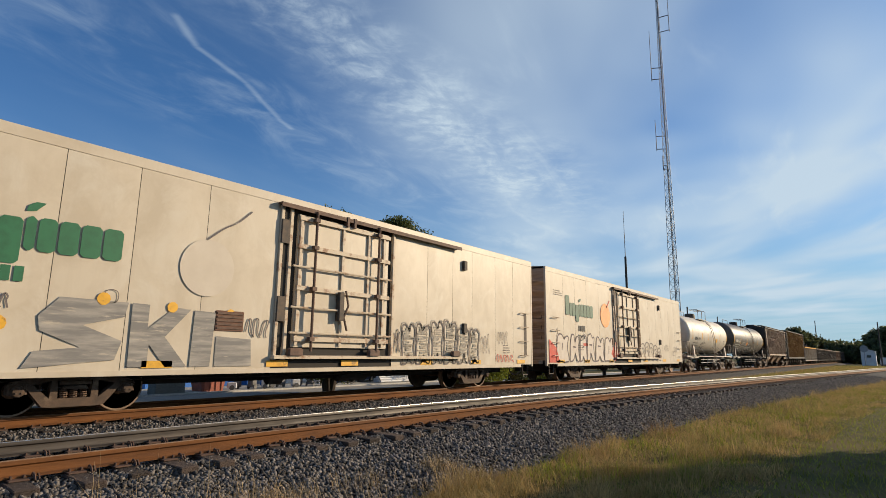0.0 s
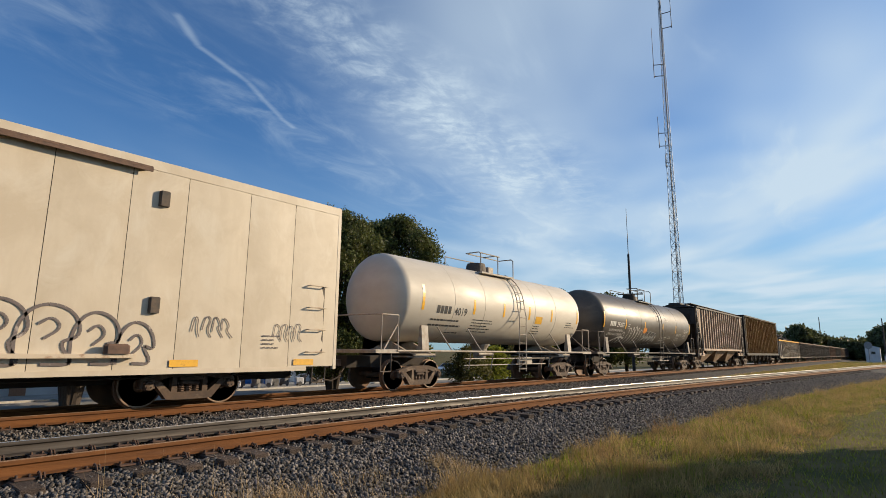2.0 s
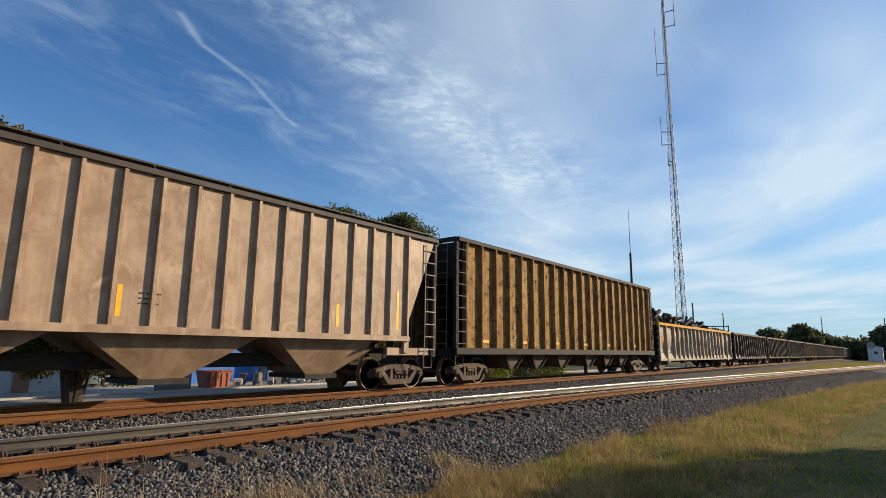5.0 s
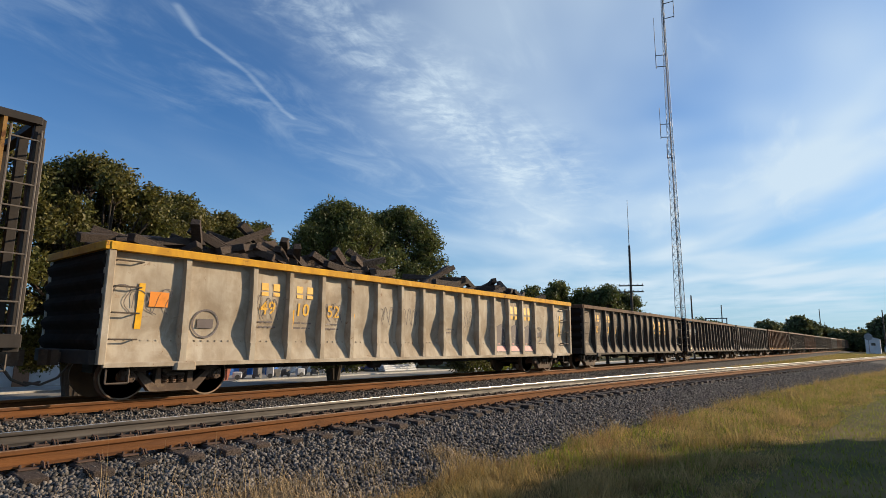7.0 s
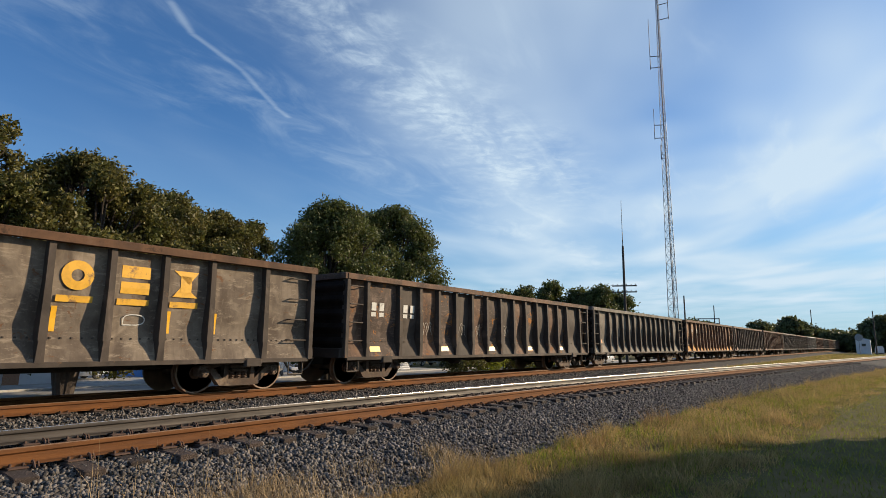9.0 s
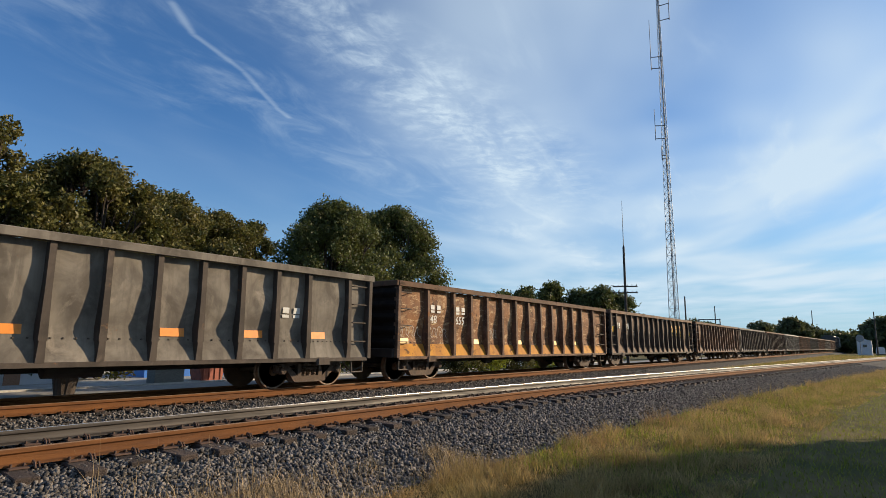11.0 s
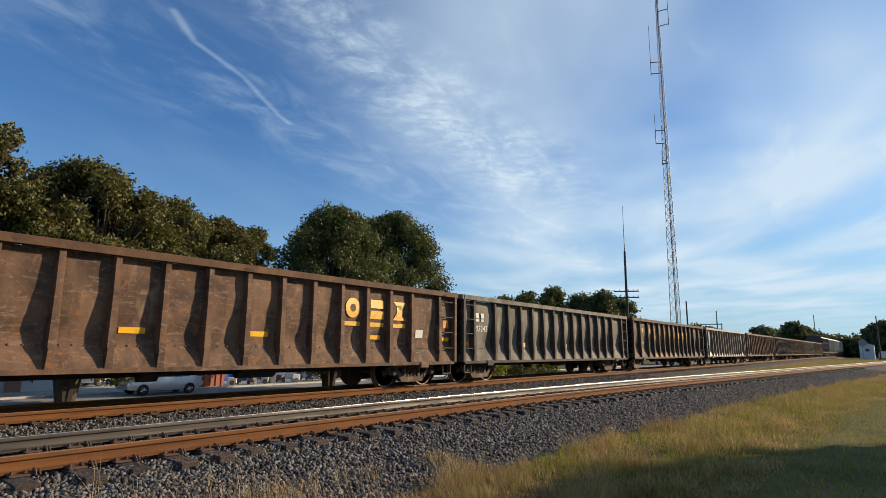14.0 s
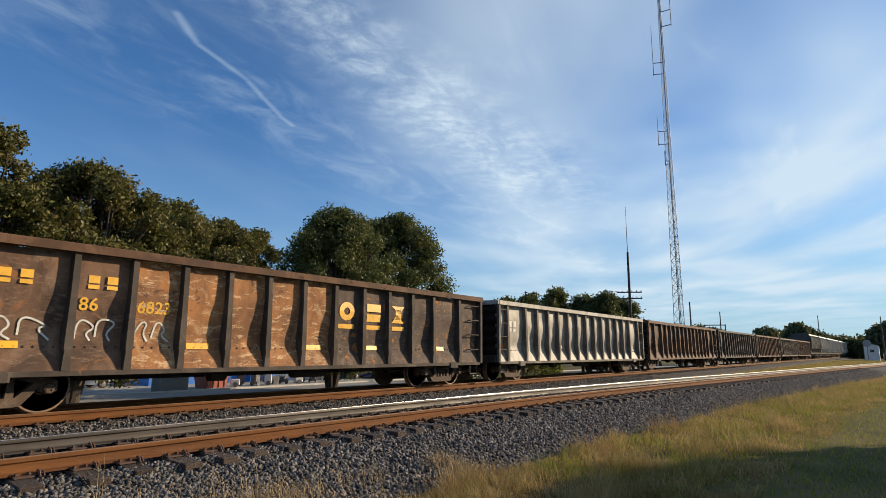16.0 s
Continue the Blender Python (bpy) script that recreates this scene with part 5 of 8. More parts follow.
    if not second:
        big = Paint(F)
        for q in ([(-7.2, 1.75), (-6.9, 2.10), (-5.75, 2.08), (-5.8, 1.80), (-6.5, 1.62), (-5.8, 1.35), (-5.9, 1.0), (-7.35, 0.86), (-7.2, 1.15), (-6.5, 1.22), (-7.15, 1.5)],
                  [(-5.68, 2.08), (-5.35, 2.07), (-5.35, 1.6), (-4.85, 2.05), (-4.5, 2.03), (-5.0, 1.45), (-4.5, 0.86), (-4.95, 0.86), (-5.3, 1.3), (-5.3, 0.86), (-5.66, 0.86)],
                  [(-4.42, 2.02), (-3.95, 2.0), (-4.0, 0.86), (-4.45, 0.86)], [(-3.9, 1.5), (-3.05, 1.45), (-3.0, 0.86), (-3.9, 0.86)]):
            big.poly(q)
        paint("overpaint_patches", big, P_GREY, car, "rolled-on grey overpaint patches")
        throw_up(car, F, 2.05, (0.62, 0.70, 0.62, 0.72, 0.70, 0.55), 0.86, 2.2, rnd)
        paint("scribble", Paint(F).tag(1.68, 2.02, 1.2, 1.95, 3, 0.03, rnd).tag(6.2, 6.8, 1.2, 1.95, 3, 0.02, rnd).tag(7.3, 8.0, 1.55, 2.1, 4, 0.02, rnd), P_DARKTAG, car)
        paint("scribble", Paint(F).tag(-3.2, -2.6, 1.5, 2.0, 3, 0.03, rnd).tag(-1.5, -0.7, 1.4, 2.3, 4, 0.03, rnd).tag(-8.1, -7.6, 1.85, 2.15, 3, 0.03, rnd), P_DARKTAG, car)
        paint("scribble", Paint(F).tag(7.2, 8.4, 0.9, 1.2, 5, 0.03, rnd), P_RED, car)
        paint("yellow_dabs", Paint(lambda u, v: (u, F(u, v)[1] - 0.005, v)).disc(-6.2, 2.12, 0.12, 10).disc(-4.9, 2.05, 0.11, 10).disc(-3.6, 2.0, 0.1, 10).disc(-7.75, 1.6, 0.13, 10), P_YELLOW, car)
    else:
        g = Paint(F)
        u = -9.1
        fill = Paint(flat_side(Y + 0.044))
        for w in (1.3, 1.05, 0.75, 0.95, 1.1, 1.3):
            a = [rnd.uniform(-0.12, 0.12) for _ in range(12)]
            dip = 1.75 if w > 1.0 else 2.12
            foot = 1.3 if w < 1.2 else 0.92
            rim = [(u, 0.9), (u + w * 0.1 + a[0] * 0.5, 2.1 + a[1]), (u + w * 0.42, 2.15 + a[2]), (u + w * 0.55 + a[3], dip + a[4]), (u + w * 0.7, 2.1 + a[5]), (u + w * 0.98, 2.05 + a[6]),
                   (u + w * 0.85 + a[7], 1.5 + a[8]), (u + w, 0.9), (u + w * 0.7, 0.88), (u + w * 0.55 + a[9], foot + a[10]), (u + w * 0.35, 0.92)]
            fill.poly(rim)
            g.line(rim + rim[:1], 0.065)
            g.line([(u + w * 0.42, 1.35 + a[11]), (u + w * 0.46, 1.62 + a[4])] if foot < 1 else [(u + w * 0.3, 1.62 + a[11]), (u + w * 0.62, 1.6 + a[6])], 0.07)
            u += w * 1.03
        paint("pale_fills", fill, mat("faded_pale_spray", (0.60, 0.53, 0.45), 0.7, second=(0.50, 0.42, 0.35), scale=3), car)
        paint("scribble", g, P_PURPLE, car, "faded purple spray outlines")
        paint("red_flashes", Paint(F).poly([(-9.75, 0.86), (-8.75, 0.86), (-9.1, 1.5), (-9.75, 1.85)]).poly([(-2.9, 1.3), (-2.2, 2.0), (-2.0, 1.5), (-1.9, 1.9), (-1.95, 1.1), (-2.4, 0.9)])
              .rect(-6.3, -5.8, 1.62, 1.75), P_RED, car, "faded red spray flashes")
        loops = Paint(F)
        for cu, r, h in ((2.0, 0.5, 1.95), (2.75, 0.45, 2.05), (3.5, 0.5, 2.0), (4.25, 0.42, 1.9), (4.95, 0.36, 1.75)):
            loops.line([(cu - r, 0.9), (cu - r * 1.05, h - 0.35), (cu - r * 0.3, h), (cu + r * 0.7, h - 0.15), (cu + r, h - 0.6), (cu + r * 0.2, 1.3), (cu + r * 0.9, 0.9), (cu - r * 0.2, 0.92)], 0.055)
            loops.line([(cu - r * 0.4, h - 0.4), (cu, h - 0.25), (cu + r * 0.35, h - 0.45), (cu - r * 0.2, h - 0.65)], 0.045)
        paint("scribble", loops, P_DARKTAG, car, "dark spray loops")
        paint("scribble", Paint(F).tag(6.0, 6.9, 1.45, 1.95, 4, 0.025, rnd).tag(8.0, 8.8, 1.4, 1.9, 4, 0.02, rnd), P_DARKTAG, car)


# ---------------------------------------------------------------- tank cars
M_TANKW = mat("dusty_white_tank", (0.58, 0.525, 0.44), 0.45, second=(0.49, 0.435, 0.36), scale=0.9, mix=(0.4, 0.7), stretch=(0.5, 1, 1.6), third=(0.34, 0.28, 0.21),
              third_scale=0.7, third_mix=(0.62, 0.8), rough2=0.6, spec=0.4)
M_TANKB = mat("dusty_black_tank", (0.095, 0.082, 0.068), 0.40, second=(0.07, 0.058, 0.048), scale=1.0, mix=(0.4, 0.7), stretch=(0.5, 1, 1.8), third=(0.14, 0.115, 0.09),
              third_scale=0.8, rough2=0.55, spec=0.4)
M_WHITEBAR = mat("dusty_white_bar", (0.40, 0.36, 0.30), 0.65, second=(0.26, 0.20, 0.15), scale=5)
M_BLACKBAR = mat("dusty_black_bar", (0.085, 0.07, 0.06), 0.65, second=(0.15, 0.12, 0.095), scale=5)


def tank_car(a, b, h0, h1, label, white, marks):
    rnd = random.Random(3 if white else 4)
    car, l = begin("tank_car", label, a, b, "tank car")
    mid = (a + b) / 2
    R, zc = (1.43, 2.93) if white else (1.50, 3.02)
    skin, bar = (M_TANKW, M_WHITEBAR) if white else (M_TANKB, M_BLACKBAR)
    x0, x1 = h0 - mid, h1 - mid
    prof = [(x0 + 0.62 * (1 - math.cos(t)), max(0.02, R * math.sin(t))) for t in np.linspace(0, math.pi / 2, 9)]
    body = part("tank", Shape().lathe(prof + [(x1 + x0 - p, r) for p, r in reversed(prof)], 56, "x", (0, 0, zc)), skin, car, smooth=True)
    for u in (0.22, 0.36, 0.64, 0.78):
        x = x0 + (x1 - x0) * u
        part("weld_seam", Shape().lathe([(x - 0.02, R + 0.002), (x - 0.01, R + 0.007), (x + 0.01, R + 0.007), (x + 0.02, R + 0.002)], 56, "x", (0, 0, zc)), skin, body, smooth=True)
    tx = 4.9 if white else 7.2
    for d in (-1, 1):
        s = Shape()
        arc = [(-R * 0.96 * math.sin(t), zc - R * 0.96 * math.cos(t)) for t in np.linspace(-0.85, 0.85, 9)]
        s.prism(arc + [(1.25, 1.05), (-1.25, 1.05)], "x", d * tx - 0.45, d * tx - 0.35)
        s.prism(arc + [(1.25, 1.05), (-1.25, 1.05)], "x", d * tx + 0.55, d * tx + 0.65)
        s.box(d * tx - 0.45, d * tx + 0.65, -1.2, 1.2, 1.0, 1.12)
        part("saddle", s, bar, car)
        # bracing plate that reaches up the shell
        part("saddle_plate", Shape().prism([(-1.46, 1.22), (-1.40, 2.0), (-1.33, 2.0), (-1.25, 1.22)], "x", d * (tx + 0.15) - 0.16, d * (tx + 0.15) + 0.16), bar, car)
        part("stub_sill", Shape().box(min(d * (tx - 1.3), d * l), max(d * (tx - 1.3), d * l), -0.32, 0.32, 0.70, 1.05), M_UNDER, car)
        part("end_platform", Shape().bev(min(d * (l - 1.0), d * l), max(d * (l - 1.0), d * l), -1.5, 1.5, 1.13, 1.24, 0.02), bar, car)
        rail = Shape()
        for xx in (d * (l - 0.95), d * (l - 0.25)):
            rail.rod((xx, -1.48, 1.2), (xx, -1.48, 2.25), 0.022, 6)
        rail.rod((d * (l - 0.95), -1.48, 2.25), (d * (l - 0.25), -1.48, 2.25), 0.022, 6)
        rail.path([(d * (l - 0.25), -1.48, 2.25), (d * (l - 0.1), -0.8, 2.25), (d * (l - 0.1), 0.8, 2.25), (d * (l - 0.25), 1.48, 2.25), (d * (l - 0.25), 1.48, 1.2)], 0.02, 6)
        part("end_handrail", rail, bar, car, smooth=True)
        part("brace_rod", Shape().rod((d * (l - 0.35), -1.48, 1.22), (d * (l - 1.5), -1.0, 2.1), 0.02, 6), bar, car)
        stirrup(car, d * (l - 0.45), 1.16, -1.48, 0.42, 0.55)
        truck(car, d * tx)
        coupler(car, d * (l + 0.2))
    part("side_rail", Shape().rod((-l + 0.9, -1.5, 1.20), (l - 0.9, -1.5, 1.20), 0.032, 8), bar, car)
    part("side_rail", Shape().rod((-l + 0.9, 1.5, 1.20), (l - 0.9, 1.5, 1.20), 0.032, 8), bar, car)
    for u in (0.2, 0.33, 0.67, 0.8):
        x = x0 + (x1 - x0) * u
        part("rail_bracket", Shape().rod((x, -1.5, 1.2), (x - 0.35, -1.12, 2.0), 0.022, 6), bar, car)
    ps = marks["ladder"] - mid
    # ladder up the side and over the shell, with the top platform
    for xx in (ps - 0.26, ps + 0.26):
        pts = [(xx, -1.56, 0.45), (xx, -1.58, 1.3), (xx, -1.60, 2.6)] + [(xx, -(R + 0.09) * math.cos(t), zc + (R + 0.09) * math.sin(t)) for t in np.linspace(0.0, 1.15, 7)]
        part("ladder_rail", Shape().path(pts, 0.02, 6), bar, car)
    for i in range(13):
        z = 0.55 + i * 0.33
        yy = -1.58 if z < zc else -(R + 0.09) * math.cos(math.asin(min(0.92, (z - zc) / (R + 0.09))))
        if z < zc + 1.35:
            part("rung", Shape().rod((ps - 0.26, yy, z), (ps + 0.26, yy, z), 0.016, 6), bar, car)
    zt = zc + R
    plat = part("top_platform", Shape().bev(ps - 1.9, ps + 0.45, -0.95, -0.35, zt - 0.20, zt - 0.14, 0.01), bar, car)
    rails = Shape()
    for xx in (ps - 1.9, ps - 0.7, ps + 0.45):
        rails.path([(xx, -0.9, zt - 0.15), (xx, -0.9, zt + 0.55), (xx, -0.82, zt + 0.62), (xx, -0.2, zt + 0.62)], 0.022, 6)
    rails.rod((ps - 1.9, -0.85, zt + 0.6), (ps - 0.5, -0.85, zt + 0.6), 0.022, 6).rod((ps - 1.9, -0.2, zt + 0.62), (ps + 0.45, -0.2, zt + 0.62), 0.022, 6)
    rails.path([(ps - 1.9, 0.85, zt - 0.15), (ps - 1.9, 0.85, zt + 0.6), (ps + 0.45, 0.85, zt + 0.6), (ps + 0.45, 0.85, zt - 0.15)], 0.022, 6)
    part("platform_handrail", rails, bar, plat, smooth=True)
    part("dome", Shape().lathe([(zt - 0.1, 0.42), (zt + 0.20, 0.40), (zt + 0.34, 0.36), (zt + 0.38, 0.1)], 20, "z", (ps - 0.95, 0, 0)), M_UNDER if not white else M_IRON, car, smooth=True)
    part("valve_box", Shape().bev(ps - 0.35, ps + 0.05, -0.2, 0.2, zt - 0.05, zt + 0.28, 0.03), bar, car)
    part("outlet_valve", Shape().lathe([(0.95, 0.24), (1.3, 0.3), (1.5, 0.42)], 16, "z", (0, 0, 0)).rod((-0.4, -0.2, 1.1), (0.5, -0.3, 1.1), 0.06, 8), bar, car)
    part("bottom_rod", Shape().rod((-2.8, -1.3, 0.95), (3.4, -1.3, 0.95), 0.02, 5).rod((-2.8, -1.3, 0.72), (3.0, -1.3, 0.72), 0.02, 5), bar, car)
    for x in (-2.6, -1.2, 0.9, 3.2):
        part("hanger_rod", Shape().rod((x, -1.35, 0.6), (x, -1.45, 1.2), 0.02, 5), bar, car)
    part("brake_gear", Shape().bev(1.5, 2.1, -1.2, -0.8, 0.7, 1.0, 0.03), bar, car)
    # markings
    side = round_side(R, zc)
    st = Paint(side)
    for s in marks["stripes"]:
        st.rect(s - mid - 0.06, s - mid + 0.06, 2.50, 3.02 if s != marks["stripes"][0] and s != marks["stripes"][-1] else 3.30, 6)
    paint("reflector_stripes", st, P_REFLECT, car, "yellow reflector stripes")
    ink = P_BLACK if white else P_WHITE
    n0 = marks["number"] - mid
    t = Paint(side)
    drop = 0.16 if white else 0.0
    own = Paint(side)
    for i in range(4):
        own.rect(n0 + i * 0.20, n0 + i * 0.20 + 0.15, 2.60 - drop, 2.85 - drop)
    paint("owner_blocks", own, ink, car)
    if white:
        t.words("4019", n0 + 0.95, 2.42, 0.36)
        t.bars(n0 - 0.2, 2.20, 2.2, 2, 0.17, rnd).bars(n0 + 0.9, 1.82, 0.8, 1, 0.12, rnd)
    else:
        t.words("293007", n0 + 0.95, 2.58, 0.36)
        t.words("LD LMT 205900 LB 93350 KG", n0, 2.34, 0.16).words("LT WT 80100 LB 36350 KG", n0 - 0.05, 2.14, 0.16)
        t.words("AAR ST-470", 71.9 - mid, 2.35, 0.2).bars(71.8 - mid, 2.2, 1.0, 2, 0.12, rnd)
    paint("car_number", t, ink, car)
    small = Paint(side)
    for s, z, w, r in marks["print"]:
        small.bars(s - mid, z, w, r, 0.10, rnd)
    paint("small_print", small, ink, car)
    lab = marks["label"] - mid
    paint("orange_placard", Paint(side).rect(lab - 0.28, lab + 0.28, 2.36, 2.66, 4), P_ORANGE if not white else P_YELLOW, car)
    if not white:
        g = Paint(side)
        for u, w, h in ((63.0, 0.5, 0.75), (63.55, 0.42, 0.8), (63.95, 0.45, 0.85), (64.4, 0.4, 0.8), (64.8, 0.5, 0.7), (62.2, 0.45, 0.5), (61.8, 0.4, 0.4)):
            g.line([(u - mid, 1.75), (u - mid + 0.05, 1.8 + h), (u - mid + w * 0.6, 1.85 + h), (u - mid + w, 1.7 + h * 0.6), (u - mid + w * 0.8, 1.72)], 0.05)
        g.line([(61.2 - mid, 1.8), (62.0 - mid, 2.1), (62.8 - mid, 2.0)], 0.08)
        paint("scribble", g, P_WHITE, car, "white spray loops")
        blob = Paint(side)
        for u, r in ((66.0, 0.42), (66.55, 0.40), (67.1, 0.38), (67.55, 0.32)):
            blob.disc(u - mid, 2.1, r, 20)
        paint("silver_fill", blob, P_SILVER, car, "silver spray bubbles")
        line = Paint(round_side(R + 0.004, zc))
        for u, r in ((66.0, 0.36), (66.55, 0.34), (67.1, 0.32), (67.55, 0.26)):
            line.disc(u - mid, 2.1, r, 20, 1.1, 0.4, 5.6, r - 0.05)
            line.line([(u - mid - 0.1, 1.9), (u - mid, 2.25), (u - mid + 0.12, 2.05)], 0.05)
        paint("bubble_outline", line, P_BLACK, car)

# ---------------------------------------------------------------- hopper cars
M_HOP1 = weathered("rust_stained_grey", (0.39, 0.275, 0.185), (0.25, 0.16, 0.10), (0.20, 0.085, 0.035), (0.50, 0.36, 0.26), (0.66, 0.74))
# Much darker than the side sheets; covers slope sheets, end sheets, posts and sills.
M_HOP1D = weathered("dark_hopper_end", (0.075, 0.058, 0.047), (0.045, 0.035, 0.028), (0.10, 0.055, 0.03), (0.10, 0.078, 0.06), (0.66, 0.72), rough=0.8, spec=0.15)
M_HOP2 = weathered("ochre_hopper_sheet", (0.32, 0.185, 0.06), (0.21, 0.11, 0.04), (0.10, 0.045, 0.024), (0.38, 0.24, 0.10), (0.54, 0.60), streak=0.9, rough=0.7, spec=0.12, fine=1.1, relief=0.5)
M_HOP2B = weathered("black_hopper_rib", (0.035, 0.029, 0.026), (0.024, 0.02, 0.018), (0.10, 0.055, 0.03), (0.05, 0.04, 0.034), (0.64, 0.70), rough=0.7, spec=0.2)
M_HOPROOF = weathered("dark_roof", (0.07, 0.058, 0.05), (0.045, 0.037, 0.032), (0.10, 0.06, 0.035), (0.09, 0.075, 0.062), rough=0.7)


def covered_hopper(a, b):
    rnd = random.Random(12)
    car, l = begin("covered_hopper", "rust-stained grey covered hopper with ribbed sides", a, b, "hopper car")
    Y, z0, z1 = 1.50, 1.55, 4.62
    e0 = 6.72
    for k in (-1, 1):
        # the side sheet, cut to a slope at both ends
        s = Shape().prism([(-e0, z0), (e0, z0), (e0, z0 + 0.2), (l - 0.15, z1), (-l + 0.15, z1), (-e0, z0 + 0.2)], "y", k * Y - 0.02, k * Y + 0.02)
        part("side_sheet", s, M_HOP1, car)
        for i in range(19):
            x = -e0 + 2 * e0 * i / 18
            part("side_rib", Shape().prism([(x - 0.05, k * Y), (x - 0.035, k * (Y + 0.12)), (x + 0.035, k * (Y + 0.12)), (x + 0.05, k * Y)], "z", z0, z1 - 0.02), M_HOP1, car)
        part("top_chord", Shape().bev(-l, l, k * (Y + 0.03) - 0.09, k * (Y + 0.03) + 0.09, z1, z1 + 0.12, 0.02), M_HOPROOF, car)
        part("side_sill", Shape().bev(-e0 - 0.1, e0 + 0.1, k * (Y + 0.04) - 0.09, k * (Y + 0.04) + 0.09, z0 - 0.12, z0 + 0.03, 0.02), M_HOP1, car)
        for d in (-1, 1):
            part("bolster_sill", Shape().bev(min(d * 6.0, d * l), max(d * 6.0, d * l), k * 1.38 - 0.08, k * 1.38 + 0.08, 1.02, 1.24, 0.02), M_HOP1, car)
    for d in (-1, 1):
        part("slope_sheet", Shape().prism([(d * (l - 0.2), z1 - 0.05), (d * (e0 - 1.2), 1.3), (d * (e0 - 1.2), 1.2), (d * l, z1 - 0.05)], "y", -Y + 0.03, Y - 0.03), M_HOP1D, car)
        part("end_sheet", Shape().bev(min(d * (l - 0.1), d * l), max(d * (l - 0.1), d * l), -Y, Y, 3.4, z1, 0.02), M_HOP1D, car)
        for yy in (-1.46, -0.5, 0.5, 1.46):
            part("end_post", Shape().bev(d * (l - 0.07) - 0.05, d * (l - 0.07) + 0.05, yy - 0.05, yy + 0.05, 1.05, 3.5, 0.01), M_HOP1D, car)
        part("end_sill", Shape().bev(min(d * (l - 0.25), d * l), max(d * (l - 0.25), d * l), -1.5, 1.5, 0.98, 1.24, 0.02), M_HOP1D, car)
        ladder(car, M_WHITEBAR, d * (l - 0.35) - 0.25, d * (l - 0.35) + 0.25, 1.0, 4.5, -1.5, 9, 0.07)
        stirrup(car, d * (l - 0.35), 1.02)
        ladder(car, M_HOP1D, -1.1, -0.6, 1.1, 4.5, d * l + (0.06 if d < 0 else 0), 9, 0.06 * (1 if d < 0 else -1), axis="y")
        part("gusset", Shape().bev(d * 6.75 - 0.12, d * 6.75 + 0.12, -1.54, -1.44, 1.1, 1.55, 0.02), M_HOP1, car)
        truck(car, d * 6.95)
        coupler(car, d * (l + 0.15))
    roof = Shape().prism([(-Y, z1 + 0.05), (-0.5, z1 + 0.28), (0.5, z1 + 0.28), (Y, z1 + 0.05)], "x", -l + 0.05, l - 0.05)
    part("roof", roof, M_HOPROOF, car)
    walkway = part("running_board", Shape().bev(-l, l, -1.25, -0.75, z1 + 0.30, z1 + 0.34, 0.005), M_HOPROOF, car)
    for i in range(10):
        x = -l + 0.5 + (2 * l - 1) * i / 9
        part("board_support", Shape().rod((x, -1.45, z1 + 0.1), (x, -1.2, z1 + 0.3), 0.02, 5), M_HOPROOF, walkway)
        part("roof_hatch", Shape().bev(x - 0.5, x + 0.5, -0.45, 0.45, z1 + 0.26, z1 + 0.42, 0.05), M_HOPROOF, car)
    for c in (-4.2, 0.0, 4.2):
        s = Shape()
        t = [(c - 2.05, -1.45, z0), (c + 2.05, -1.45, z0), (c + 2.05, 1.45, z0), (c - 2.05, 1.45, z0), (c - 0.45, -0.7, 0.52), (c + 0.45, -0.7, 0.52), (c + 0.45, 0.7, 0.52), (c - 0.45, 0.7, 0.52)]
        s.add(t, [(0, 1, 2, 3), (7, 6, 5, 4), (0, 4, 5, 1), (1, 5, 6, 2), (2, 6, 7, 3), (3, 7, 4, 0)])
        part("hopper_bay", s, M_HOP1, car)
        part("outlet_gate", Shape().bev(c - 0.55, c + 0.55, -0.8, 0.8, 0.40, 0.52, 0.02), M_UNDER, car)
    part("centre_sill", Shape().box(-l + 0.3, l - 0.3, -0.3, 0.3, 0.72, 1.05), M_UNDER, car)
    F = flat_side(Y + 0.02)
    p = Paint(F)
    for u in (-6.55, -4.2, -1.4, 1.5, 4.0, 6.3):
        p.rect(u, u + 0.1, 1.75, 2.35 if abs(u) < 6 else 2.9)
    paint("reflector_stripes", p, P_REFLECT, car, "yellow reflector stripes")
    paint("small_print", Paint(F).bars(-4.6, 1.85, 0.5, 3, 0.12, rnd).bars(-4.4, 3.0, 0.5, 2, 0.2, rnd).bars(-1.0, 2.2, 0.5, 3, 0.1, rnd), P_BLACK, car)


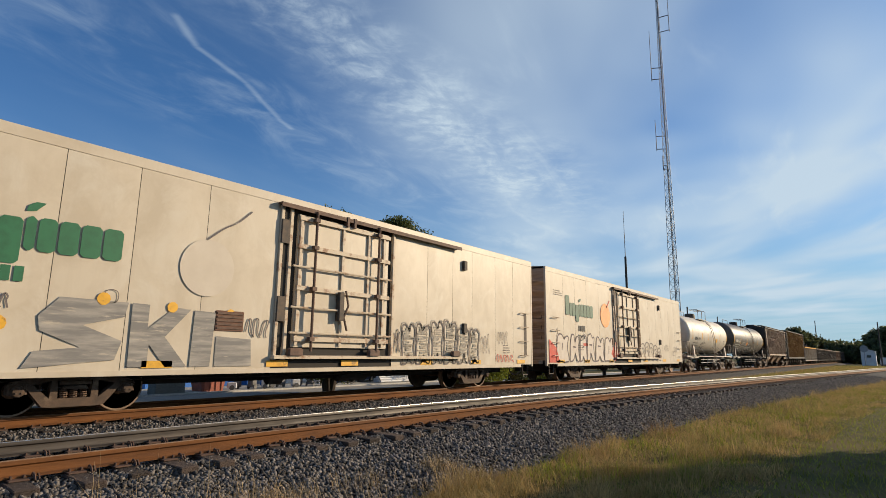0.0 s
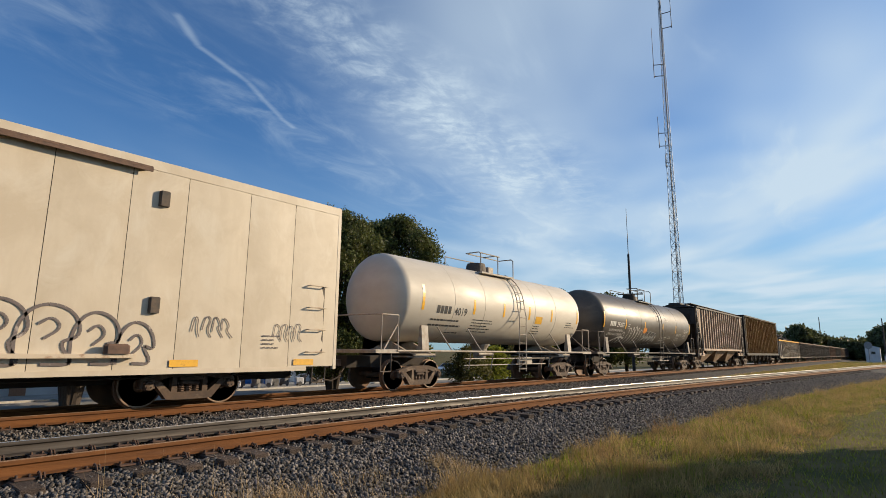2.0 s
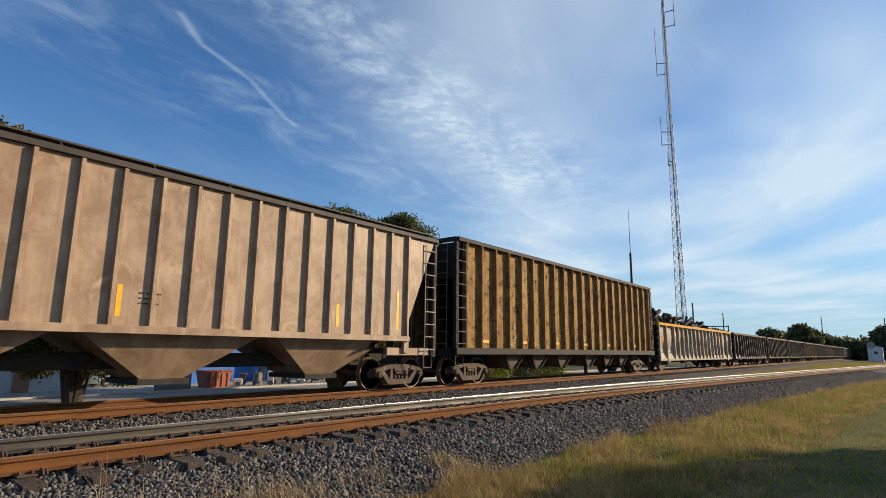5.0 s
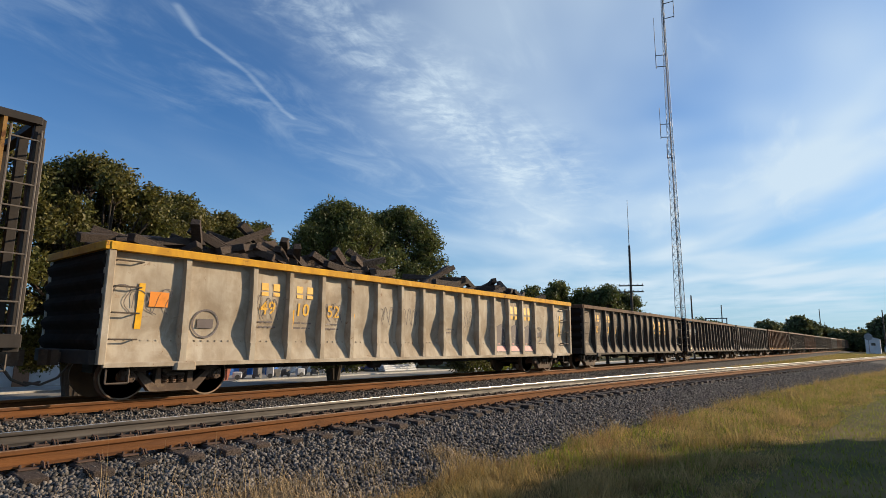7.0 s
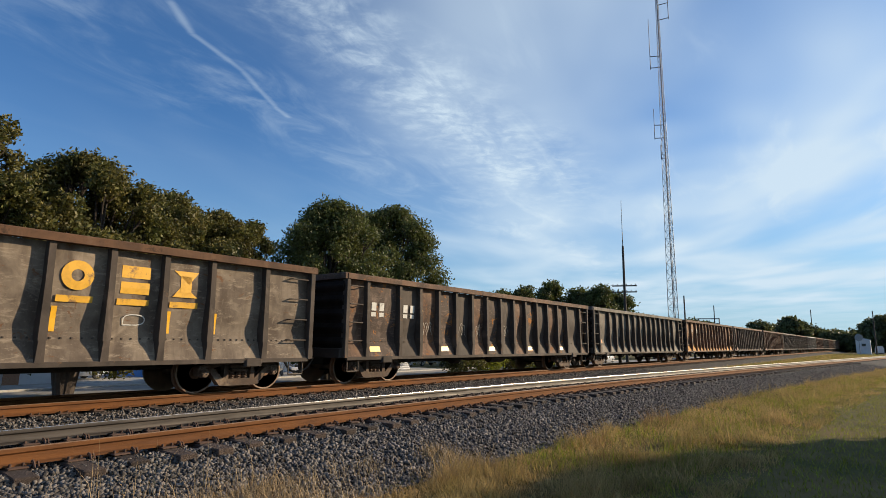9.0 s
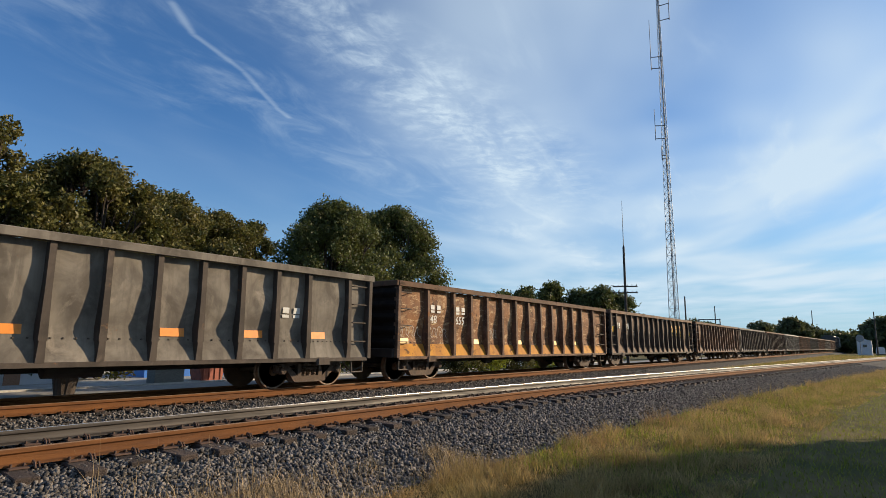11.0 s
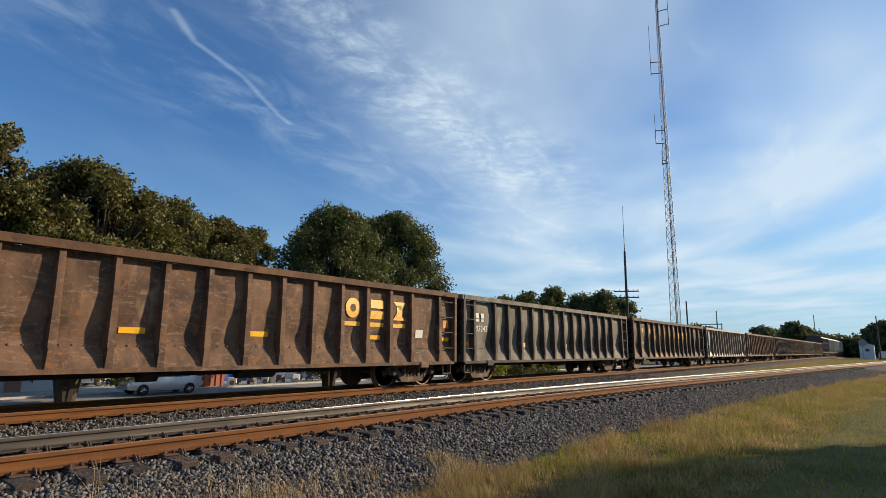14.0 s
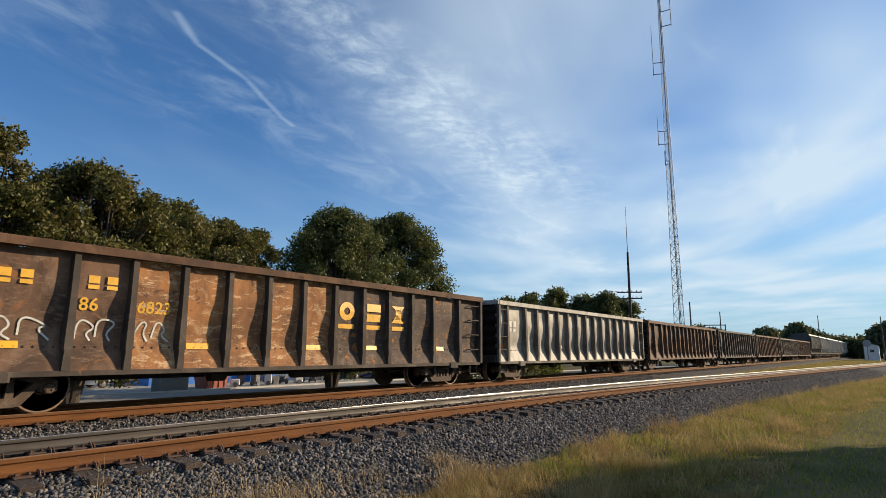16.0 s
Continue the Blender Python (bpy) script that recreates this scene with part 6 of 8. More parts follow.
def open_hopper(a, b):
    rnd = random.Random(13)
    car, l = begin("open_hopper", "ochre open-top hopper with black ribs and rust scars", a, b, "hopper car")
    Y, z0, z1 = 1.46, 1.27, 4.90
    xs = [-9.15 + 18.3 * i / 20 for i in range(21)]
    for k in (-1, 1):
        for p, q in zip(xs, xs[1:]):
            s = Shape()
            nx, nz = 3, 10
            for i in range(nx + 1):
                for j in range(nz + 1):
                    u, v = i / nx, j / nz
                    crease = 0.02 * math.exp(-((u - 0.5) / 0.16) ** 2)
                    s.v.append((p + (q - p) * u, k * (Y + crease + 0.016 * noise.noise((p * 2 + u, v * 5, 2.0 + k))), z0 + (z1 - z0) * v))
            n = nz + 1
            s.f = [(i * n + j, (i + 1) * n + j, (i + 1) * n + j + 1, i * n + j + 1) for i in range(nx) for j in range(nz)]
            part("side_sheet", s, M_HOP2, car, smooth=True)
        for x in xs:
            rib = Shape().prism([(x - 0.055, k * (Y - 0.02)), (x - 0.03, k * (Y + 0.17)), (x + 0.025, k * (Y + 0.17)), (x + 0.05, k * (Y - 0.02))], "z", z0, z1)
            part("side_rib", rib, M_HOP2, car)
        part("top_chord", Shape().bev(-l + 0.1, l - 0.1, k * (Y + 0.06) - 0.12, k * (Y + 0.06) + 0.12, z1, z1 + 0.14, 0.02), M_HOP2B, car)
        part("side_sill", Shape().bev(-l, l, k * (Y + 0.06) - 0.13, k * (Y + 0.06) + 0.13, 1.05, z0, 0.02), M_HOP2B, car)
    for d in (-1, 1):
        part("slope_sheet", Shape().prism([(d * (l - 0.9), z1), (d * (l - 4.4), 1.15), (d * (l - 4.4), 1.05), (d * (l - 0.75), z1)], "y", -Y, Y), M_HOP2B, car)
        part("end_sheet", Shape().bev(d * (l - 0.72) - 0.04, d * (l - 0.72) + 0.04, -Y, Y, 3.7, z1 + 0.1, 0.02), M_HOP2B, car)
        for yy in (-1.5, -0.6, 0.6, 1.5):
            part("end_post", Shape().bev(d * (l - 0.12) - 0.08, d * (l - 0.12) + 0.08, yy - 0.07, yy + 0.07, 1.05, z1 + 0.1, 0.015), M_HOP2B, car)
        part("end_beam", Shape().bev(d * (l - 0.12) - 0.09, d * (l - 0.12) + 0.09, -1.56, 1.56, z1, z1 + 0.14, 0.02), M_HOP2B, car)
        part("end_sill", Shape().bev(d * (l - 0.12) - 0.12, d * (l - 0.12) + 0.12, -1.56, 1.56, 0.98, 1.24, 0.02), M_HOP2B, car)
        ladder(car, M_BLACKBAR, d * (l - 0.32) - 0.22, d * (l - 0.32) + 0.22, 1.2, 4.8, -1.56, 9, 0.06)
        ladder(car, M_BLACKBAR, -1.2, -0.7, 1.2, 4.8, d * l + (0.06 if d < 0 else 0.0), 9, 0.06 * (1 if d < 0 else -1), axis="y")
        stirrup(car, d * (l - 0.35), 1.05)
        truck(car, d * 8.25)
        coupler(car, d * (l + 0.15))
    part("centre_sill", Shape().box(-l + 0.3, l - 0.3, -0.35, 0.35, 0.72, 1.15), M_UNDER, car)
    for c in (-5.6, -3.6, -1.4, 1.4, 3.6, 5.6):
        s = Shape().add([(c - 0.72, -1.3, 1.08), (c + 0.72, -1.3, 1.08), (c + 0.72, 1.3, 1.08), (c - 0.72, 1.3, 1.08), (c - 0.18, -1.15, 0.5), (c + 0.18, -1.15, 0.5), (c + 0.18, 1.15, 0.5),
                         (c - 0.18, 1.15, 0.5)], [(0, 1, 2, 3), (7, 6, 5, 4), (0, 4, 5, 1), (1, 5, 6, 2), (2, 6, 7, 3), (3, 7, 4, 0)])
        pocket = part("hopper_pocket", s, M_CASTING, car)
        for e in (-1, 1):
            part("pocket_strap", Shape().rod((c + e * 0.78, -1.34, 1.08), (c + e * 0.2, -1.2, 0.48), 0.05, 5), M_UNDER, pocket)
    F = flat_side(Y + 0.03)
    p = Paint(F)
    for u in (-7.9, -5.2, -2.4, 0.45, 3.2, 6.9, 8.4):
        p.rect(u - 0.25, u + 0.25, 1.46, 1.56, 1)
    paint("reflector_strips", p, P_REFLECT, car)
    g = Paint(F)
    for u, w in ((0.75, 0.5), (1.45, 0.6), (2.4, 0.55), (3.35, 0.5), (4.3, 0.5), (6.1, 0.4), (-2.0, 0.5), (-6.0, 0.6)):
        for _ in range(16):
            c = (u + rnd.uniform(-0.34, 0.34), 1.62 + rnd.uniform(-0.26, 0.5))
            r = rnd.uniform(0.02, 0.12)
            g.poly([(c[0] + r * rnd.uniform(0.4, 1) * math.cos(t), c[1] + r * rnd.uniform(0.1, 0.4) * math.sin(t)) for t in np.linspace(0, 5.6, 8)])
    paint("scribble", g, P_FAINT, car, "flaking pale spray paint")
    scars = Paint(flat_side(Y + 0.026))
    for p0, q0 in zip(xs, xs[1:]):
        for _ in range(9):
            u, v = rnd.gauss((p0 + q0) / 2, 0.14), 1.4 + 3.2 * rnd.random() ** 1.7
            w, h = rnd.uniform(0.02, 0.15), rnd.uniform(0.006, 0.03) * (4 if rnd.random() < 0.15 else 1)
            u = max(p0 + 0.16 + w, min(q0 - 0.14 - w, u))
            scars.poly([(u + w * rnd.uniform(0.5, 1) * math.cos(t), v + h * rnd.uniform(0.4, 1) * math.sin(t)) for t in np.linspace(0, 5.5, 7)])
        z = 4.5
        while z > 2.0:
            e = rnd.uniform(0.1, 0.5)
            scars.rect((p0 + q0) / 2 - rnd.uniform(0.002, 0.012), (p0 + q0) / 2 + rnd.uniform(0.002, 0.010), z - e, z, 1)
            z -= e + rnd.uniform(0.05, 0.4)
    paint("rust_scars", scars, mat("rust_scar", (0.16, 0.065, 0.03), 0.9, second=(0.10, 0.045, 0.025), scale=14), car, "flaked rust scars")


# ---------------------------------------------------------------- gondolas
# Gondola ends: grime with painted shade, near-black so gaps between cars stay dark.
M_SHADED_END = weathered("grimy_shaded_end_steel", (0.026, 0.021, 0.018), (0.018, 0.015, 0.013), (0.045, 0.028, 0.019), (0.034, 0.027, 0.022), (0.62, 0.70), rough=0.95, spec=0.05)


SIDE_Z = (0.74, 0.95, 1.14, 1.40, 1.75, 2.20, 2.88)
SIDE_Y = (1.535, 1.47, 1.395, 1.355, 1.39, 1.425, 1.395)


def gondola_side(z):
    """How far out a gondola's side sheet lies at a height: flared at the sill, hollow above it, full in the middle."""
    return float(np.interp(z, SIDE_Z, SIDE_Y))


def gondola(a, b, label, panel, rib, chord, ribs, rnd_seed, near=True, dents=0.03, low=None):
    """An open gondola: sheets between hat-shaped ribs, a sloping lower edge, chords, ends, ladders, trucks. ribs: (outermost, inner span, bays)."""
    car, l = begin("gondola_car", label, a, b, "gondola car")
    rnd = random.Random(rnd_seed)
    zb, zk, zt, top = 0.74, 1.14, 2.88, 3.04
    outer, span, bays = ribs
    xs = [-outer] + [-span + 2 * span * i / bays for i in range(bays + 1)] + [outer]
    cuts = [-l + 0.03] + xs + [l - 0.03]

    for k in (-1, 1):
        for p, q in zip(cuts, cuts[1:]):
            s = Shape()
            nx = 6 if near and k < 0 else 2
            zs = [zb, zb + 0.1, zb + 0.2, zb + 0.3, zk] + [zk + (zt - zk) * j / (12 if near and k < 0 else 5) for j in range(1, (13 if near and k < 0 else 6))]
            sd = rnd.uniform(0, 50)
            for i in range(nx + 1):
                for j, z in enumerate(zs):
                    u = i / nx
                    push = dents * (noise.noise((u * 1.6 + sd, z * 1.3, 1.0)) + 0.6 * noise.noise((u * 3.5 + sd, z * 3.1, 5.0))) * math.sin(math.pi * u) * (z > zk)
                    s.v.append((p + (q - p) * u, k * (gondola_side(z) + min(push * 1.8, 0.012)), z))
            n = len(zs)
            s.f = [(i * n + j, (i + 1) * n + j, (i + 1) * n + j + 1, i * n + j + 1) for i in range(nx) for j in range(n - 1)]
            if low and k < 0:
                foot, head = Shape(), Shape()
                for sheet, a0, a1 in ((foot, 0, 5), (head, 4, n)):
                    m = a1 - a0
                    sheet.v = [s.v[i * n + j] for i in range(nx + 1) for j in range(a0, a1)]
                    sheet.f = [(i * m + j, (i + 1) * m + j, (i + 1) * m + j + 1, i * m + j + 1) for i in range(nx) for j in range(m - 1)]
                part("lower_sheet", foot, low, car, smooth=True)
                s = head
            part("side_sheet", s, panel(cuts.index(p)) if callable(panel) else panel, car, smooth=True)
        for x in xs:
            s = Shape()
            prof = [(zb + 0.02, 1.585), (zk, 1.60), (2.1, 1.575), (zt, 1.55)]
            for (za, ya), (zc, yc) in zip(prof, prof[1:]):
                wa = 0.07 if za < 1.2 else 0.055
                va = [(x - wa - 0.02, k * 1.29, za), (x - wa, k * ya, za), (x + wa, k * ya, za), (x + wa + 0.02, k * 1.29, za)]
                vc = [(x - 0.075, k * 1.29, zc), (x - 0.055, k * yc, zc), (x + 0.055, k * yc, zc), (x + 0.075, k * 1.29, zc)]
                s.add(va + vc, [(0, 1, 5, 4), (1, 2, 6, 5), (2, 3, 7, 6)])
            part("side_rib", s, rib, car)
        part("top_chord", Shape().bev(-l, l, k * 1.52 - 0.10, k * 1.52 + 0.085, zt, top, 0.02), chord, car)
        part("side_sill", Shape().bev(-l + 0.1, l - 0.1, k * 1.53 - 0.05, k * 1.53 + 0.045, zb - 0.06, zb + 0.03, 0.012), rib, car)
        part("inner_sheet", Shape().box(-l + 0.05, l - 0.05, k * 1.24 - 0.012, k * 1.24 + 0.012, 1.1, zt), rib, car)
    if near:
        rv = Shape()
        for p, q in zip(cuts, cuts[1:]):
            n = max(2, int((q - p - 0.3) / 0.13))
            for i in range(n):
                x = p + 0.17 + (q - p - 0.34) * i / max(1, n - 1)
                rv.bev(x - 0.018, x + 0.018, -1.405, -1.36, zk + 0.03, zk + 0.062, 0.006)
        tagged(part("rivet_row", rv, rib, car), kind="stuff")
    for d in (-1, 1):
        e = part("end_wall", Shape().box(min(d * l, d * (l - 0.05)), max(d * l, d * (l - 0.05)), -1.52, 1.52, 0.95, zt), M_SHADED_END, car)
        for i in range(5):
            z = 1.15 + i * 0.38
            r = Shape().prism([(0.0, z - 0.15), (0.07, z - 0.03), (0.08, z + 0.03), (0.0, z + 0.15)], "y", -1.5, 1.5)
            r.v = [(d * (l + v[0]), v[1], v[2]) for v in r.v]
            part("end_rib", r, M_SHADED_END, e)
        part("end_chord", Shape().bev(d * l - 0.09, d * l + 0.09, -1.6, 1.6, zt, top + 0.005, 0.02), chord, car)
        part("corner_post", Shape().bev(d * (l - 0.06) - 0.07, d * (l - 0.06) + 0.07, -1.6, -1.42, zb, zt, 0.015), rib, car)
        part("corner_post", Shape().bev(d * (l - 0.06) - 0.07, d * (l - 0.06) + 0.07, 1.42, 1.6, zb, zt, 0.015), rib, car)
        part("end_sill", Shape().bev(d * l - 0.12, d * l + 0.12, -1.5, 1.5, 0.74, 1.0, 0.02), M_UNDER, car)
        if near:
            ladder(car, M_IRON, d * (l - 0.42) - 0.24, d * (l - 0.42) + 0.24, 1.2, 2.7, -1.38, 4, 0.17, False, "grab_irons")
            ladder(car, M_IRON, -1.35, -0.85, 1.2, 2.7, d * l + (0.15 if d < 0 else -0.02), 4, 0.12 * (1 if d < 0 else -1), False, "grab_irons", "y")
            stirrup(car, d * (l - 0.4), 0.76)
            part("jacking_pad", Shape().bev(d * (l - 1.65) - 0.22, d * (l - 1.65) + 0.22, -1.62, -1.45, 0.60, 0.78, 0.04), rib, car)
        truck(car, d * (l - 1.68), near)
        coupler(car, d * (l + 0.12))
    part("floor", Shape().box(-l + 0.06, l - 0.06, -1.26, 1.26, 1.02, 1.10), M_UNDER, car)
    under_gear(car, l, 0.86, rnd)
    return car, l, cuts


def bay_paint(car, cuts, shapes, material, name="paint_marks", label=""):
    """Paint on chosen bays. shapes(paint, bay, u0, u1) draws; bays count from the car's front."""
    p = Paint(lambda u, v: (u, -gondola_side(v) - 0.017, v))
    for i, (a, b) in enumerate(zip(cuts, cuts[1:])):
        shapes(p, i, a + 0.13, b - 0.1)
        if name == "car_number" and p.v:
            paint(name, p, material, car, label)
            p = Paint(p.side)
    if p.v:
        paint(name, p, material, car, label)


def second_coat(p):
    """The same paint, laid just proud of the first."""
    p.side = lambda u, v: (u, -gondola_side(v) - 0.022, v)
    return p


def block_mark(p, u0, u1, v0, v1, kind):
    """One worn block of an owner's emblem and the bar under it."""
    w = u1 - u0
    if kind == 0:
        p.disc((u0 + u1) / 2, (v0 + v1) / 2, w / 2, 20, (v1 - v0) / w, 0, 6.2832, w * 0.2)
    elif kind == 1:
        p.rect(u0, u1, v0, v0 + (v1 - v0) * 0.42, 2).rect(u0, u1, v0 + (v1 - v0) * 0.56, v1, 2)
    else:
        p.poly([(u0, v1), (u1, v1), ((u0 + u1) / 2 + w * 0.12, (v0 + v1) / 2)]).poly([(u0, v0), ((u0 + u1) / 2 - w * 0.12, (v0 + v1) / 2), (u1, v0)])
        p.rect((u0 + u1) / 2 - w * 0.22, (u0 + u1) / 2 + w * 0.22, v0 + 0.1, v1 - 0.1, 2)
    p.rect(u0 - 0.04, u1 + 0.02, v0 - 0.22, v0 - 0.10, 1)


def build_gondolas():
    cream = weathered("dirty_cream_gondola", (0.422, 0.363, 0.285), (0.285, 0.225, 0.161), (0.192, 0.106, 0.0551), (0.468, 0.414, 0.34), (0.62, 0.68), rough=0.7, spec=0.14)
    yellow = weathered("yellow_chord_paint", (0.62, 0.32, 0.025), (0.46, 0.225, 0.025), (0.16, 0.085, 0.04), (0.64, 0.38, 0.07), (0.60, 0.65), fine=1.6, rough=0.7, spec=0.14)
    greybrown = weathered("grey_brown_steel", (0.202, 0.161, 0.121), (0.0958, 0.0725, 0.0554), (0.151, 0.0756, 0.0384), (0.322, 0.262, 0.196), (0.59, 0.64), scuff=0.6, rough=0.7, spec=0.14)
    brown = weathered("brown_steel", (0.163, 0.0945, 0.0602), (0.072, 0.045, 0.0324), (0.225, 0.103, 0.045), (0.253, 0.171, 0.117), (0.58, 0.63), scuff=0.6, rough=0.7, spec=0.14)
    warm = weathered("warm_brown_chord", (0.132, 0.0704, 0.04), (0.076, 0.044, 0.0288), (0.056, 0.036, 0.0264), (0.16, 0.096, 0.06), rough=0.7, spec=0.14)
    slate = weathered("slate_steel", (0.192, 0.168, 0.138), (0.096, 0.0816, 0.0672), (0.179, 0.096, 0.0541), (0.288, 0.246, 0.198), (0.64, 0.70), rough=0.7, spec=0.14)
    flame = weathered("bright_rust_steel", (0.50, 0.225, 0.03), (0.33, 0.14, 0.03), (0.12, 0.065, 0.035), (0.54, 0.29, 0.06), (0.57, 0.62), rough=0.7, spec=0.14)
    scraped = weathered("scraped_orange_steel", (0.33, 0.15, 0.06), (0.17, 0.085, 0.045), (0.09, 0.055, 0.04), (0.55, 0.38, 0.22), (0.58, 0.64), scuff=0.9, rough=0.7, spec=0.14)
    scorch = weathered("scorched_steel", (0.0975, 0.0702, 0.0556), (0.0585, 0.042, 0.0331), (0.351, 0.146, 0.039), (0.205, 0.146, 0.112), (0.57, 0.61), scuff=0.6, rough=0.7, spec=0.14)
    patch = weathered("patchy_rust_steel", (0.25, 0.12, 0.055), (0.13, 0.065, 0.038), (0.07, 0.045, 0.034), (0.50, 0.35, 0.20), (0.56, 0.62), scuff=0.9, rough=0.7, spec=0.14)
    pale = weathered("pale_grey_steel", (0.38, 0.345, 0.29), (0.23, 0.20, 0.16), (0.14, 0.085, 0.05), (0.46, 0.43, 0.385), (0.61, 0.67), rough=0.55, spec=0.25)
    dark = weathered("dark_steel", (0.0875, 0.0688, 0.0562), (0.0525, 0.0425, 0.035), (0.175, 0.0975, 0.0525), (0.15, 0.115, 0.09), (0.61, 0.67), rough=0.7, spec=0.14)
    LONG, A, B = (8.10, 6.51, 13), (7.04, 5.68, 12), (6.47, 5.10, 10)
    rnd = random.Random(77)

    def blocks(first, v0=2.0, v1=2.55):
        return lambda p, i, u0, u1: block_mark(p, u0 + 0.08, u0 + 0.62, v0, v1, i - first) if first <= i < first + 3 else None

    def strips(bays, v0=1.30, v1=1.46, wide=0.42):
        return lambda p, i, u0, u1: p.rect(u0 + 0.05, u0 + 0.05 + wide, v0, v1, 1) if i in bays else None

    def uprights(bays, v0=1.35, v1=2.15):
        return lambda p, i, u0, u1: p.rect(u0, u0 + 0.09, v0, v1, 2) if i in bays else None

    def words(pairs, v, size=0.42, du=0.1):
        return lambda p, i, u0, u1: p.words(pairs[i], u0 + du, v, size) if i in pairs else None

    def tags(bays, v0, v1, n, w):
        return lambda p, i, u0, u1: p.tag(u0, u1 - 0.1, v0, v1, n, w, rnd) if i in bays else None

    def squares(bays, v0, v1):
        def f(p, i, u0, u1):
            if i in bays:
                for k in range(2):
                    a = u0 + 0.12 + k * 0.32
                    p.rect(a, a + 0.19, v0, v0 + (v1 - v0) * 0.3, 1).rect(a, a + 0.19, v0 + (v1 - v0) * 0.42, v1, 1)
        return f
    # long cream gondola with a yellow chord and a load of scrap ties
    car, l, c = gondola(114.6, 133.95, "long dirty cream gondola with a yellow top edge and scrap load", cream, cream, yellow, LONG, 1)
    bay_paint(car, c, squares((2, 3), 2.25, 2.55), P_YELLOW, "owner_blocks")
    bay_paint(car, c, words({2: "49", 3: "10", 4: "52"}, 1.82, 0.44), P_YELLOW, "car_number")
    bay_paint(car, c, uprights((3, 5, 8, 11), 1.35, 1.95), P_REFLECT, "reflector_stripes")
    bay_paint(car, c, lambda p, i, u0, u1: p.rect(u0 + 0.72, u0 + 1.1, 1.85, 2.15, 1) if i == 0 else None, P_ORANGE, "orange_placard")
    bay_paint(car, c, lambda p, i, u0, u1: p.rect(u0 + 0.50, u0 + 0.62, 1.4, 2.3, 2) if i == 0 else None, P_REFLECT, "reflector_stripes")
    bay_paint(car, c, tags((0, 2, 4, 6, 7, 10), 1.7, 2.3, 3, 0.018), P_DARKTAG, "scribble")
    bay_paint(car, c, lambda p, i, u0, u1: p.bars(u0 + 0.1, 1.62, 0.55, 2, 0.12, rnd) if i in (2, 3, 4, 9) else None, P_DARKTAG, "small_print")
    bay_paint(car, c, squares((13, 14), 2.1, 2.6), P_YELLOW, "owner_blocks")
    pink = coat("pink_spray", (0.45, 0.17, 0.17), 0.6, (0.30, 0.15, 0.14))
    bay_paint(car, c, lambda p, i, u0, u1: p.poly([(u0 - 0.05, 0.86), (u1, 0.86), (u1 + 0.02, 1.13), (u0 - 0.08, 1.13)])
              .poly([(u0 - 0.05, 1.15), (u1, 1.15), (u1 - 0.04, 1.72), (u0 + 0.5, 1.92), (u0, 1.74)]) if i in (12, 13, 14) else None, P_DARKTAG, "overpaint_patches", "dark spray ground")

    def rings(p, i, u0, u1):
        if i in (12, 13, 14):
            for cu, cv, r in ((0.24, 1.5, 0.19), (0.56, 1.42, 0.20), (0.36, 1.24, 0.09)):
                p.disc(u0 + cu, cv, r, 14, 1.15, 0, 6.2832, r * 0.62)
            p.rect(u0, u1 - 0.05, 0.90, 1.08, 2).line([(u0, 1.2), (u0 + 0.3, 1.75), (u0 + 0.7, 1.2)], 0.06)
    bay_paint(car, c, lambda p, i, u0, u1: rings(second_coat(p), i, u0, u1), pink, "scribble", "pink spray rings")
    bay_paint(car, c, lambda p, i, u0, u1: second_coat(p).tag(u0 + 0.05, u1 - 0.1, 1.2, 1.85, 2, 0.03, rnd) if i in (12, 13, 14) else None, P_WHITE, "scribble")
    bay_paint(car, c, lambda p, i, u0, u1: p.line([(u0 + 0.4 + 0.3 * math.cos(t), 1.55 + 0.3 * math.sin(t)) for t in np.linspace(0, 6.3, 12)], 0.04)
              .rect(u0 + 0.22, u0 + 0.58, 1.45, 1.65, 1) if i in (1, 15) else None, P_DARKTAG, "scribble")
    bay_paint(car, c, lambda p, i, u0, u1: p.rect(u0 - 0.02, u0 + 0.10, 1.16, 1.75, 2) if i == 15 else p.rect(u0 + 0.62, u0 + 0.70, 1.5, 2.4, 2) if i == 16 else None, P_REFLECT, "paint_marks")
    load = tagged(new("scrap_tie_load"), "pile of dark broken wooden ties in the gondola", "scrap load")
    for i in range(170):
        x = rnd.choice((rnd.uniform(-l + 1.0, -1.5), rnd.uniform(-l + 1.0, -1.5), rnd.uniform(1.5, l - 1.3)))
        hump = 0.35 + 0.55 * abs(math.sin(x * 0.8))
        s = Shape().bev(-rnd.uniform(0.6, 1.25), rnd.uniform(0.6, 1.25), -0.10, 0.10, -0.09, 0.09, 0.012)
        up = rnd.random()
        wide = 60 if up > 0.6 else 14
        part("broken_tie", s, M_TIE, load, at=pose(x, rnd.uniform(-0.7, 0.7) * (0.4 if up > 0.6 else 1), 2.78 + hump * up, rnd.uniform(-20, 20), rnd.uniform(-26, 30) * (0.4 + up), rnd.uniform(-wide, wide)))
    part("tie_heap", Shape().prism([(-1.18, 1.12), (-1.18, 2.55), (0.0, 2.95), (1.18, 2.55), (1.18, 1.12)], "x", -l + 0.3, l - 0.3), M_TIE, load)
    load.matrix_basis = pose(124.275, TRAIN_Y, 0)
    MOVING.append((load, 124.275))
    car, l, c = gondola(135.3, 151.0, "grey-brown gondola with worn yellow emblem blocks", greybrown, dark, warm, B, 2)
    bay_paint(car, c, blocks(9, 2.05, 2.6), P_YELLOW, "owner_blocks", "worn yellow emblem blocks")
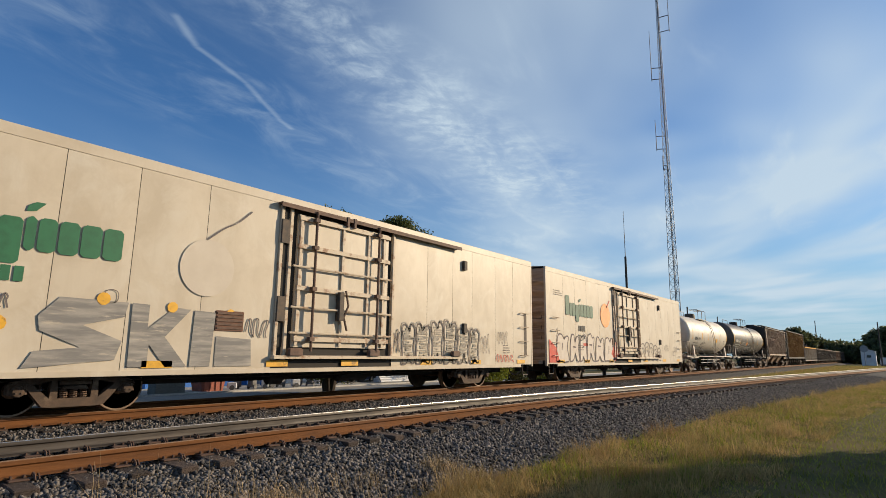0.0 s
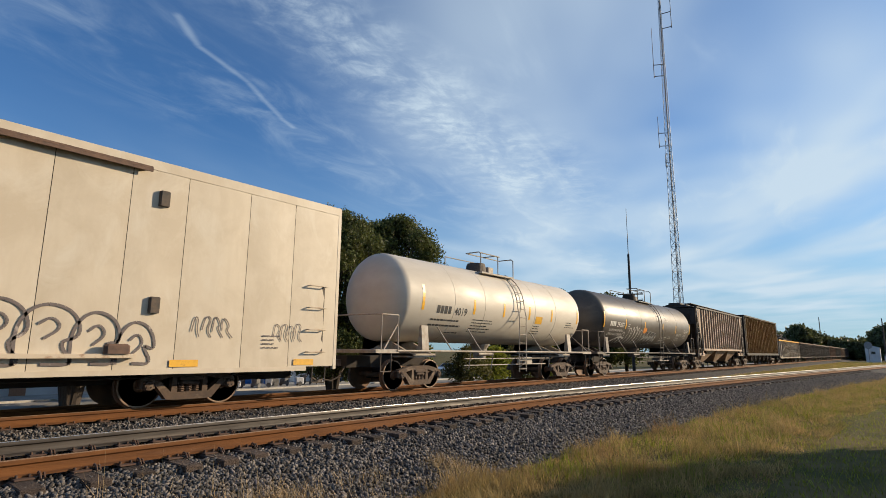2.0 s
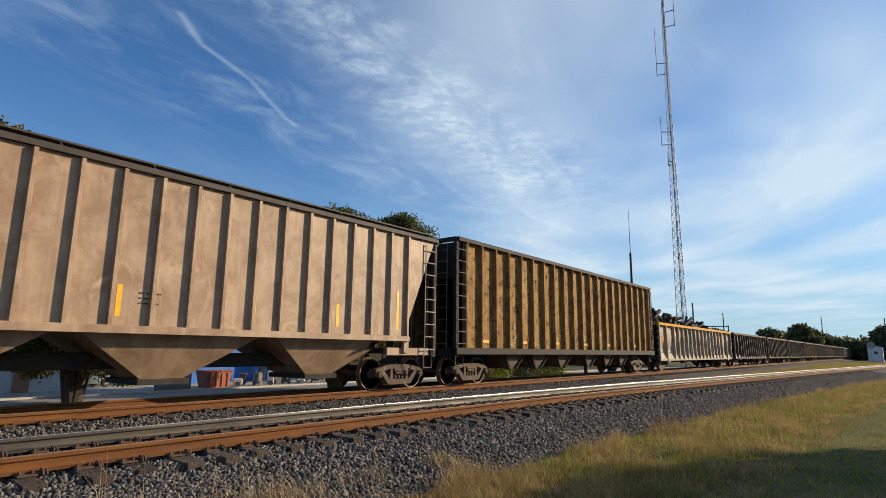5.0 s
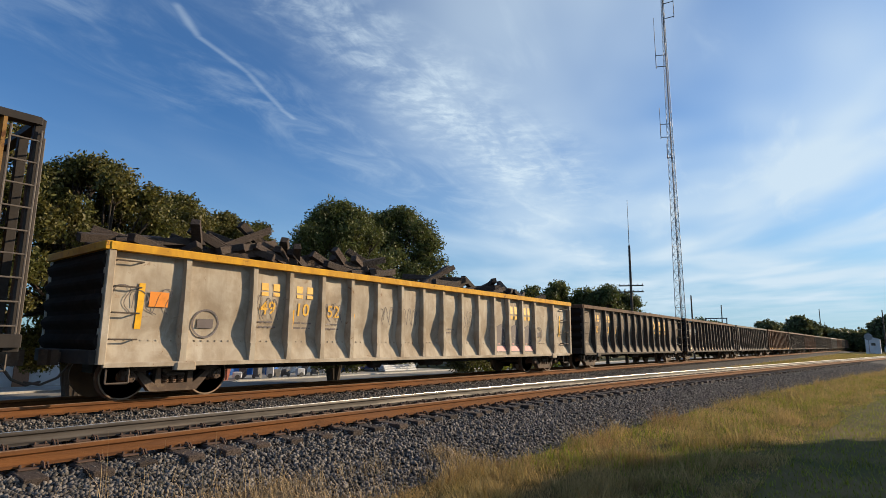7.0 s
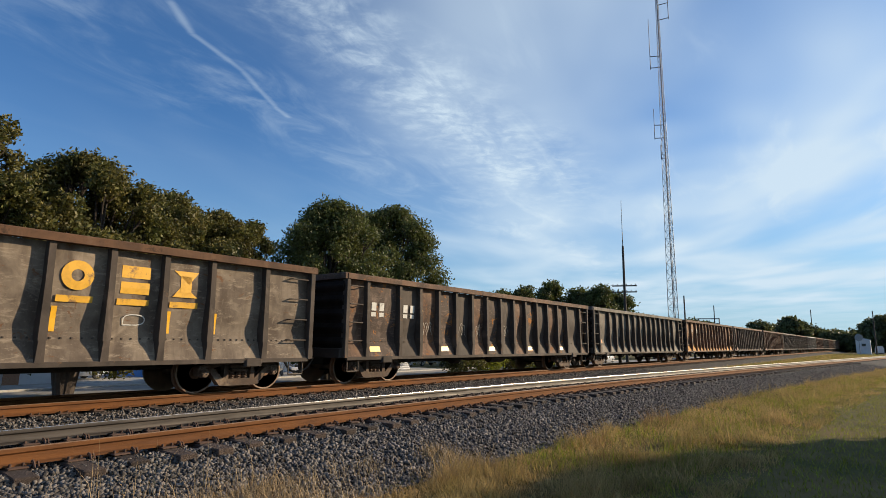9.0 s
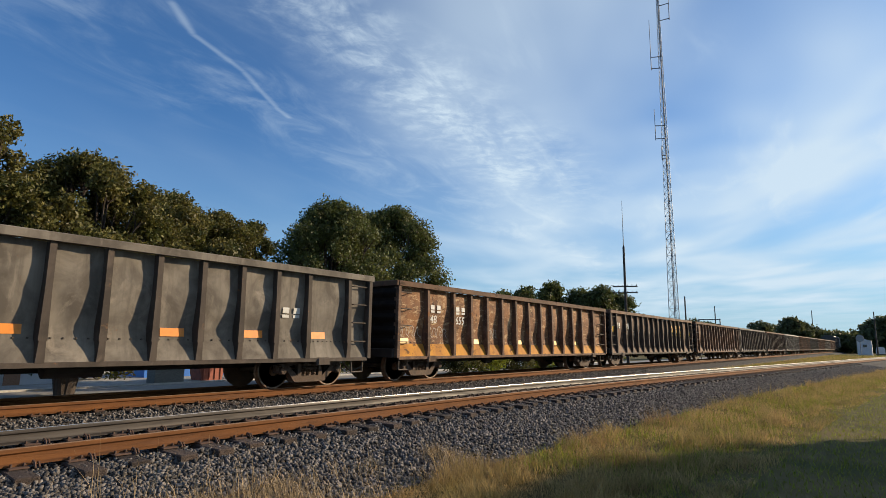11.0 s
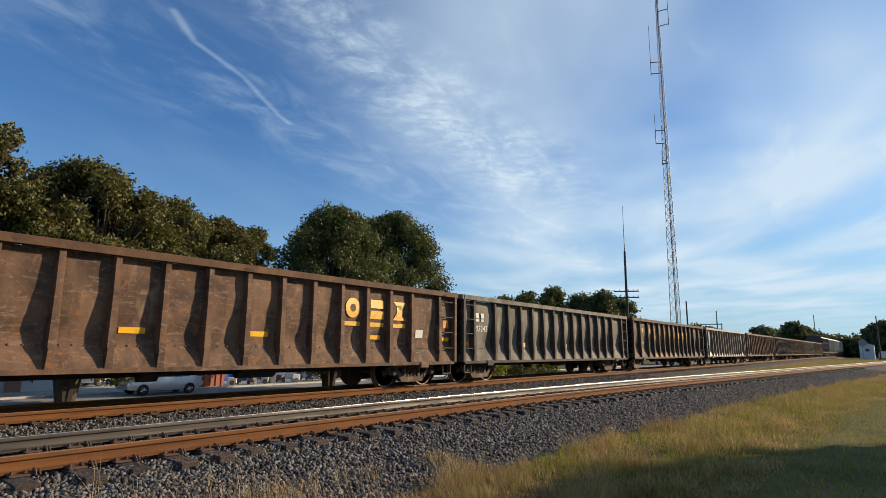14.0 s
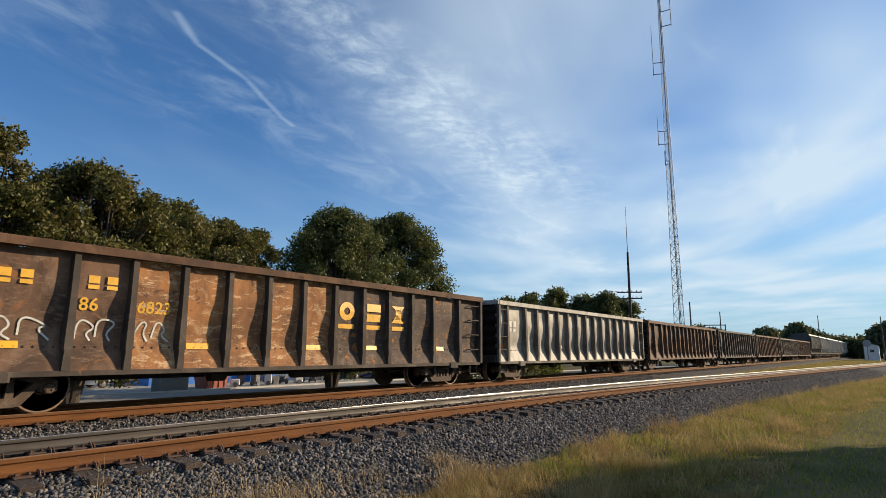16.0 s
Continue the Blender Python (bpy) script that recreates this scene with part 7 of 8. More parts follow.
    bay_paint(car, c, squares((1, 2), 2.3, 2.62), P_YELLOW, "owner_blocks")
    bay_paint(car, c, words({1: "70", 2: "83", 3: "61"}, 1.75, 0.46), P_YELLOW, "car_number")
    bay_paint(car, c, uprights((2, 4, 6, 9, 11, 12), 1.3, 1.75), P_REFLECT, "reflector_stripes")
    bay_paint(car, c, lambda p, i, u0, u1: p.line([(u0 + 0.2, 1.45), (u0 + 0.6, 1.45), (u0 + 0.6, 1.65), (u0 + 0.2, 1.65), (u0 + 0.2, 1.45)], 0.02) if i == 10 else None, P_WHITE, "small_print")
    car, l, c = gondola(152.1, 167.9, "dark brown gondola with small yellow marks", lambda i: (brown, scorch, dark)[i % 3], dark, brown, A, 3)
    bay_paint(car, c, squares((1, 2), 1.9, 2.3), P_WHITE, "owner_blocks")
    bay_paint(car, c, strips((1, 4, 7, 10, 13), 0.9, 1.05), P_REFLECT, "reflector_strips")
    bay_paint(car, c, uprights((0, 3), 1.4, 2.2), P_YELLOW, "paint_marks")
    bay_paint(car, c, tags((3, 5, 6, 8), 1.4, 1.9, 3, 0.016), P_FAINT, "scribble")
    car, l, c = gondola(168.6, 184.3, "slate grey gondola with orange reflectors", slate, dark, slate, A, 4)
    bay_paint(car, c, strips((1, 4, 7, 10, 12, 14), 1.25, 1.42, 0.5), P_ORANGE, "reflector_strips")
    bay_paint(car, c, squares((13,), 1.75, 2.0), P_WHITE, "small_print")
    car, l, c = gondola(185.4, 201.3, "gondola covered with bright orange and brown rust", patch, brown, warm, B, 5, low=flame)
    bay_paint(car, c, squares((1, 2), 2.15, 2.4), P_WHITE, "owner_blocks")
    bay_paint(car, c, words({1: "48", 2: "655"}, 1.82, 0.36), P_WHITE, "car_number")
    bay_paint(car, c, tags((0, 1, 4), 1.35, 1.75, 4, 0.02), P_FAINT, "scribble")
    bay_paint(car, c, strips((0, 3, 6, 9, 11), 1.16, 1.32, 0.5), P_REFLECT, "reflector_strips")
    car, l, c = gondola(202.0, 218.0, "brown gondola with white numbers and yellow emblem blocks", brown, dark, brown, A, 6)
    bay_paint(car, c, squares((1, 2), 2.1, 2.4), P_WHITE, "owner_blocks")
    bay_paint(car, c, words({2: "478" if "478" in TEXTS else "48", 3: "655"}, 1.75, 0.36), P_FAINT, "car_number")
    bay_paint(car, c, blocks(11, 2.05, 2.55), P_YELLOW, "owner_blocks", "worn yellow emblem blocks")
    bay_paint(car, c, uprights((0, 6, 8, 10), 1.35, 1.95), P_REFLECT, "reflector_stripes")
    bay_paint(car, c, lambda p, i, u0, u1: p.rect(u0 + 0.4, u0 + 0.7, 1.9, 2.2, 1) if i in (0, 15) else None, P_YELLOW, "paint_marks")
    bay_paint(car, c, tags((4, 5, 6, 9, 14), 1.5, 2.2, 3, 0.016), P_FAINT, "scribble")
    car, l, c = gondola(219.2, 235.0, "brown gondola with yellow emblem blocks and bars", brown, brown, warm, A, 7)
    bay_paint(car, c, blocks(11, 2.0, 2.55), P_YELLOW, "owner_blocks", "worn yellow emblem blocks")
    bay_paint(car, c, strips((2, 5, 8, 12, 15), 1.42, 1.54, 0.5), P_REFLECT, "reflector_strips")
    bay_paint(car, c, words({1: "86", 2: "61"}, 1.85, 0.40), P_YELLOW, "car_number")
    bay_paint(car, c, lambda p, i, u0, u1: p.rect(u0 + 0.2, u0 + 0.55, 1.5, 1.75, 1) if i == 14 else None, P_WHITE, "paper_label")
    bay_paint(car, c, lambda p, i, u0, u1: p.rect(u0 + 0.2, u0 + 0.45, 1.85, 2.1, 1) if i == 15 else None, P_ORANGE, "orange_placard")
    car, l, c = gondola(235.4, 250.9, "dark grey gondola with white numbers", slate, dark, slate, A, 8)
    bay_paint(car, c, squares((1,), 2.15, 2.45), P_WHITE, "owner_blocks")
    bay_paint(car, c, words({1: "803243"}, 1.8, 0.30, -0.02), P_WHITE, "car_number")
    bay_paint(car, c, strips((0, 4, 8, 11, 15), 1.28, 1.44, 0.4), P_ORANGE, "reflector_strips")
    car, l, c = gondola(251.9, 267.4, "brown gondola with scraped orange rust patches", lambda i: scraped if 3 <= i <= 7 else brown if i < 3 else scorch, dark, warm, B, 9)
    bay_paint(car, c, squares((1, 2), 2.25, 2.5), P_YELLOW, "owner_blocks")
    bay_paint(car, c, words({2: "86", 3: "6823"}, 1.85, 0.34, 0.0), P_YELLOW, "car_number")
    bay_paint(car, c, blocks(8, 1.95, 2.45), P_YELLOW, "owner_blocks", "worn yellow emblem blocks")
    bay_paint(car, c, strips((1, 4, 7, 9, 12), 1.16, 1.28, 0.5), P_REFLECT, "reflector_strips")
    bay_paint(car, c, tags((1, 2, 3), 1.3, 1.75, 2, 0.035), P_WHITE, "scribble")
    car, l, c = gondola(268.5, 284.0, "pale grey gondola with dark ribs and dents", pale, slate, pale, A, 10)
    bay_paint(car, c, strips((0, 5, 10), 1.28, 1.42, 0.4), P_ORANGE, "reflector_strips")
    bay_paint(car, c, squares((1,), 1.9, 2.3), P_WHITE, "small_print")
    car, l, c = gondola(285.0, 301.5, "brown gondola in the train", lambda i: (brown, scorch)[i % 2], brown, brown, A, 11)
    car, l, c = gondola(302.4, 318.2, "dark gondola in the train", dark, dark, dark, A, 12)
    tints = (brown, greybrown, brown)
    for i in range(3):
        s = 319.1 + i * 16.8
        gondola(s, s + 15.8, "brown gondola far back in the train", tints[i], tints[i], tints[i], A, 20 + i, near=False)


def far_cars():
    """The tall cars at the far end of the train."""
    greys = [weathered("far_car_%d" % i, c, tuple(v * 0.7 for v in c), (0.2, 0.12, 0.07), tuple(v * 1.15 for v in c), (0.64, 0.72)) for i, c in enumerate(((0.36, 0.33, 0.28), (0.08, 0.07, 0.06), (0.42, 0.40, 0.36)))]
    order = (1, 0, 2, 2, 0, 2, 0, 2, 0, 2, 0, 0)
    for i, k in enumerate(order):
        s = 370.5 + i * 17.6
        car, l = begin("covered_hopper", "tall covered hopper far back in the train", s, s + 16.6, "hopper car")
        m = greys[k]
        part("body", Shape().prism([(-1.45, 1.3), (-1.6, 2.0), (-1.6, 4.0), (-1.3, 4.5), (-0.5, 4.72), (0.5, 4.72), (1.3, 4.5), (1.6, 4.0), (1.6, 2.0), (1.45, 1.3)], "x", -l + 0.6, l - 0.6), m, car)
        for j in range(12):
            x = -l + 0.8 + (2 * l - 1.6) * j / 11
            part("side_rib", Shape().bev(x - 0.05, x + 0.05, -1.68, -1.55, 1.3, 4.2, 0.01), m, car)
        part("frame", Shape().box(-l, l, -1.3, 1.3, 0.95, 1.2), M_UNDER, car)
        for c in (-4.4, 0, 4.4):
            part("hopper_bay", Shape().add([(c - 1.9, -1.4, 1.3), (c + 1.9, -1.4, 1.3), (c + 1.9, 1.4, 1.3), (c - 1.9, 1.4, 1.3), (c - 0.4, -0.7, 0.5), (c + 0.4, -0.7, 0.5), (c + 0.4, 0.7, 0.5),
                                            (c - 0.4, 0.7, 0.5)], [(0, 1, 2, 3), (7, 6, 5, 4), (0, 4, 5, 1), (1, 5, 6, 2), (2, 6, 7, 3), (3, 7, 4, 0)]), m, car)
        for d in (-1, 1):
            truck(car, d * (l - 1.7), False)
            coupler(car, d * (l + 0.15))


# ---------------------------------------------------------------- beyond the train
def workshop(name, label, x0, x1, y, depth, h, wall, trim, bays, roof_slope=0.5):
    ob = thing(name, label, "building", m=pose(0, 0, BACK_Z))
    part("wall", Shape().box(x0, x1, y, y + depth, 0, h), wall, ob)
    part("roof", Shape().prism([(y - 0.3, h), (y + depth + 0.3, h), (y + depth + 0.3, h + 0.12), (y + depth / 2, h + roof_slope), (y - 0.3, h + 0.12)], "x", x0 - 0.3, x1 + 0.3), trim, ob)
    for kind, u, w, z0, z1 in bays:
        if kind == "door":
            d = part("door", Shape().bev(u, u + w, y - 0.05, y, z0, z1, 0.01), trim, ob)
            n = max(2, int((z1 - z0) / 0.5))
            for i in range(n):
                part("door_panel", Shape().bev(u + 0.06, u + w - 0.06, y - 0.08, y - 0.05, z0 + (z1 - z0) * i / n + 0.02, z0 + (z1 - z0) * (i + 1) / n - 0.02, 0.01), trim, d)
        elif kind == "window":
            d = part("window", Shape().bev(u - 0.06, u + w + 0.06, y - 0.05, y, z0 - 0.06, z1 + 0.06, 0.01), trim, ob)
            part("pane", Shape().box(u, u + w, y - 0.06, y - 0.045, z0, z1), mat("dark_glass", (0.02, 0.025, 0.03), 0.1, spec=0.8), d)
        elif kind == "sign":
            part("sign", Shape().bev(u, u + w, y - 0.06, y, z0, z1, 0.01), mat("sign_white", (0.75, 0.75, 0.72), 0.6), ob)
            p = Shape()
            rnd = random.Random(5)
            a = u + 0.1
            while a < u + w - 0.2:
                ww = rnd.uniform(0.1, 0.3)
                p.box(a, min(a + ww, u + w - 0.1), y - 0.066, y - 0.06, z0 + 0.1, z1 - 0.1)
                a += ww + 0.06
            part("sign_bars", p, P_BLACK, ob)
    return ob


def sedan(name, label, colour, m, category="car"):
    """A four-door saloon; the front points to -x."""
    body_m = mat("car_" + label.split()[0], colour, 0.28, 0.35, second=tuple(c * 0.9 for c in colour), scale=1.2, spec=0.6)
    glass = mat("car_glass", (0.03, 0.035, 0.04), 0.06, spec=0.9)
    tyre = mat("tyre_rubber", (0.02, 0.02, 0.02), 0.85)
    ob = thing(name, label, category, m=m)
    n = 13
    line = [(-2.25, 0.50, 0.62), (-2.2, 0.35, 0.72), (-1.7, 0.28, 0.86), (-0.95, 0.26, 0.95), (-0.75, 0.26, 0.97), (0.0, 0.25, 0.98), (0.9, 0.25, 1.0), (1.45, 0.26, 1.02), (1.9, 0.3, 1.02), (2.2, 0.38, 0.95), (2.28, 0.5, 0.7)]
    s = Shape()
    for x, zl, zu in line:
        w = 0.80 if abs(x) > 2.1 else 0.87
        s.v += [(x, -w + 0.06, zl), (x, -w, zl + 0.14), (x, -w, (zl + zu) / 2), (x, -w + 0.07, zu), (x, w - 0.07, zu), (x, w, (zl + zu) / 2), (x, w, zl + 0.14), (x, w - 0.06, zl)]
    for i in range(len(line) - 1):
        s.f += [(i * 8 + j, (i + 1) * 8 + j, (i + 1) * 8 + (j + 1) % 8, i * 8 + (j + 1) % 8) for j in range(8)]
    s.f += [tuple(range(8)), tuple(reversed(range(len(s.v) - 8, len(s.v))))]
    part("body", s, body_m, ob, smooth=True)
    cab = Shape()
    for x, z, w in ((-0.85, 0.96, 0.78), (-0.15, 1.38, 0.62), (0.75, 1.40, 0.62), (1.55, 1.0, 0.74)):
        cab.v += [(x, -w, z), (x, w, z)]
    cab.v += [(-0.85, -0.8, 0.94), (-0.85, 0.8, 0.94), (1.55, -0.78, 0.96), (1.55, 0.78, 0.96)]
    cab.f = [(0, 1, 3, 2), (2, 3, 5, 4), (4, 5, 7, 6), (0, 2, 4, 6), (1, 7, 5, 3)]
    part("roof", cab, body_m, ob, smooth=True)
    for k in (-1, 1):
        for q in ([(-0.62, 1.0), (0.25, 1.0), (0.25, 1.33), (-0.12, 1.33)], [(0.31, 1.0), (0.95, 1.0), (0.9, 1.32), (0.31, 1.33)], [(1.0, 1.0), (1.38, 1.02), (0.96, 1.28)]):
            g = Shape()
            for off in (0.0, 0.012):
                g.v += [(x, k * (0.80 - (z - 0.96) * 0.38 + off), z) for x, z in q]
            e = len(q)
            g.f = [tuple(range(e)), tuple(range(2 * e - 1, e - 1, -1))] + [(i, (i + 1) % e, e + (i + 1) % e, e + i) for i in range(e)]
            part("side_window", g, glass, ob)
        part("headlight", Shape().bev(-2.235, -2.05, k * 0.62 - 0.16, k * 0.62 + 0.16, 0.58, 0.70, 0.02), mat("lamp_glass", (0.7, 0.7, 0.68), 0.15), ob)
        part("tail_light", Shape().bev(2.12, 2.27, k * 0.64 - 0.16, k * 0.64 + 0.16, 0.72, 0.90, 0.02), mat("tail_red", (0.4, 0.02, 0.02), 0.3), ob)
    part("windscreen", Shape().add([(-0.80, -0.7, 1.0), (-0.80, 0.7, 1.0), (-0.22, 0.56, 1.36), (-0.22, -0.56, 1.36)], [(0, 1, 2, 3)]), glass, ob)
    part("rear_window", Shape().add([(1.50, -0.66, 1.04), (1.50, 0.66, 1.04), (0.84, 0.56, 1.375), (0.84, -0.56, 1.375)], [(0, 3, 2, 1)]), glass, ob)
    wheels = []
    for x in (-1.38, 1.35):
        for k in (-1, 1):
            w = part("wheel", Shape().lathe([(-0.1, 0.2), (-0.1, 0.30), (-0.07, 0.32), (0.07, 0.32), (0.1, 0.30), (0.1, 0.2)], 20, "y"), tyre, ob, at=pose(x, k * 0.80, 0.32))
            rim = Shape().lathe([(k * 0.085, 0.03), (k * 0.105, 0.05), (k * 0.09, 0.19), (k * 0.10, 0.21)], 14, "y")
            for a in range(5):
                t = radians(72 * a)
                rim.rod((0, k * 0.1, 0), (0.18 * math.cos(t), k * 0.1, 0.18 * math.sin(t)), 0.025, 5)
            part("rim", rim, mat("rim_alloy", (0.5, 0.5, 0.5), 0.35, 0.8), w)
            wheels.append((w, x, k * 0.80))
    return ob, wheels


def build_beyond():
    blue = mat("blue_metal_wall", (0.012, 0.12, 0.46), 0.55, second=(0.02, 0.15, 0.50), scale=1.0, stretch=(6, 1, 0.3))
    white = mat("white_block_wall", (0.66, 0.66, 0.66), 0.8, second=(0.55, 0.55, 0.56), scale=1.0)
    brick = mat("brick_wall", (0.33, 0.16, 0.09), 0.9, second=(0.42, 0.24, 0.15), scale=9, stretch=(1, 1, 3))
    trim = mat("pale_trim", (0.6, 0.62, 0.66), 0.6, second=(0.5, 0.5, 0.52))
    greyw = mat("grey_shed_wall", (0.30, 0.30, 0.30), 0.8, second=(0.22, 0.22, 0.22))
    workshop("blue_workshop", "low bright blue metal workshop with a white sign", 19.4, 28.2, 42.8, 9, 2.9, blue, trim, [("sign", 24.6, 1.7, 1.55, 2.0), ("sign", 21.9, 0.9, 1.0, 1.7), ("window", 20.4, 0.6, 1.1, 1.7)])
    workshop("white_workshop", "low white workshop with blue pillars beside the yard", 29.2, 35.0, 42.8, 9, 3.0, white, trim, [("window", 30.2, 0.7, 0.9, 1.8), ("door", 31.6, 1.6, 0.05, 2.1), ("window", 33.8, 0.7, 1.0, 1.7)])
    workshop("brick_and_white_shop", "low white and brick shop front by the road", 4.0, 13.2, 41.0, 8, 2.9, white, greyw, [("door", 7.0, 1.1, 0.05, 2.2)])
    shop = thing("brick_pier", "brown brick pier in the shop front", "wall", m=pose(0, 0, BACK_Z))
    part("pier", Shape().bev(10.55, 11.35, 40.85, 40.99, 0, 2.6, 0.01), brick, shop)
    workshop("grey_shed", "long grey shed behind the yards", 38.0, 60.0, 50.0, 8, 3.2, greyw, trim, [("door", 42.0, 3.0, 0.05, 2.6), ("door", 48.0, 3.0, 0.05, 2.6)])
    for x in (28.4, 35.2, 36.0):
        c = thing("blue_cabinet", "tall blue metal cabinet beside the workshop", "cabinet", "blue cabinets in the yard", pose(x, 41.2, BACK_Z + 0.06))
        part("body", Shape().bev(0, 0.75, 0, 0.7, 0, 2.3, 0.02), blue, c)
        part("door", Shape().bev(0.05, 0.7, -0.03, 0, 0.1, 2.2, 0.01), blue, c)
        part("handle", Shape().bev(0.58, 0.62, -0.06, -0.03, 1.0, 1.25, 0.005), trim, c)
    bin_m = mat("red_brown_bin", (0.36, 0.10, 0.06), 0.7, second=(0.22, 0.07, 0.045), scale=3)
    b = thing("skip_bin", "rusty red steel skip bin in the yard", "skip", m=pose(20.7, 37.6, BACK_Z + 0.06))
    part("body", Shape().prism([(0.25, 0.0), (1.75, 0.0), (2.0, 1.1), (0.0, 1.1)], "y", 0, 1.4), bin_m, b)
    for i in range(4):
        x = 0.35 + i * 0.43
        part("rib", Shape().bev(x - 0.04, x + 0.04, -0.06, 0, 0.05, 1.0, 0.01), bin_m, b)
    part("rim", Shape().bev(-0.06, 2.06, -0.07, 1.47, 1.1, 1.18, 0.02), bin_m, b)
    dark = mat("dark_junk", (0.08, 0.08, 0.085), 0.7, second=(0.16, 0.15, 0.14), scale=4)
    crate = mat("weathered_crate", (0.20, 0.20, 0.18), 0.85, second=(0.12, 0.115, 0.10), stretch=(1, 1, 6))
    c = thing("grey_crate", "weathered grey crate standing on the verge", "crate", m=pose(17.2, 36.5, BACK_Z + 0.06))
    for i in range(5):
        part("board", Shape().bev(0, 1.9, -0.03, 0, 0.02 + i * 0.24, 0.23 + i * 0.24, 0.01), crate, c)
    part("box", Shape().bev(0.02, 1.88, 0, 1.1, 0, 1.2, 0.02), crate, c)
    rnd = random.Random(9)
    for i in range(11):
        x = 23.4 + i * 0.92 + rnd.uniform(-0.2, 0.2)
        j = thing("machine", "small dark machine stored in the yard", "machine", "machines stored in the yard", pose(x, 37.4 + rnd.uniform(0, 1.5), BACK_Z + 0.06, 0, 0, rnd.uniform(-40, 40)))
        w, h = rnd.uniform(0.35, 0.7), rnd.uniform(0.55, 1.1)
        part("housing", Shape().bev(-w / 2, w / 2, -0.25, 0.25, 0.15, h, 0.05), dark if i % 3 else trim, j)
        for k in (-1, 1):
            part("wheel", Shape().lathe([(k * 0.27, 0.03), (k * 0.27, 0.17), (k * 0.33, 0.18), (k * 0.33, 0.03)], 12, "y", (0, 0, 0.18)), dark, j)
        part("handle", Shape().path([(w / 2, -0.2, h * 0.7), (w / 2 + 0.35, -0.2, h + 0.3), (w / 2 + 0.35, 0.2, h + 0.3), (w / 2, 0.2, h * 0.7)], 0.018, 5), dark, j)
    t = thing("stack_of_pipes", "pale stacked pipes and pallets in the yard", "stack", m=pose(39.0, 38.2, BACK_Z + 0.06))
    for i in range(3):
        for k in range(4 - i):
            part("pipe", Shape().rod((0, k * 0.24 + i * 0.12, 0.12 + i * 0.2), (4.5, k * 0.24 + i * 0.12, 0.12 + i * 0.2), 0.11, 10), trim, t)
    for x, y, col, word in ((38.5, 41.0, (0.02, 0.03, 0.10), "navy"), (44.0, 41.5, (0.55, 0.55, 0.56), "white"), (49.0, 43.0, (0.30, 0.31, 0.32), "grey"), (55.0, 43.0, (0.6, 0.6, 0.6), "pale"), (14.9, 43.5, (0.5, 0.52, 0.55), "pearl")):
        sedan("parked_car", word + " saloon car parked in the yard", col, pose(x, y, BACK_Z + 0.06, 0, 0, 8))
    # little white cabin with a round dish, far along the line
    hut = thing("white_cabin", "small white cabin beside the line far off", "hut", m=pose(172, 4.1, -0.6))
    part("wall", Shape().box(-2, 2, -1.45, 1.45, 0, 3.5), white, hut)
    part("roof", Shape().prism([(-1.6, 3.5), (1.6, 3.5), (0, 3.95)], "x", -2.2, 2.2), trim, hut)
    part("window", Shape().bev(-2.05, -2.0, -0.5, 0.3, 2.0, 2.6, 0.005), mat("dark_glass", (0.02, 0.025, 0.03), 0.1, spec=0.8), hut)
    dish = thing("round_sign", "pale round disc on a post by the cabin", "disc", m=pose(165, 4.7, -0.6))
    part("post", Shape().rod((0, 0, 0), (0, 0, 3.2), 0.08, 8), greyw, dish)
    part("disc", Shape().lathe([(-0.03, 0.05), (-0.03, 0.75), (0.05, 0.8), (0.12, 0.3)], 24, "x", (0, 0, 4.0)), greyw, dish)
    van = thing("white_van", "white van parked near the cabin far off", "van", m=pose(185, 1.2, -0.6))
    part("body", Shape().prism([(-0.95, 0.35), (0.95, 0.35), (0.95, 1.3), (0.75, 2.1), (-0.75, 2.1), (-0.95, 1.3)], "x", -2.4, 2.4), white, van)
    for x in (-1.5, 1.5):
        part("wheel", Shape().lathe([(-0.95, 0.1), (-0.95, 0.35), (0.95, 0.35), (0.95, 0.1)], 14, "y", (x, 0, 0.35)), dark, van)


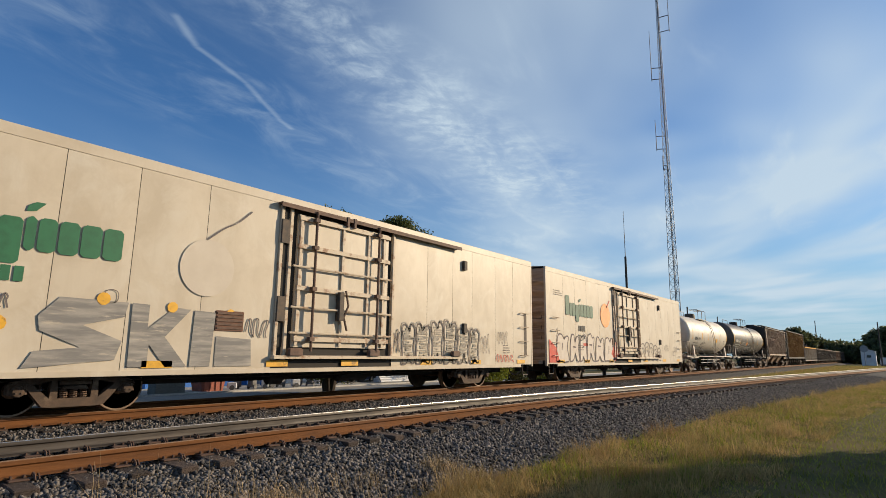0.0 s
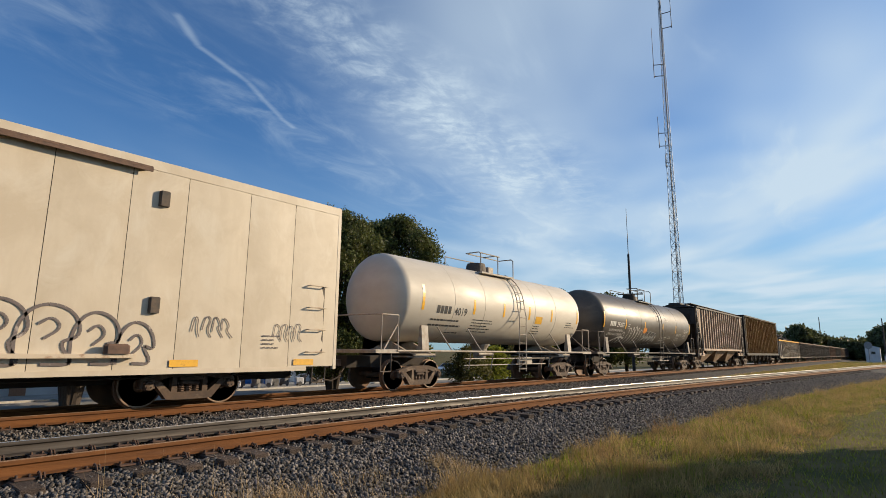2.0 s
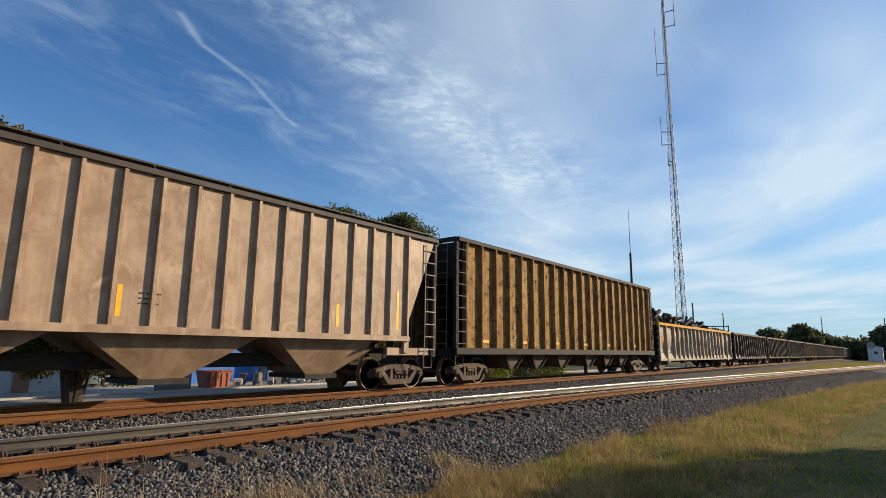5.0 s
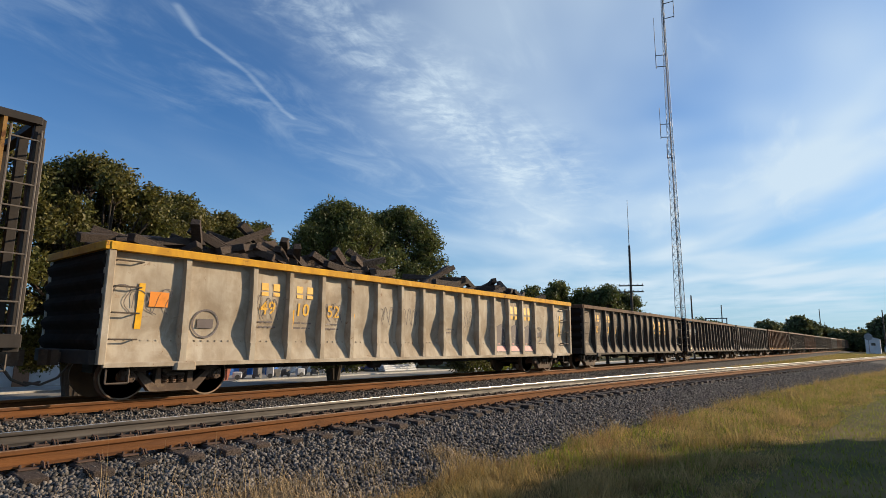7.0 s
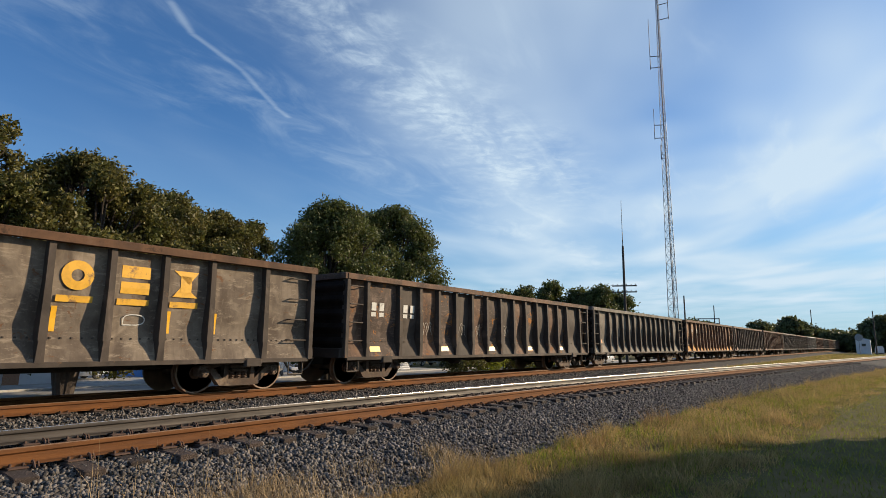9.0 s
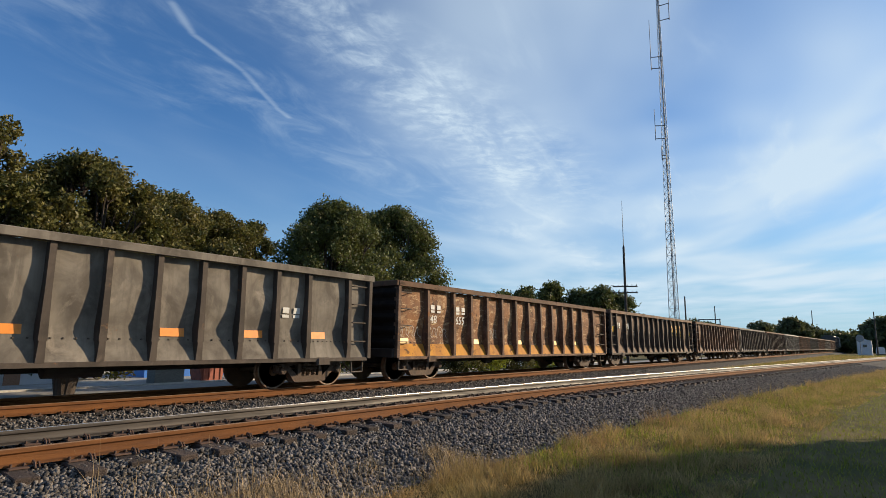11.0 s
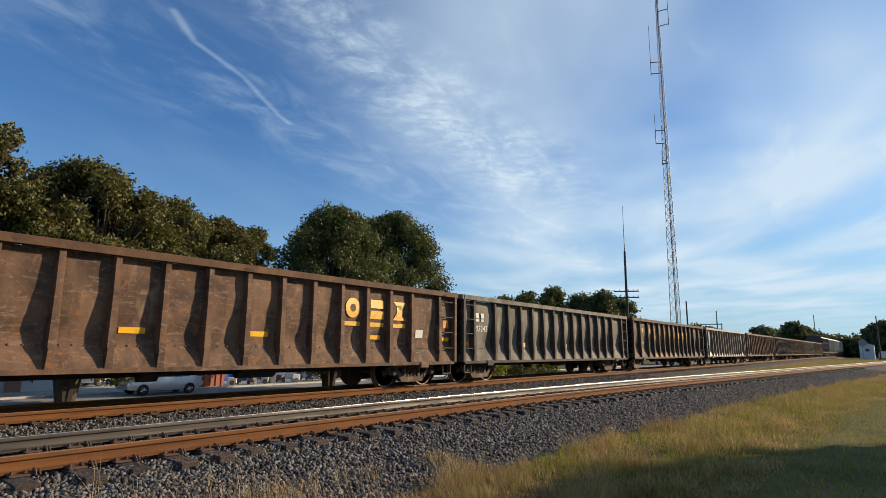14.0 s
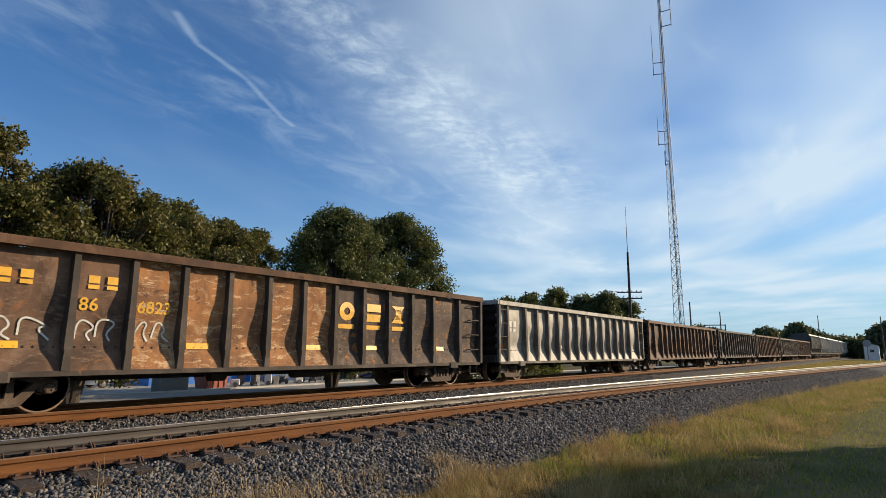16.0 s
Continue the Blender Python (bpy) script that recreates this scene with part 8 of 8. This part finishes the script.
# ---------------------------------------------------------------- build
build_ground()
build_tracks()
build_masts()
boxcar(0.55, 20.35, "dirty cream insulated boxcar with a rusty plug door and grey overpaint", 0)
boxcar(21.67, 41.47, "dirty cream insulated boxcar with an orange disc and purple scribbles", 1)
tank_car(43.0, 57.6, 43.95, 57.05, "dusty white tank car with yellow stripes", True,
         dict(ladder=51.0, stripes=(45.17, 47.98, 49.94, 51.87, 53.79, 56.3), number=45.9, label=52.7, print=((48.0, 2.3, 1.4, 5), (52.4, 2.25, 0.7, 4), (55.2, 2.5, 0.9, 3))))
tank_car(58.3, 75.9, 58.95, 75.3, "dusty black tank car with white loops of spray paint", False,
         dict(ladder=68.0, stripes=(59.4, 62.4, 65.46, 68.76, 71.5, 74.75), number=60.2, label=65.6, print=((68.8, 2.2, 1.2, 5), (69.2, 3.45, 0.8, 3), (70.3, 2.25, 0.7, 2), (73.4, 2.75, 1.0, 6), (62.75, 2.75, 0.3, 3))))
covered_hopper(76.6, 92.9)
open_hopper(93.85, 113.4)
build_gondolas()
far_cars()
build_beyond()
DARK_CAR, DARK_WHEELS = sedan("moving_car", "dark navy saloon car driving along the road", (0.012, 0.016, 0.035), pose(0, 32.3, BACK_Z + 0.03))
CAR, CAR_WHEELS = sedan("moving_car", "silver saloon car driving along the road", (0.50, 0.52, 0.55), pose(60, 33.6, BACK_Z + 0.03))
build_trees()
build_grass()
build_stones()


def motions():
    for ob, s in MOVING:
        walk(ob, [(t, pose(s - advance(t), TRAIN_Y, 0)) for t in (0, 2, 4, 6, 8, 10, 12, 14, 16)])
    steps = [i / FPS for i in range(int(SECONDS * FPS) + 1)]
    for w, k in SPINNING[:SPIN_MAX]:
        walk(w, [(t, pose(k, 0, 0.457, 0, -math.degrees(advance(t) / 0.457) % 360, 0)) for t in steps])
    walk(CAR, [(t, pose(35.8 - 13.7 * (t - 12.6), 34.6, BACK_Z + 0.03)) for t in (0, 4, 8, 12, 16)])
    walk(DARK_CAR, [(t, pose(18.8 + 14.3 * (t - 12.0), 32.5, BACK_Z + 0.03, 0, 0, 180)) for t in (0, 4, 8, 12, 16)])
    for wheels, speed in ((CAR_WHEELS, 13.7), (DARK_WHEELS, 14.3)):
        for w, x, y in wheels:
            walk(w, [(t, pose(x, y, 0.32, 0, -math.degrees(speed * t / 0.32) % 360, 0)) for t in steps])


SPIN_MAX = 80
motions()
